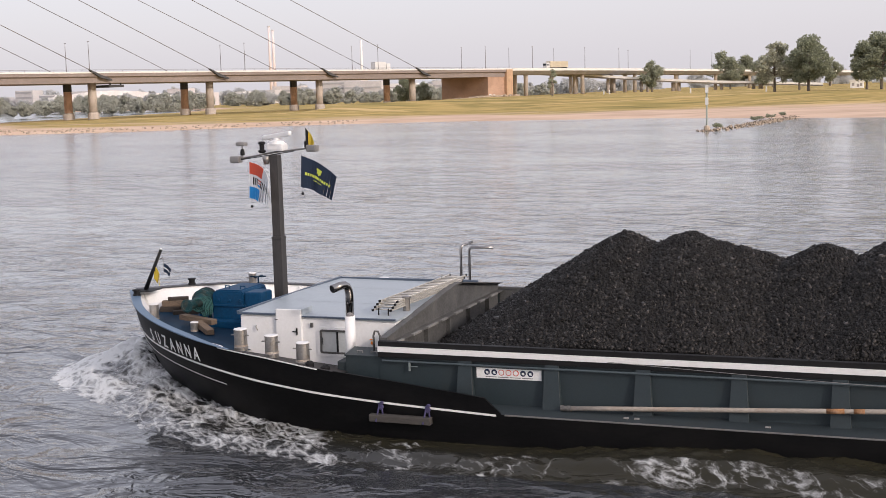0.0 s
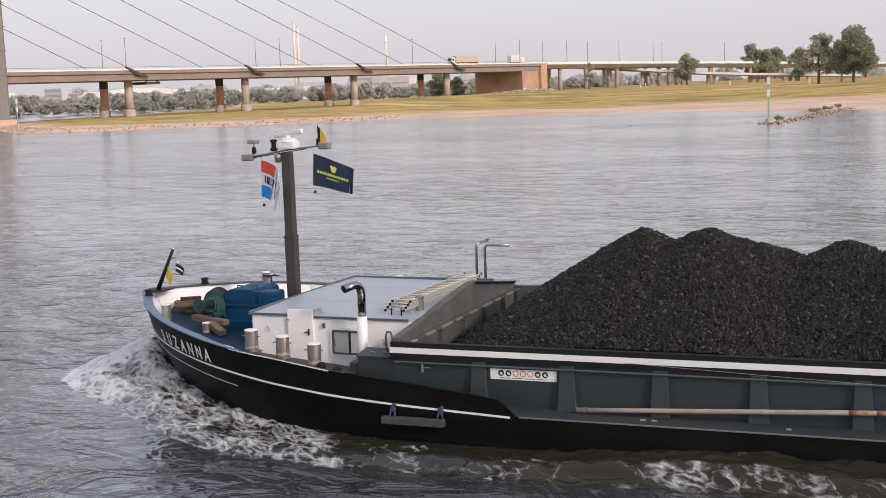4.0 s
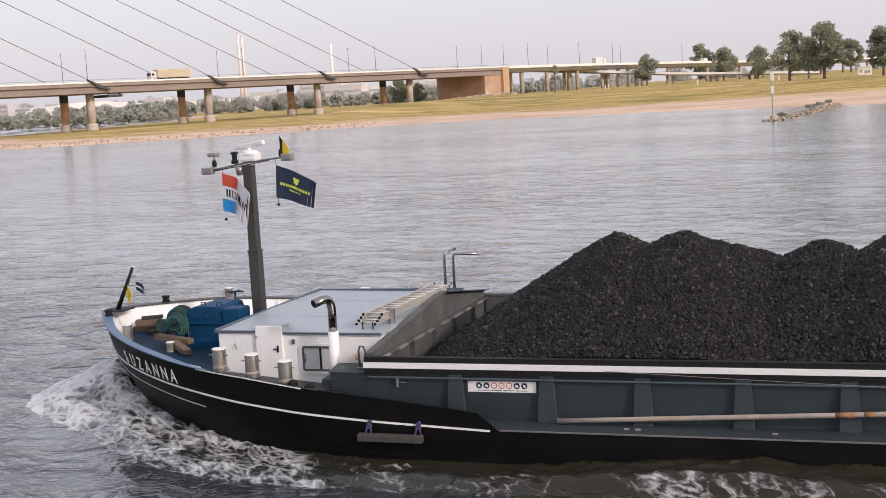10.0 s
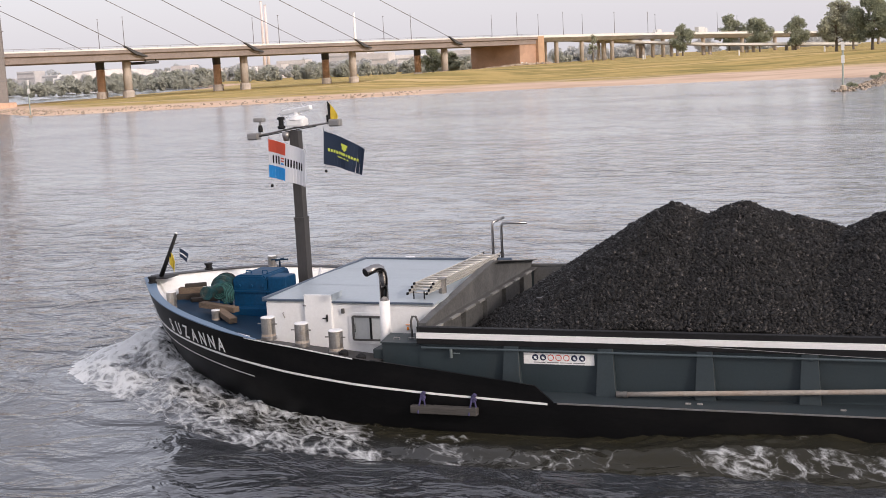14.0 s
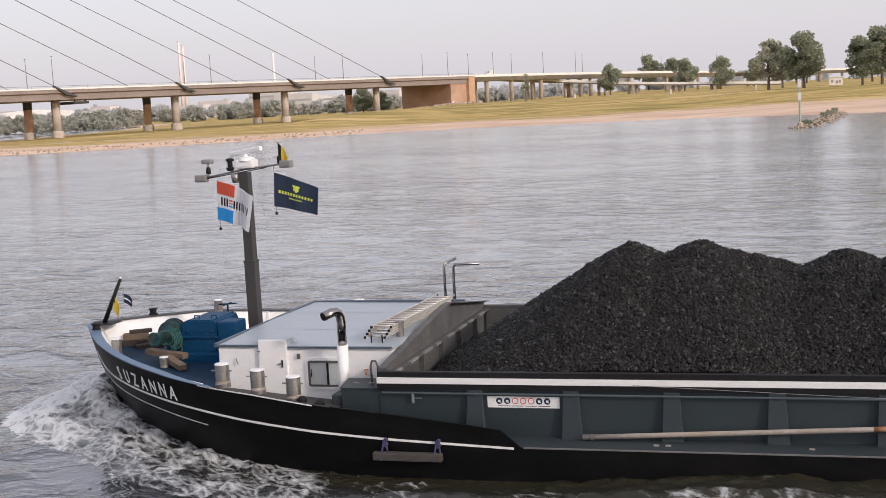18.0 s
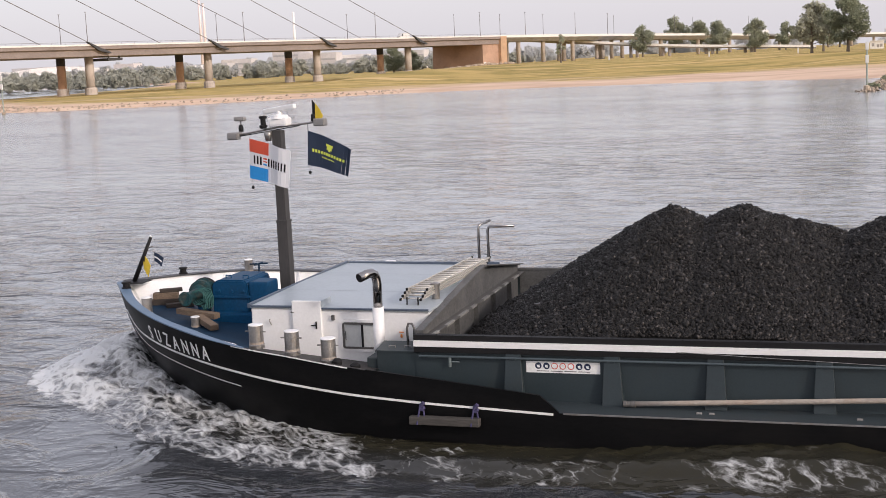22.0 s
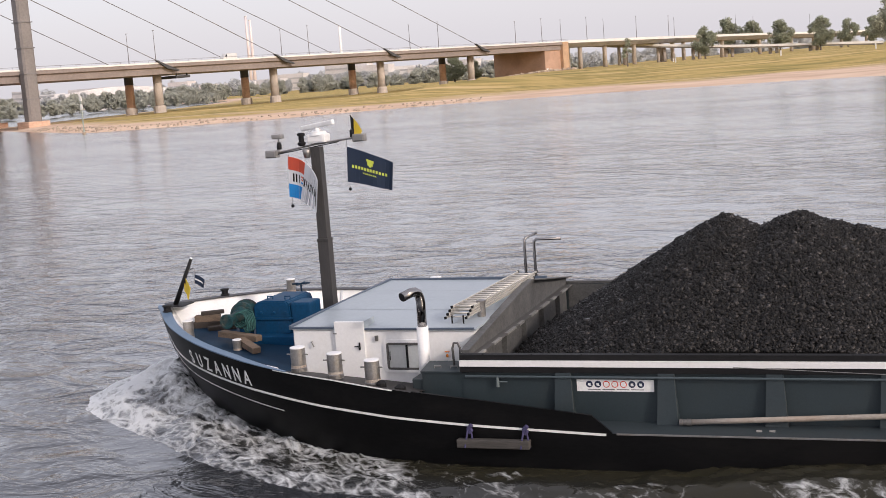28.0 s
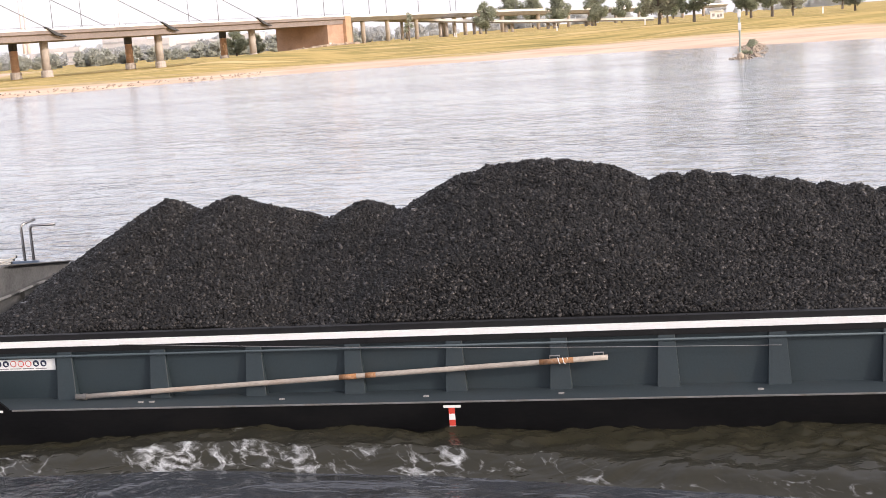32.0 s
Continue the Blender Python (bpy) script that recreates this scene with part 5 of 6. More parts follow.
box(bm, -8.19, -7.74, 2.99, 3.52, 1.05, 1.94, 0.05)
part("winch_motor_case", bm, WINCH_BLUE, winch)
bm = bmesh.new()
box(bm, -9.0, -7.9, 2.7, 4.2, 1.04, 1.3, 0.02)
part("winch_bed", bm, WINCH_BLUE, winch)
for x in (-8.8, -8.4):
    bm = bmesh.new()
    tube(bm, [(x, 3.2, 1.97), (x, 3.2, 2.04), (x + 0.12, 3.2, 2.04), (x + 0.12, 3.2, 1.97)], 0.014, 6)
    part("lifting_eye", bm, WINCH_BLUE, winch)
for x in (-8.85, -8.55, -8.28):
    bm = bmesh.new()
    lathe(bm, 0, 0, [(0.035, 0), (0.035, 0.03), (0.02, 0.035)], 6)
    bmesh.ops.transform(bm, matrix=Matrix.Translation((x, 2.96, 1.74)) @ Matrix.Rotation(radians(90), 4, "X"), verts=bm.verts)
    part("case_bolt", bm, WINCH_BLUE, winch)


def drum_y(y_pairs, x, z, seg=24):
    bm = bmesh.new()
    loft(bm, [[(x + r * math.cos(a), y, z + r * math.sin(a)) for a in (2 * math.pi * k / seg for k in range(seg))] for y, r in y_pairs])
    bmesh.ops.recalc_face_normals(bm, faces=bm.faces)
    return bm


part("brake_drum", drum_y([(3.3, 0.27), (3.26, 0.31), (3.16, 0.31), (3.14, 0.26), (3.08, 0.25), (3.06, 0.29), (3.0, 0.29), (2.98, 0.24)], -9.32, 1.67), DRUM_TEAL, winch, "dark teal brake drum")
part("brake_band", drum_y([(3.245, 0.318), (3.175, 0.318)], -9.32, 1.67), BLACK, winch, "black brake band")
part("warping_head", drum_y([(2.98, 0.2), (2.9, 0.13), (2.6, 0.11), (2.42, 0.14), (2.36, 0.155), (2.34, 0.15), (2.335, 0.11), (2.35, 0.1)], -9.34, 1.68), DRUM_TEAL, winch, "teal warping head")
bm = bmesh.new()
box(bm, -9.42, -9.22, 3.0, 3.25, 1.04, 1.45, 0.02)
part("drum_stand", bm, WINCH_BLUE, winch)
bm = bmesh.new()
tube(bm, [(-8.7, 4.6, 1.1), (-8.7, 4.6, 2.06)], 0.02, 6)
tube(bm, [(-8.92, 4.6, 2.05), (-8.48, 4.6, 2.07)], 0.018, 6)
tube(bm, [(-8.7, 4.4, 2.06), (-8.7, 4.8, 2.06)], 0.018, 6)
part("brake_lever", bm, DECK_BLUE, winch, "dark blue brake lever")
for ob in (winch, *winch.children):
    ob.data.transform(Matrix.Translation((-0.2, 0, 0)))
bm = bmesh.new()
tube(bm, [(-8.05, 3.69, 0.95), (-8.05, 3.69, 1.0)], 0.3, 4)
part("mast_foot", bm, MAST_STEEL, barge)

# mast with its light bar
bm = bmesh.new()
for z0, z1, w in ((0.9, 3.14, 0.12), (3.14, 5.06, 0.105)):
    box(bm, -7.83 - w, -7.83 + w, 3.75 - w, 3.75 + w, z0, z1, 0.012)
mast = part("mast", bm, MAST_STEEL, barge, "dark square telescopic steel mast")
bm = bmesh.new()
box(bm, -7.96, -7.70, 3.62, 3.88, 3.10, 3.16, 0.008)
part("mast_collar", bm, MAST_STEEL, mast)
bm = bmesh.new()
tube(bm, [(-8.72, 3.72, 4.98), (-7.8, 3.72, 5.12), (-6.88, 3.72, 5.21)], 0.022, 8)
bar = part("light_bar", bm, GALV, mast, "galvanised cross bar with lamps")
bm = bmesh.new()
tube(bm, [(-8.72, 3.72, 4.95), (-8.2, 3.7, 5.02), (-7.3, 3.7, 5.14)], 0.011, 6)
part("bar_cable", bm, BLACK, bar)
for x, z in ((-8.84, 4.96), (-6.84, 5.20)):
    bm = bmesh.new()
    box(bm, x - 0.13, x + 0.13, 3.62, 3.8, z - 0.08, z + 0.08, 0.025)
    lamp = part("floodlight", bm, LAMP_GREY, bar, "grey box floodlight")
    bm = bmesh.new()
    box(bm, x - 0.11, x + 0.11, 3.60, 3.63, z - 0.06, z + 0.06, 0.01)
    part("lamp_glass", bm, GALV, lamp)
bm = bmesh.new()
box(bm, -8.78, -8.55, 3.6, 3.78, 5.27, 5.37, 0.03)
tube(bm, [(-8.66, 3.7, 5.0), (-8.66, 3.7, 5.28)], 0.018, 8)
cctv = part("deck_camera", bm, LAMP_GREY, bar, "grey deck camera on a stalk")
bm = bmesh.new()
lathe(bm, -8.66, 3.7, [(0.05, 5.05), (0.055, 5.12), (0.035, 5.2)], 10)
part("camera_joint", bm, BLACK, cctv)
bm = bmesh.new()
lathe(bm, -8.13, 3.68, [(0.06, 5.1), (0.085, 5.13), (0.085, 5.17), (0.055, 5.18), (0.055, 5.3), (0.085, 5.31), (0.085, 5.35), (0.05, 5.37)], 14)
part("mast_lamp", bm, BLACK, bar, "black navigation lamp")
bm = bmesh.new()
lathe(bm, -8.02, 3.66, [(0.09, 5.04), (0.085, 4.95), (0.06, 4.84)], 14)
part("loudhailer", bm, GALV, bar, "grey loudhailer under the bar", smooth=True)
bm = bmesh.new()
box(bm, -7.99, -7.57, 3.6, 3.92, 5.14, 5.33, 0.05)
lathe(bm, -7.78, 3.76, [(0.2, 5.3), (0.17, 5.37), (0.07, 5.39), (0.06, 5.45)], 18)
radar = part("radar", bm, WHITE, mast, "white radar with bar scanner")
bm = bmesh.new()
box(bm, -0.43, 0.43, -0.05, 0.05, 5.44, 5.55, 0.03, Matrix.Translation((-7.78, 3.76, 5.5)) @ Matrix.Rotation(radians(-7.5), 4, "Y") @ Matrix.Rotation(radians(-14), 4, "Z") @ Matrix.Translation((0, 0, -5.5)))
part("scanner", bm, WHITE, radar, "white bar scanner")
bm = bmesh.new()
tube(bm, [(-6.99, 3.7, 5.2), (-6.99, 3.7, 5.66)], 0.012, 6)
lathe(bm, -6.99, 3.7, [(0.05, 5.22), (0.05, 5.36), (0.02, 5.38)], 10)
part("flag_staff", bm, BLACK, bar)
for x, z0, z1 in ((-8.47, 3.86, 5.0), (-7.13, 4.16, 5.18)):
    bm = bmesh.new()
    tube(bm, [(x, 3.7, z1), (x, 3.7, z0)], 0.004, 5)
    bmesh.ops.create_uvsphere(bm, u_segments=10, v_segments=8, radius=0.035, matrix=Matrix.Translation((x, 3.7, z0)))
    part("halyard", bm, BLACK, bar, "thin halyard with a dark weight")

# far-side grab poles on the gable
for x, arm in ((-4.36, [(0.01, 0.01, 2.61), (0.05, 0.06, 2.65), (0.19, 0.32, 2.70)]), (-4.14, [(0.015, 0.0, 2.57), (0.055, 0.0, 2.605), (0.62, 0.0, 2.61)])):
    bm = bmesh.new()
    tube(bm, [(x, 6.6, 1.45), (x, 6.6, arm[0][2] - 0.05)] + [(x + a, 6.6 + b, z) for a, b, z in arm], 0.032, 12)
    part("bent_pipe", bm, POLISHED, barge, "bent polished vent pipe", smooth=True)
bm = bmesh.new()
lathe(bm, -3.95, 2.05, [(0.08, 1.8), (0.08, 2.07), (0.095, 2.08), (0.095, 2.12), (0.03, 2.14)], 14)
part("vent_post", bm, GALV, barge, "galvanised vent post on the roof")

# pictogram board, draught mark
bm = bmesh.new()
box(bm, -1.69, -0.40, -0.008, 0.0, 0.945, 1.145)
board = part("warning_board", bm, STRIPE, barge, "white safety board with seven round pictograms")
for k in range(7):
    x = -1.475 + 0.143 * k
    ring_red = k in (2, 3, 4)
    bm = bmesh.new()
    seg = 16
    loft(bm, [[(x + 0.058 * math.cos(2 * math.pi * i / seg), y, 1.068 + 0.058 * math.sin(2 * math.pi * i / seg)) for i in range(seg)] for y in (-0.009, -0.013)])
    bmesh.ops.recalc_face_normals(bm, faces=bm.faces)
    sign = part("pictogram", bm, RED if ring_red else SIGN_BLUE, board, "red-ringed pictogram" if ring_red else "dark blue pictogram")
    bm = bmesh.new()
    if ring_red:
        loft(bm, [[(x + 0.043 * math.cos(2 * math.pi * i / seg), y, 1.068 + 0.043 * math.sin(2 * math.pi * i / seg)) for i in range(seg)] for y in (-0.013, -0.016)])
        box(bm, x - 0.05, x + 0.05, -0.019, -0.016, 1.064, 1.072, m=Matrix.Translation((x, 0, 1.068)) @ Matrix.Rotation(radians(40), 4, "Y") @ Matrix.Translation((-x, 0, -1.068)))
    else:
        box(bm, x - 0.022, x + 0.022, -0.017, -0.013, 1.05, 1.085)
        box(bm, x - 0.012, x + 0.03, -0.017, -0.013, 1.04, 1.055)
    bmesh.ops.recalc_face_normals(bm, faces=bm.faces)
    part("symbol", bm, STRIPE, sign)
for k in range(4):
    bm = bmesh.new()
    x = -1.50 + 0.24 * k
    box(bm, x, x + 0.21, -0.011, -0.008, 0.972, 0.984)
    part("text_bar", bm, BARE_STEEL, board, "line of unreadable small print")
yh = YC - 4.45
bm = bmesh.new()
box(bm, 6.58, 6.86, yh - 0.012, yh, 0.345, 0.385)
mark = part("draught_mark", bm, STRIPE, barge, "red and white draught scale")
for k in range(5):
    bm = bmesh.new()
    box(bm, 6.66, 6.76, yh - 0.010, yh, 0.345 - 0.1 * k - (0 if k else 0.0), 0.345 - 0.1 * k + (-0.1 if k else -0.1))
    part("scale_bar", bm, RED if k % 2 == 0 else STRIPE, mark)

# name on the bow: letters set along the hull
def letter_mesh(ch, size, depth):
    cu = bpy.data.curves.new("letter", "FONT")
    cu.body, cu.size, cu.extrude, cu.align_x, cu.resolution_u = ch, size, depth, "CENTER", 3
    cu.offset = 0.005
    ob = bpy.data.objects.new("letter", cu)
    scene.collection.objects.link(ob)
    me = bpy.data.meshes.new_from_object(ob.evaluated_get(bpy.context.evaluated_depsgraph_get()))
    bpy.data.objects.remove(ob)
    return me


def write_name(word, s0, s1, side):
    for i, ch in enumerate(word):
        s = s0 + (s1 - s0) * i / (len(word) - 1)
        z = line_height(s) + 0.085
        p, q = hull_at(s, z, side, 0.034), hull_at(s, z + 0.22, side, 0.034)
        a, b = hull_at(s - 0.08, line_height(s - 0.08) + 0.085, side), hull_at(s + 0.08, line_height(s + 0.08) + 0.085, side)
        along = (b - a).normalized() * (-side)
        up = (q - p).normalized()
        out = along.cross(up).normalized()
        up = out.cross(along)
        me = letter_mesh(ch, 0.41, 0.003)
        me.materials.append(STRIPE)
        ob = new("letter", me)
        m = Matrix((along, up, out)).transposed().to_4x4()
        m.translation = p
        ob.parent = hull
        ob.matrix_local = m @ Matrix.Diagonal((0.76, 1, 1, 1))
        ob["label"] = "white painted name letter"


write_name("SUZANNA", -9.68, -7.92, -1)
ABOARD = [barge]

# ---- cargo ----
CONES = [(0.33, 4.0, 3.40), (1.72, 4.0, 3.43), (2.3, 4.0, 3.22), (2.75, 4.0, 3.12), (3.18, 4.0, 3.0), (4.45, 4.0, 3.2), (6.5, 4.1, 3.62), (6.9, 4.1, 3.72), (7.25, 4.1, 3.76), (7.6, 4.1, 3.78), (7.95, 4.1, 3.78), (8.3, 4.1, 3.76), (8.65, 4.1, 3.71), (9.0, 4.1, 3.65), (10.3, 4.0, 3.43), (10.75, 4.0, 3.42), (11.2, 4.0, 3.36), (11.65, 4.0, 3.31), (12.1, 4.0, 3.26), (12.6, 4.0, 3.15), (13.1, 4.0, 3.08), (13.6, 4.0, 3.02), (14.2, 4.0, 2.97), (14.9, 4.0, 2.96), (15.6, 4.0, 2.99), (16.8, 4.0, 3.1)]
CONES += [(18.5 + 1.9 * k, 3.9, 3.2 + 0.45 * math.sin(2.1 * k)) for k in range(13)]


def coal_height(x, y):
    z = table(x, [(-3.6, 0.7), (-1.0, 1.25)])
    for cx, cy, cz in CONES:
        if abs(x - cx) < 5:
            d = math.hypot((x - cx) * (1.18 if x < cx < 0.5 else 1), (y - cy) * (0.92 if y < cy else 1.2))
            z = max(z, cz - 0.01 - 0.52 * math.sqrt(d * d + 0.02))
    z += 0.05 * noise.noise(Vector((x * 0.9, y * 0.9, 0))) + 0.03 * noise.noise(Vector((x * 3, y * 3, 5)))
    edge = min(y - 0.12, 7.28 - y)
    return min(z, 1.5 + edge * 0.75)


coal = thing("coal_heap", "heaps of small black coal lumps filling the open hold", "coal", (5, 3.7, 0.45), kind="stuff")
xs = [-3.6 + 0.08 * i for i in range(250)] + [16.4 + 0.5 * i for i in range(58)]
ys = [0.13 + 0.11 * i for i in range(66)]
me = sheet(xs, ys, coal_height)
me.materials.append(COAL_MAT)
me.transform(Matrix.Translation((-5, -3.7, -0.45)))
bed = new("coal_bed", me)
bed.parent = coal


def lump_mesh(count, x0, x1, y0, y1, size):
    """Many irregular lumps lying on the heap, as one mesh."""
    rng = np.random.default_rng(5)
    base = np.array([(1, 0, 0), (-1, 0, 0), (0, 1, 0), (0, -1, 0), (0, 0, 1), (0, 0, -1)], float)
    tris = np.array([(0, 2, 4), (2, 1, 4), (1, 3, 4), (3, 0, 4), (2, 0, 5), (1, 2, 5), (3, 1, 5), (0, 3, 5)])
    px, py = rng.uniform(x0, x1, count), rng.uniform(y0, y1, count)
    pz = np.array([coal_height(a, b) for a, b in zip(px, py)])
    q = rng.normal(size=(count, 4))
    q /= np.linalg.norm(q, axis=1)[:, None]
    w, a, b, c = q.T
    rot = np.stack([np.stack([1 - 2 * (b * b + c * c), 2 * (a * b - c * w), 2 * (a * c + b * w)], 1), np.stack([2 * (a * b + c * w), 1 - 2 * (a * a + c * c), 2 * (b * c - a * w)], 1), np.stack([2 * (a * c - b * w), 2 * (b * c + a * w), 1 - 2 * (a * a + b * b)], 1)], 1)
    sizes = size * np.exp(rng.normal(0, 0.27, count))
    local = base[None] * rng.uniform(0.6, 1.25, (count, 6, 1)) * np.stack([np.ones(count), rng.uniform(0.5, 0.9, count), rng.uniform(0.4, 0.75, count)], 1)[:, None, :]
    v = np.einsum("nij,nkj->nki", rot, local) * sizes[:, None, None]
    v += np.stack([px - 5, py - 3.7, pz - 0.45 + sizes * 0.25], 1)[:, None, :]
    f = (tris[None] + 6 * np.arange(count)[:, None, None]).reshape(-1, 3)
    me = bpy.data.meshes.new("coal_lumps")
    me.vertices.add(count * 6)
    me.vertices.foreach_set("co", v.reshape(-1))
    me.loops.add(len(f) * 3)
    me.loops.foreach_set("vertex_index", f.reshape(-1))
    me.polygons.add(len(f))
    me.polygons.foreach_set("loop_start", np.arange(len(f)) * 3)
    me.update(calc_edges=True)
    return me


def lump_material():
    """Coal lumps: black, some dull, some with a sheen, told apart lump by lump."""
    m = bpy.data.materials.new("coal_lumps")
    m.use_nodes = True
    n, l = m.node_tree.nodes, m.node_tree.links
    b = n["Principled BSDF"]
    b.inputs["Specular IOR Level"].default_value = 0.32
    g = n.new("ShaderNodeNewGeometry")
    r = n.new("ShaderNodeValToRGB")
    r.color_ramp.elements[0].color, r.color_ramp.elements[1].color = (0.004, 0.0037, 0.0036, 1), (0.060, 0.054, 0.050, 1)
    r.color_ramp.elements.new(0.72).color = (0.0115, 0.0104, 0.0098, 1)
    l.new(g.outputs["Random Per Island"], r.inputs[0])
    l.new(r.outputs[0], b.inputs["Base Color"])
    mr = n.new("ShaderNodeValToRGB")
    mr.color_ramp.elements[0].color, mr.color_ramp.elements[1].color = (0.7, 0.7, 0.7, 1), (0.2, 0.2, 0.2, 1)
    mr.color_ramp.elements.new(0.7).color = (0.55, 0.55, 0.55, 1)
    l.new(g.outputs["Random Per Island"], mr.inputs[0])
    l.new(mr.outputs[0], b.inputs["Roughness"])
    tc, t, bp = n.new("ShaderNodeTexCoord"), n.new("ShaderNodeTexNoise"), n.new("ShaderNodeBump")
    t.inputs["Scale"].default_value, t.inputs["Detail"].default_value = 45, 3
    bp.inputs["Strength"].default_value, bp.inputs["Distance"].default_value = 0.3, 0.01
    l.new(tc.outputs["Object"], t.inputs["Vector"])
    l.new(t.outputs["Fac"], bp.inputs["Height"])
    l.new(bp.outputs[0], b.inputs["Normal"])
    return m


me = lump_mesh(160000, -3.5, 15.0, 0.2, 4.7, 0.037)
me.materials.append(lump_material())
lumps = new("coal_lumps", me)
lumps.parent = coal
tagged(lumps, "loose angular coal lumps", kind="stuff")
ABOARD.append(coal)


# ---- things lying on the barge ----
def aboard(name, label, category, base, group=""):
    ob = thing(name, label, category, base, group)
    ABOARD.append(ob)
    return ob


# aluminium ladder, folded double, from the roof up to the end plate
ladder = aboard("ladder", "folded aluminium ladder lying across the bow house roof", "ladder", (-4.2, 1.4, 1.83))
A0, A1 = Vector((-4.22, 1.35, 1.93)), Vector((-3.88, 4.65, 2.02))
way = (A1 - A0).normalized()
for level in (0, 1, 2, 3):
    lift = Vector((0, 0, 0.045 * level)) + way * (0.1 * level)
    for dx in (-0.2, 0.2):
        bm = bmesh.new()
        p, q = A0 + Vector((dx, 0, 0)) + lift, A1 + Vector((dx, 0, 0)) + lift
        loft(bm, [[c + Vector((a, 0, b)) for a, b in ((-0.014, -0.016), (0.014, -0.016), (0.014, 0.016), (-0.014, 0.016))] for c in (p, q)])
        bmesh.ops.recalc_face_normals(bm, faces=bm.faces)
        stile = part("stile", bm, ALU, ladder)
        for c in (p, q):
            bm = bmesh.new()
            box(bm, c.x - 0.018, c.x + 0.018, c.y - 0.03, c.y + 0.03, c.z - 0.024, c.z + 0.022, 0.005)
            part("rubber_foot", bm, BLACK, stile, "dark rubber foot")
    for k in range(12 if level < 2 else 17):
        c = A0 + lift + way * (0.1 + (0.27 if level < 2 else 0.185) * k)
        bm = bmesh.new()
        tube(bm, [c + Vector((-0.195, 0, 0)), c + Vector((0.195, 0, 0))], 0.016, 8)
        part("rung", bm, ALU, ladder, smooth=True)
for dx in (-0.1, 0.12):
    bm = bmesh.new()
    tube(bm, [(-4.22 + dx, 1.42, 1.80), (-4.22 + dx, 1.42, 1.96)], 0.014, 6)
    part("ladder_rest", bm, BLACK, ladder)

# long pipe lying on the side deck, held up aft
pole = aboard("scaffold_pole", "long rust-streaked grey pole lashed along the coaming", "pole", (0.1, -0.13, 0.5))
bm = bmesh.new()
tube(bm, [(0.1 + 9.1 * k / 8, -0.20, 0.50 + 0.0 + (0.46 * k / 8)) for k in range(9)], 0.045, 12)
part("tube", bm, RUST_PIPE, pole, smooth=True)
bm = bmesh.new()
lathe(bm, 0, 0, [(0.056, -0.1), (0.056, -0.05), (0.05, -0.045), (0.05, 0.02), (0.058, 0.025), (0.058, 0.1)], 12)
bmesh.ops.transform(bm, matrix=Matrix.Translation((0.12, -0.20, 0.50)) @ Matrix.Rotation(radians(90), 4, "Y"), verts=bm.verts)
part("end_coupling", bm, BARE_STEEL, pole, "dark steel end coupling")
for x in (8.35, 9.05):
    z = 0.5 + 0.46 * (x - 0.1) / 9.1
    bm = bmesh.new()
    tube(bm, [(x - 0.08, -0.19, z), (x - 0.08, -0.2, z + 0.09), (x + 0.08, -0.2, z + 0.09), (x + 0.08, -0.19, z)], 0.012, 6)
    part("lashing_hook", bm, GALV, pole)
for x, l in ((4.75, 0.3), (5.2, 0.18), (8.1, 0.55)):
    z = 0.5 + 0.46 * (x - 0.1) / 9.1
    bm = bmesh.new()
    tube(bm, [(x, -0.2, z), (x + l, -0.2, z + 0.0505 * l)], 0.0465, 12)
    part("rust_patch", bm, RUST, pole, "orange rust stain", smooth=True)
bm = bmesh.new()
tube(bm, [(8.38 + 0.012 * k, -0.20 + 0.052 * math.cos(k), 0.92 + 0.052 * math.sin(k)) for k in range(16)], 0.008, 5)
part("lashing", bm, STRIPE, pole, "pale rope lashing")

# slack wire along the coaming
wire = aboard("slack_wire", "thin slack wire hanging along the coaming", "wire", (1.0, -0.14, 1.3))
bm = bmesh.new()
tube(bm, [(0.9 + 11 * k / 20, -0.15, 1.40 - 0.33 * (k / 20) - 0.05 * math.sin(math.pi * k / 20)) for k in range(21)], 0.006, 5)
part("strand", bm, GALV, wire)

# fender timber hung over the side
fender = aboard("fender_beam", "grey timber fender hung over the side on violet ropes", "fender", (-2.95, -0.88, 0.15))
bm = bmesh.new()
box(bm, -3.57, -2.32, -0.92, -0.77, 0.19, 0.33, 0.02)
part("timber", bm, GREY_TIMBER, fender)
for x in (-3.36, -2.40):
    bm = bmesh.new()
    tube(bm, [(x + 0.07, -0.86, 0.2), (x + 0.02, -0.80, 0.46), (x, -0.78, 0.56), (x - 0.03, -0.82, 0.48), (x - 0.06, -0.93, 0.2)], 0.016, 7)
    for k in range(5):
        bmesh.ops.create_icosphere(bm, subdivisions=1, radius=0.045, matrix=Matrix.Translation((x + 0.02 * math.sin(k * 2), -0.80, 0.44 + 0.025 * k)))
    part("rope", bm, ROPE_VIOLET, fender, "knotted violet rope")

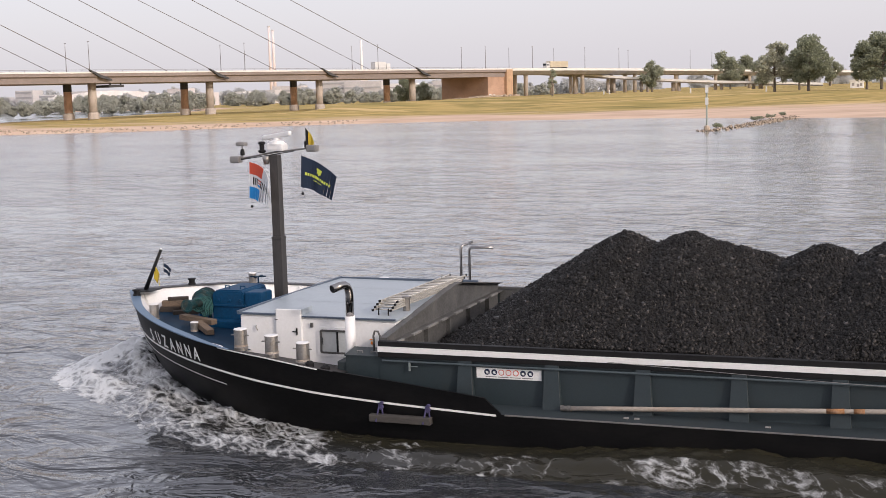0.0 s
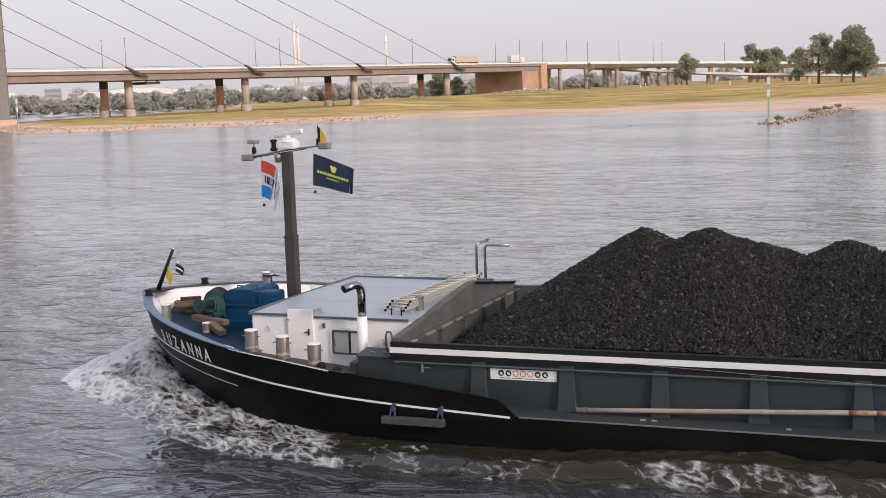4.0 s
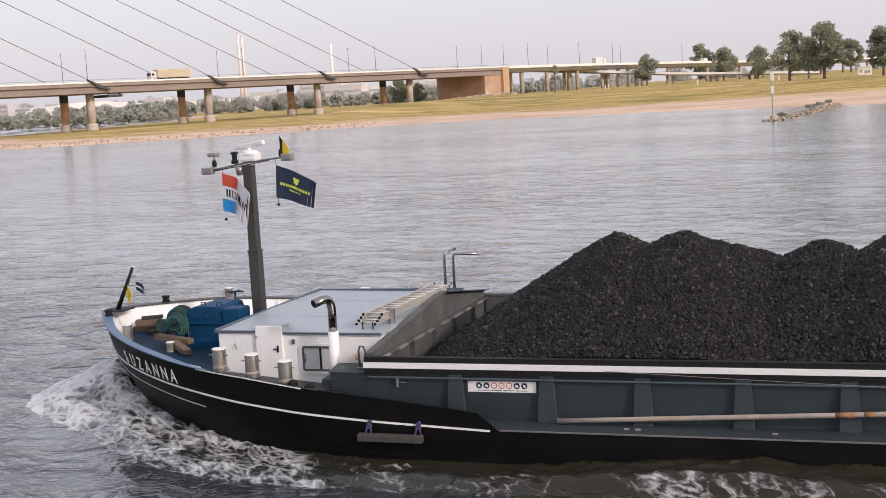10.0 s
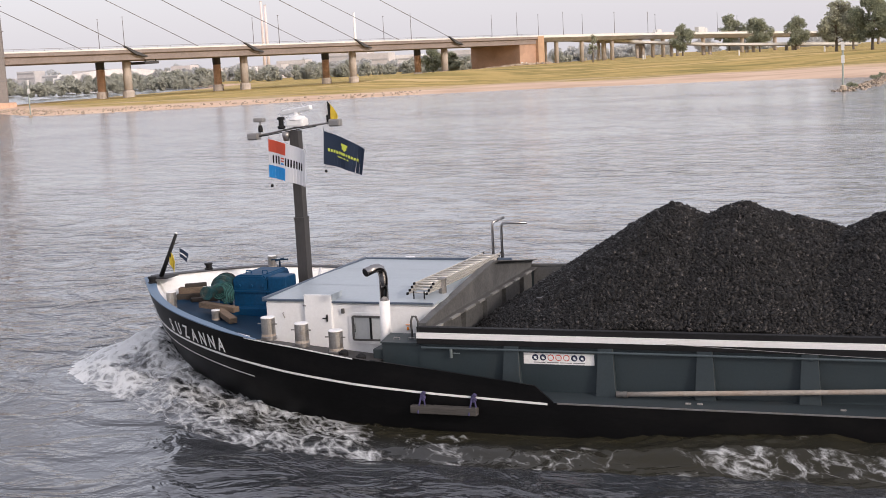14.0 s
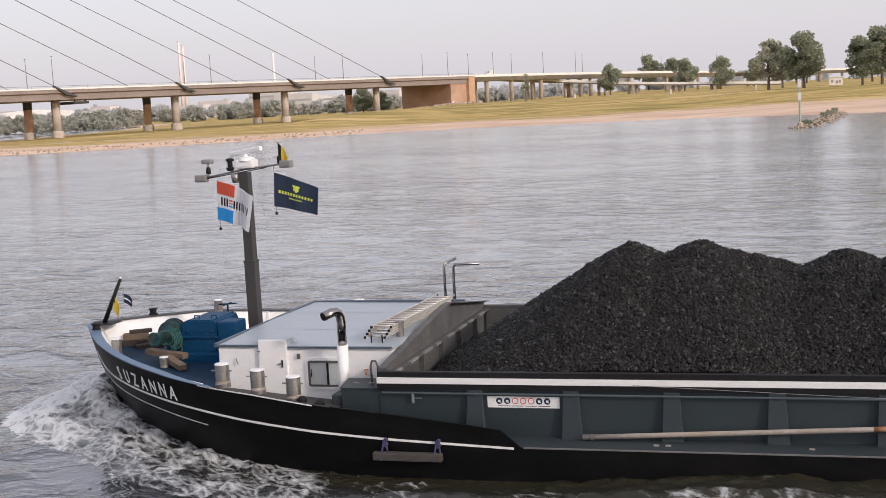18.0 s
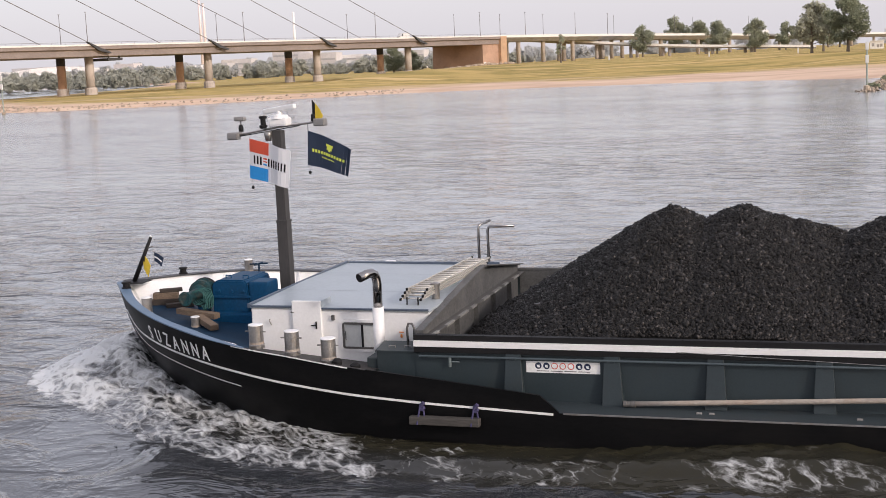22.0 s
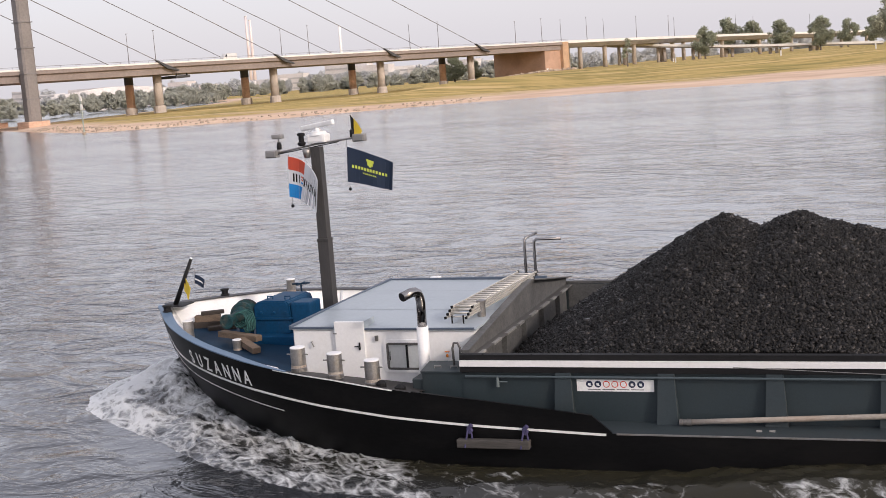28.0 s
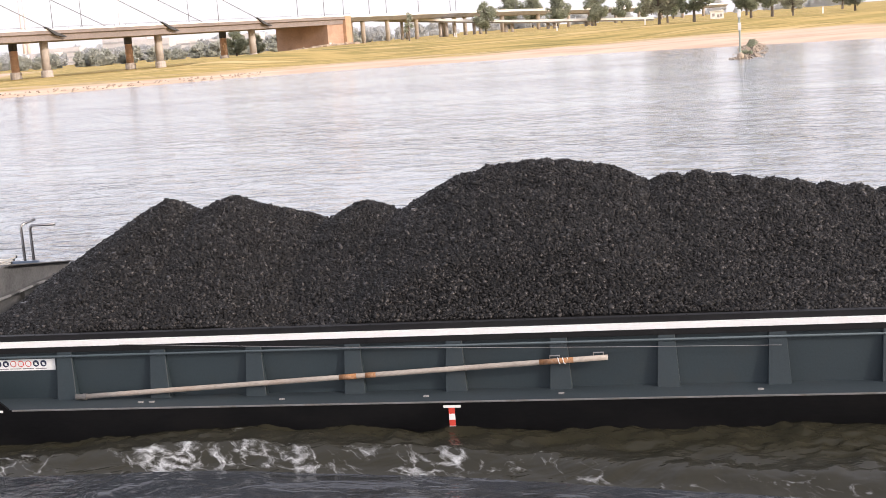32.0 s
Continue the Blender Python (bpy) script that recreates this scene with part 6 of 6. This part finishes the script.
# timbers and rope by the winch
DARK_TIMBER = mat("dark_stained_timber", (0.035, 0.027, 0.022), 0.85, var=0.25, scale=3, fine=30, stretch=(0.2, 2, 2))
for k, (x, y, z, rz, l, w, h) in enumerate([(-10.85, 3.8, 1.22, 25, 0.62, 0.2, 0.17), (-10.85, 3.85, 1.39, 18, 0.55, 0.2, 0.14), (-10.45, 3.72, 1.21, 40, 0.6, 0.2, 0.12), (-10.76, 3.92, 1.53, 32, 0.5, 0.14, 0.08)]):
    tb = aboard("timber_baulk", "dark weathered timber baulk stacked on the fore deck", "timber", (x, y, z), "baulks on the fore deck")
    bm = bmesh.new()
    box(bm, -l / 2, l / 2, -w / 2, w / 2, 0, h, 0.015, Matrix.Translation((x, y, z)) @ Matrix.Rotation(radians(rz), 4, "Z"))
    part("baulk", bm, TIMBER if k == 1 else DARK_TIMBER, tb)
for x, y, z, ry, rz, l in ((-9.36, 2.52, 1.35, 2, -17, 1.1), (-8.95, 2.1, 1.25, 8, -38, 0.8)):
    plank = aboard("plank", "brown timber plank lying before the winch", "plank", (x, y, z), "planks before the winch")
    bm = bmesh.new()
    box(bm, -l / 2, l / 2, -0.09, 0.09, -0.06, 0.06, 0.01, Matrix.Translation((x, y, z)) @ Matrix.Rotation(radians(rz), 4, "Z") @ Matrix.Rotation(radians(ry), 4, "Y"))
    part("board", bm, TIMBER, plank)
rope = aboard("mooring_rope", "green mooring rope wound on the warping head", "rope", (-9.34, 2.6, 1.35))
bm = bmesh.new()
rng = random.Random(4)
for k in range(6):
    y = 2.88 - 0.07 * k
    r = 0.15 + rng.uniform(-0.01, 0.02)
    tube(bm, [(-9.34 + r * math.cos(a), y + 0.02 * math.sin(3 * a + k), 1.68 + r * math.sin(a)) for a in (2 * math.pi * j / 18 for j in range(19))], 0.010, 6)
for k in range(6):
    y = 2.86 - 0.06 * k
    tube(bm, [(-9.2, y, 1.76), (-9.14, y - 0.03, 1.62), (-9.15 + 0.03 * math.sin(k), y - 0.05, 1.46), (-9.2, y - 0.05, 1.38 + 0.02 * (k % 3)), (-9.27, y - 0.02, 1.52)], 0.013, 6)
part("coil", bm, ROPE_GREEN, rope, smooth=True)

# bow staff with its flags
staff = aboard("bow_staff", "leaning black bow staff with a short yardarm", "flagstaff", (-11.530, 3.7, 1.8))
bm = bmesh.new()
tube(bm, [(-11.530, 3.7, 1.8), (-11.030, 3.7, 2.80)], [0.055, 0.035], 10)
part("pole", bm, BLACK, staff, smooth=True)
bm = bmesh.new()
tube(bm, [(-11.230, 3.7, 2.5), (-10.990, 3.7, 2.60)], 0.014, 6)
tube(bm, [(-10.970, 3.7, 2.60), (-11.010, 3.7, 2.2)], 0.004, 4)
part("yardarm", bm, GALV, staff)
bm = bmesh.new()
tube(bm, [(-11.040, 3.7, 2.79), (-11.025, 3.7, 2.82)], 0.03, 10)
part("staff_cap", bm, WHITE, staff)
bm = bmesh.new()
box(bm, -11.760, -11.210, 3.45, 3.95, 1.785, 1.80, 0.01)
part("foot_plate", bm, BLACK, staff)

# ---- flags: rigid strips hinged edge to edge that swing in turn ----
SWING = []


def flag(name, label, hoist, height, length, strips, paint, decor, sway, period, phase, spread, droop=0.2, turn=0.0, taper=0.0):
    """hoist: the top of the hoist edge; decor: coloured patches as (u0, u1, v0, v1, material, name) from the hoist and from the top, 0 to 1; spread: how far the wind opens the cloth, time by time."""
    f = aboard(name, label, "flag", hoist)
    step = length / strips
    for i in range(strips):
        h0, h1 = height * (1 - taper * i / strips), height * (1 - taper * (i + 1) / strips)
        bm = bmesh.new()
        k = step * droop
        loft(bm, [[(0, y, 0), (step * 1.03, y, -k), (step * 1.03, y, -h1 - k), (0, y, -h0)] for y in (-0.003, 0.003)])
        bmesh.ops.recalc_face_normals(bm, faces=bm.faces)
        me = bpy.data.meshes.new("strip")
        bm.to_mesh(me)
        bm.free()
        me.materials.append(paint)
        strip = new("strip", me)
        strip.parent = f
        for u0, u1, v0, v1, m2, nm in decor:
            a, b = max(u0 * strips - i, 0), min(u1 * strips - i, 1.03 if u1 * strips > i + 1 else 1)
            if b - a < 0.02:
                continue
            bm = bmesh.new()
            for y0, y1 in ((-0.006, -0.0035), (0.0035, 0.006)):
                loft(bm, [[(a * step, y, -v0 * h0 - a * k), (b * step, y, -v0 * h0 - b * k), (b * step, y, -v1 * h0 - b * k), (a * step, y, -v1 * h0 - a * k)] for y in (y0, y1)])
            bmesh.ops.recalc_face_normals(bm, faces=bm.faces)
            me = bpy.data.meshes.new(nm)
            bm.to_mesh(me)
            bm.free()
            me.materials.append(m2)
            ob = new(nm, me)
            ob.parent = strip
        SWING.append((strip, i, step, strips, sway, period, phase, spread, droop, turn))
    return f


def flag_rows(i, step, strips, sway, period, phase, spread, droop, turn):
    """Strip i's poses: waves run out along the cloth; where the wind drops, the fly half turns away and sags."""
    rows = []
    for k in range(107):
        t = 0.3 * k if k < 106 else 32.0
        slack = 1 - min(1, table(t, spread))
        x = y = z = 0.0
        m = None
        for j in range(i + 1):
            q = j / strips
            a = turn - 1.15 * slack * smooth_step(0.1, 0.7, q) + sway * (0.15 + 0.85 * q) * (math.sin(2 * math.pi * t / period - 0.85 * j + phase) + 0.3 * math.sin(2 * math.pi * t / (period * 0.43) - 1.3 * j + 2 * phase))
            sag = 0.06 + 1.15 * slack * smooth_step(0.05, 0.75, q)
            m = Matrix.Translation((x, y, z)) @ Matrix.Rotation(a, 4, "Z") @ Matrix.Rotation(sag, 4, "Y")
            x, y, z = m @ Vector((step, 0, -step * droop))
        rows.append((t, m))
    return rows


def print_row(u0, u1, v0, v1, count, paint, wide=0.6):
    """A line of unreadable print as upright bars."""
    d = (u1 - u0) / count
    return [(u0 + d * i, u0 + d * (i + wide), v0, v1, paint, "print_bar") for i in range(count)]


HOUSE_SPREAD = [(0, 0.45), (1.2, 0.5), (1.8, 0.25), (2.4, 0.4), (4.5, 0.45), (5.4, 0.65), (6, 0.6), (6.6, 0.55), (7.2, 1), (7.8, 0.85), (8.4, 1), (9.2, 1), (9.6, 0.85), (10.2, 0.55), (10.8, 1), (11.4, 0.85), (12, 0.75), (12.6, 0.5), (13.2, 1), (15.6, 0.85), (16.2, 1), (17, 1),
                (18, 0.85), (19, 1), (20, 0.65), (21, 0.5), (22, 1), (23, 0.5), (24, 1), (25, 0.8), (28, 0.6), (29, 0.45), (30, 0.4), (32, 0.6)]
NAVY_SPREAD = [(0, 0.75), (0.6, 0.6), (1.2, 0.4), (1.8, 1), (2.4, 0.85), (4.8, 1), (6, 0.9), (6.6, 1), (7.2, 1), (7.8, 0.65), (8.4, 0.75), (9, 0.9), (10.2, 0.85), (10.8, 1), (12.6, 1), (13.2, 0.85), (15.6, 0.9), (16.2, 1), (18, 0.95), (19, 0.7), (20, 0.8), (21, 1), (22, 0.85), (23, 1), (24, 0.9), (25, 1), (28, 0.95), (29, 0.75), (30, 0.7), (32, 0.9)]
STEADY = [(0, 0.75), (32, 0.75)]
flag("house_flag", "white flag with red and blue bands and dark print", (-8.46, 3.66, 4.90), 0.84, 1.12, 12, FLAG_WHITE,
     [(0.0, 0.46, 0.0, 0.32, ORANGE_RED, "red_band"), (0.0, 0.46, 0.67, 1.0, FLAG_BLUE, "blue_band"), (0.33, 0.42, 0.40, 0.44, ORANGE_RED, "print"), (0.33, 0.42, 0.48, 0.51, ORANGE_RED, "print"), (0.33, 0.42, 0.55, 0.59, FLAG_BLUE, "print")]
     + print_row(0.1, 0.33, 0.39, 0.6, 3, BLACK, 0.5) + print_row(0.45, 0.95, 0.39, 0.6, 7, BLACK, 0.5), 0.28, 2.3, 0.4, HOUSE_SPREAD, 0.14, -0.26, 0.06)
flag("navy_flag", "navy blue flag with a small lime print", (-7.13, 3.7, 5.03), 0.72, 1.0, 12, NAVY,
     [(0.42, 0.58, 0.2, 0.27, LIME, "emblem"), (0.44, 0.56, 0.27, 0.38, LIME, "emblem"), (0.48, 0.53, 0.38, 0.42, LIME, "emblem")] + print_row(0.1, 0.9, 0.48, 0.57, 12, LIME) + print_row(0.34, 0.66, 0.64, 0.68, 7, LIME), 0.32, 2.0, 1.9, NAVY_SPREAD, 0.28, 0.1, 0.2)
flag("yellow_pennant", "small ragged yellow and black pennant on the light bar", (-6.98, 3.7, 5.64), 0.36, 0.28, 5, YELLOW, [(0, 0.2, 0, 1.0, BLACK, "black_band")], 0.4, 1.5, 0.9, STEADY, 0.9, 0.0, 0.5)
flag("bow_flag", "faded black and yellow flag on the bow staff", (-11.25, 3.69, 2.42), 0.34, 0.24, 5, YELLOW, [(0, 0.2, 0, 0.4, BLACK, "black_band")], 0.4, 1.8, 2.2, STEADY, 0.9, -0.2, 0.2)
flag("bow_pennant", "small navy and white pennant at the bow", (-10.97, 3.69, 2.46), 0.2, 0.26, 5, NAVY, [(0.0, 0.9, 0.42, 0.58, FLAG_WHITE, "white_band")], 0.4, 1.6, 0.2, STEADY, 0.3, 0.0)

# ---- bow wave and wash, which go with the barge ----
FOAM = mat("water_foam", (0.68, 0.69, 0.68), 0.85, var=0.12, scale=4, fine=40, bump=0.4)


def wash_material():
    """Churned river water; where the wave breaks it carries lacy white foam, as much as the mesh's foam value says."""
    m = water_material()
    m.name = "churned_water"
    n, l = m.node_tree.nodes, m.node_tree.links
    b = n["Principled BSDF"]
    for node in n:
        if node.type == "BUMP":
            node.inputs["Distance"].default_value = CHOP * 1.3
    silt, churn = n.new("ShaderNodeMix"), n.new("ShaderNodeAttribute")
    churn.attribute_name = "churn"
    silt.data_type = "RGBA"
    silt.inputs["A"].default_value, silt.inputs["B"].default_value = (*WATER_BODY, 1), (0.027, 0.025, 0.016, 1)
    l.new(churn.outputs["Fac"], silt.inputs["Factor"])
    l.new(silt.outputs["Result"], b.inputs["Base Color"])
    ior = n.new("ShaderNodeMapRange")
    ior.inputs["To Min"].default_value, ior.inputs["To Max"].default_value = WATER_IOR, 1.33
    l.new(churn.outputs["Fac"], ior.inputs["Value"])
    l.new(ior.outputs[0], b.inputs["IOR"])
    gloss = n.new("ShaderNodeMapRange")
    gloss.inputs["To Min"].default_value, gloss.inputs["To Max"].default_value = 0.5, 0.1
    l.new(churn.outputs["Fac"], gloss.inputs["Value"])
    l.new(gloss.outputs[0], b.inputs["Specular IOR Level"])
    film = n.new("ShaderNodeMapRange")
    film.inputs["To Min"].default_value, film.inputs["To Max"].default_value = 1.0, 0.12
    l.new(churn.outputs["Fac"], film.inputs["Value"])
    l.new(film.outputs[0], b.inputs["Coat Weight"])
    tc, at = n.new("ShaderNodeTexCoord"), n.new("ShaderNodeAttribute")
    at.attribute_name = "foam"

    def math_node(op, a, b_=None, c=None):
        k = n.new("ShaderNodeMath")
        k.operation = op
        for i, v in enumerate((a, b_, c)):
            if v is None:
                continue
            if isinstance(v, (int, float)):
                k.inputs[i].default_value = v
            else:
                l.new(v, k.inputs[i])
        return k.outputs[0]

    mp = n.new("ShaderNodeMapping")
    mp.vector_type = "TEXTURE"
    mp.inputs["Scale"].default_value = (1.5, 0.8, 1)
    mp.inputs["Rotation"].default_value = (0, 0, radians(-34))
    l.new(tc.outputs["Object"], mp.inputs[0])
    warp = n.new("ShaderNodeTexNoise")
    warp.inputs["Scale"].default_value, warp.inputs["Detail"].default_value = 1.3, 4
    l.new(mp.outputs[0], warp.inputs["Vector"])
    bent = n.new("ShaderNodeVectorMath")
    bent.operation = "MULTIPLY_ADD"
    bent.inputs[1].default_value = (0.9, 0.9, 0.9)
    l.new(warp.outputs["Color"], bent.inputs[0])
    l.new(mp.outputs[0], bent.inputs[2])
    v = n.new("ShaderNodeTexVoronoi")
    v.feature = "DISTANCE_TO_EDGE"
    v.inputs["Scale"].default_value = 3.4
    l.new(bent.outputs[0], v.inputs["Vector"])
    lace = math_node("MULTIPLY", math_node("SUBTRACT", 1.0, math_node("MULTIPLY", v.outputs["Distance"], 3.0)), 0.24)
    fine = n.new("ShaderNodeTexNoise")
    fine.inputs["Scale"].default_value, fine.inputs["Detail"].default_value, fine.inputs["Roughness"].default_value = 2.4, 11, 0.74
    fine.inputs["Distortion"].default_value = 0.7
    l.new(bent.outputs[0], fine.inputs["Vector"])
    lace = math_node("ADD", lace, math_node("MULTIPLY", fine.outputs["Fac"], 1.35))
    patch = n.new("ShaderNodeTexNoise")
    patch.inputs["Scale"].default_value, patch.inputs["Detail"].default_value = 0.95, 4
    l.new(mp.outputs[0], patch.inputs["Vector"])
    lace = math_node("ADD", lace, math_node("MULTIPLY_ADD", patch.outputs["Fac"], 0.8, -0.41))
    lace = math_node("ADD", lace, math_node("MULTIPLY", at.outputs["Fac"], 1.05))
    mask = n.new("ShaderNodeMapRange")
    mask.interpolation_type = "SMOOTHSTEP"
    mask.inputs["From Min"].default_value, mask.inputs["From Max"].default_value = 1.22, 1.72
    mask.inputs["To Max"].default_value = 0.95
    l.new(lace, mask.inputs["Value"])
    foam = n.new("ShaderNodeBsdfPrincipled")
    foam.inputs["Base Color"].default_value = (0.79, 0.81, 0.82, 1)
    foam.inputs["Roughness"].default_value = 0.85
    bp = n.new("ShaderNodeBump")
    bp.inputs["Strength"].default_value, bp.inputs["Distance"].default_value = 0.7, 0.12
    l.new(lace, bp.inputs["Height"])
    l.new(bp.outputs[0], foam.inputs["Normal"])
    mix = n.new("ShaderNodeMixShader")
    l.new(mask.outputs[0], mix.inputs[0])
    l.new(b.outputs[0], mix.inputs[1])
    l.new(foam.outputs[0], mix.inputs[2])
    l.new(mix.outputs[0], n["Material Output"].inputs[0])
    return m


WASH = wash_material()
OUTER = [(-13.9, 3.7), (-13.75, 3.2), (-13.1, 2.3), (-12.15, 1.5), (-11.05, 0.8), (-10.0, 0.15), (-8.7, -0.8), (-7.2, -1.7), (-5.75, -2.25), (-3, -2.35), (0, -2.2), (3, -2.0), (7, -2.4), (10.6, -3.1), (13, -3.6), (40, -8)]
HULL_WL = [(-12, 3.6), (-11.3, 2.6), (-10.2, 1.75), (-9, 0.95), (-8, 0.35), (-7, -0.1), (-6, -0.42), (-4.7, -0.66), (-3, -0.75), (40, -0.75)]


def inside(x, y):
    """Distance to the outer edge of the wash, positive on the barge's side."""
    best, sign = 1e9, 1
    for (ax, ay), (bx, by) in zip(OUTER, OUTER[1:]):
        if x < ax - 3 or x > bx + 3:
            continue
        dx, dy = bx - ax, by - ay
        t = min(1, max(0, ((x - ax) * dx + (y - ay) * dy) / (dx * dx + dy * dy)))
        d = math.hypot(x - ax - t * dx, y - ay - t * dy)
        if d < best:
            best, sign = d, 1 if dx * (y - ay) - dy * (x - ax) > 0 else -1
    return best * sign if best < 1e8 else -9


wave = thing("bow_wave", "grey-green bow wave and wash along the hull with white foam", "wave", (-4, -2, 0), kind="stuff")
def foam_amount(x, y):
    d = inside(x, y) + 0.22 * noise.noise(Vector((x * 2.2, y * 2.2, 11))) + 0.14 * noise.noise(Vector((x * 6, y * 6, 12)))
    if d < -0.7:
        return 0
    yh = table(x, HULL_WL)
    front = math.exp(-(max(0, abs(d - 0.2) - 0.3) / 0.25) ** 2) * table(x, [(-14, 0.9), (-12, 0.78), (-10.8, 0.62), (-9, 0.46), (-7.5, 0.46), (-4, 0.4), (-1, 0.4), (2, 0.38), (5, 0.36), (8, 0.32), (12, 0.27), (16, 0.1)])
    lace = smooth_step(-0.3, 0.1, d) * table(x, [(-14, 0.85), (-12.5, 0.72), (-11.6, 0.6), (-11, 0.52), (-9, 0.56), (-7, 0.57), (-5, 0.5), (-3, 0.3), (0, 0.14), (3, 0.14), (8, 0.06), (14, 0.05)])
    clear = table(x, [(-11, 0.0), (-7.5, 0.0), (-5.5, 0.1), (-4, 0.35), (-2, 0.75), (3, 0.9), (9, 0.6)])
    if x > -7.5:
        lace *= smooth_step(-0.1, clear + 0.1, yh - y)
    if x < -3.5:
        lace = max(lace, table(x, [(-12, 0.9), (-10, 0.82), (-8.2, 0.66), (-6, 0.58), (-3.5, 0.3)]) * math.exp(-((yh - y) / 0.55) ** 2))
    stem = 1.1 * math.exp(-((x + 12.3) / 0.9) ** 2 - ((y - 3.2) / 1.3) ** 2)
    splash = 0.6 * math.exp(-((x + 2.7) / 0.45) ** 2 - ((y + 1.15) / 0.22) ** 2) + 0.3 * math.exp(-((x - 3.2) / 1.6) ** 2 - ((y + 0.86) / 0.1) ** 2)
    return min(1, max(front, lace, stem, splash))


def wash_height(x, y):
    """Height of the disturbed water: a breaking crest round the bow, a trough by the shoulder, a second swell aft."""
    base = -0.21
    d = inside(x, y)
    if d < -2:
        return base - 0.02
    yh = table(x, HULL_WL)
    along = table(x, [(-14, 0.35), (-13.2, 0.66), (-12.3, 0.9), (-11.5, 0.66), (-10.5, 0.2), (-9.5, 0.08), (-8.5, -0.04), (-6, -0.16), (-3, -0.19), (-0.5, -0.17), (2.0, 0.06), (3.6, 0.1), (5.2, 0.05), (6.7, 0.0), (9, -0.03), (13, 0.0), (20, -0.1), (30, -0.2)])
    fall = smooth_step(-0.15, table(x, [(-11.8, 2.3), (-9.5, 1.2)]), d)
    crest = table(x, [(-14, 0.14), (-13, 0.16), (-12, 0.14), (-10.5, 0.1), (-7, 0.1), (-3, 0.14), (3, 0.15), (8, 0.14), (14, 0.1), (30, 0)]) * math.exp(-((d - 0.45) / 0.35) ** 2)
    rough = 0.07 * noise.noise(Vector((x * 1.6, y * 2.0, 0))) + 0.045 * noise.noise(Vector((x * 4.0, y * 5.0, 2))) + 0.02 * noise.noise(Vector((x * 9.0, y * 11.0, 7)))
    curl = foam_amount(x, y)
    rough += curl * (0.11 * noise.noise(Vector((x * 6.0, y * 6.0, 3))) + 0.05 * noise.noise(Vector((x * 13.0, y * 13.0, 8))))
    z = base + (along - base) * fall + crest + rough * (0.1 + 1.1 * fall)
    if d > 0:
        z = max(z, base + 0.05 * smooth_step(0, 0.3, d))
    edge = smooth_step(30, 24, x) * smooth_step(table(x, [(-6, -0.75), (0, -1.9)]), table(x, [(-6, -0.25), (0, -0.6)]), d)
    return base - 0.02 + (z - base + 0.02) * edge


def near_side(y):
    """Folds the far side of the barge onto the near one, rounded at the stem."""
    return YC - math.sqrt((y - YC) ** 2 + 0.12) if y > YC - 1.2 else y


def swell_sheet(name, xs, ys):
    me = sheet(xs, ys, lambda x, y: wash_height(x, near_side(y)))
    at, ct = me.attributes.new("foam", "FLOAT", "POINT"), me.attributes.new("churn", "FLOAT", "POINT")
    at.data.foreach_set("value", [foam_amount(x, near_side(y)) for y in ys for x in xs])
    ct.data.foreach_set("value", [max(smooth_step(-0.6, 1.4, inside(x, near_side(y))) * (0.35 + 0.65 * smooth_step(-10, -3, x)), 0.85 * smooth_step(-7, 1, x) * smooth_step(-7.2, -5.6, y)) for y in ys for x in xs])
    me.materials.append(WASH)
    me.transform(Matrix.Translation((4, 2, 0)))
    ob = new(name, me)
    ob.parent = wave
    return ob


swell = swell_sheet("swell", [-15.4 + 0.08 * i for i in range(402)], [-7.4 + 0.08 * i for i in range(226)])
swell_sheet("aft_swell", [16.65 + 0.4 * i for i in range(35)], [-7.4 + 0.2 * i for i in range(36)])


ROCK = []
rng = random.Random(6)
for g in range(3):
    bm = bmesh.new()
    for k in range(50):
        x = rng.choice((rng.gauss(-12.4, 0.6), rng.gauss(-11.2, 0.9), rng.gauss(-13.2, 0.3)))
        x = max(x, -13.2)
        y = table(x, OUTER) + 0.35 + abs(rng.gauss(0.6, 0.5))
        r = rng.uniform(0.004, 0.01)
        bmesh.ops.create_icosphere(bm, subdivisions=1, radius=r, matrix=Matrix.Translation((x, y, wash_height(x, y) + abs(rng.gauss(0.02, 0.05)))))
    spray = part("spray", bm, FOAM, wave, "drops of white spray")
    ROCK.append((spray, 0.12, 1.1 + 0.35 * g, 2.0 * g))
ROCK.append((swell, 0.07, 2.3, 0.4))
ABOARD.append(wave)


# ---- what moves ----
def ship_at(t):
    return Vector((-SHIP_SPEED * t, SHIP_DRIFT * t, 0))


def rock_rows(reach, period, phase):
    """Foam rides to and fro and up and down on the wash."""
    rows = []
    for k in range(65):
        a = 2 * math.pi * 0.5 * k / period + phase
        rows.append((0.5 * k, Matrix.Translation((reach * math.sin(a), 0.4 * reach * math.cos(a), 0.012 * math.sin(1.7 * a)))))
    return rows


def motions():
    """The barge and all that lies on it go steadily up the river; the flags swing strip by strip; lorries cross the bridge."""
    times = [0, 0.1, 0.5] + [float(k) for k in range(1, 32)] + [31.5, 31.9, 32]
    for ob in ABOARD:
        start = ob.location.copy()
        walk(ob, [(t, Matrix.Translation(start + ship_at(t))) for t in times])
    for strip, *kind in SWING:
        walk(strip, flag_rows(*kind))
    for ob, *kind in ROCK:
        walk(ob, rock_rows(*kind))
    for ob, turn, o, stops in TRAFFIC:
        rows = []
        for t in times:
            s = table(t, stops)
            p = on_bridge(s, o, 16.0 if s < 207 else table(s, DECK_Z) - 0.2)
            rows.append((t, pose(p.x, p.y, p.z, 0, 0, 68.1 + turn)))
        walk(ob, rows)


motions()
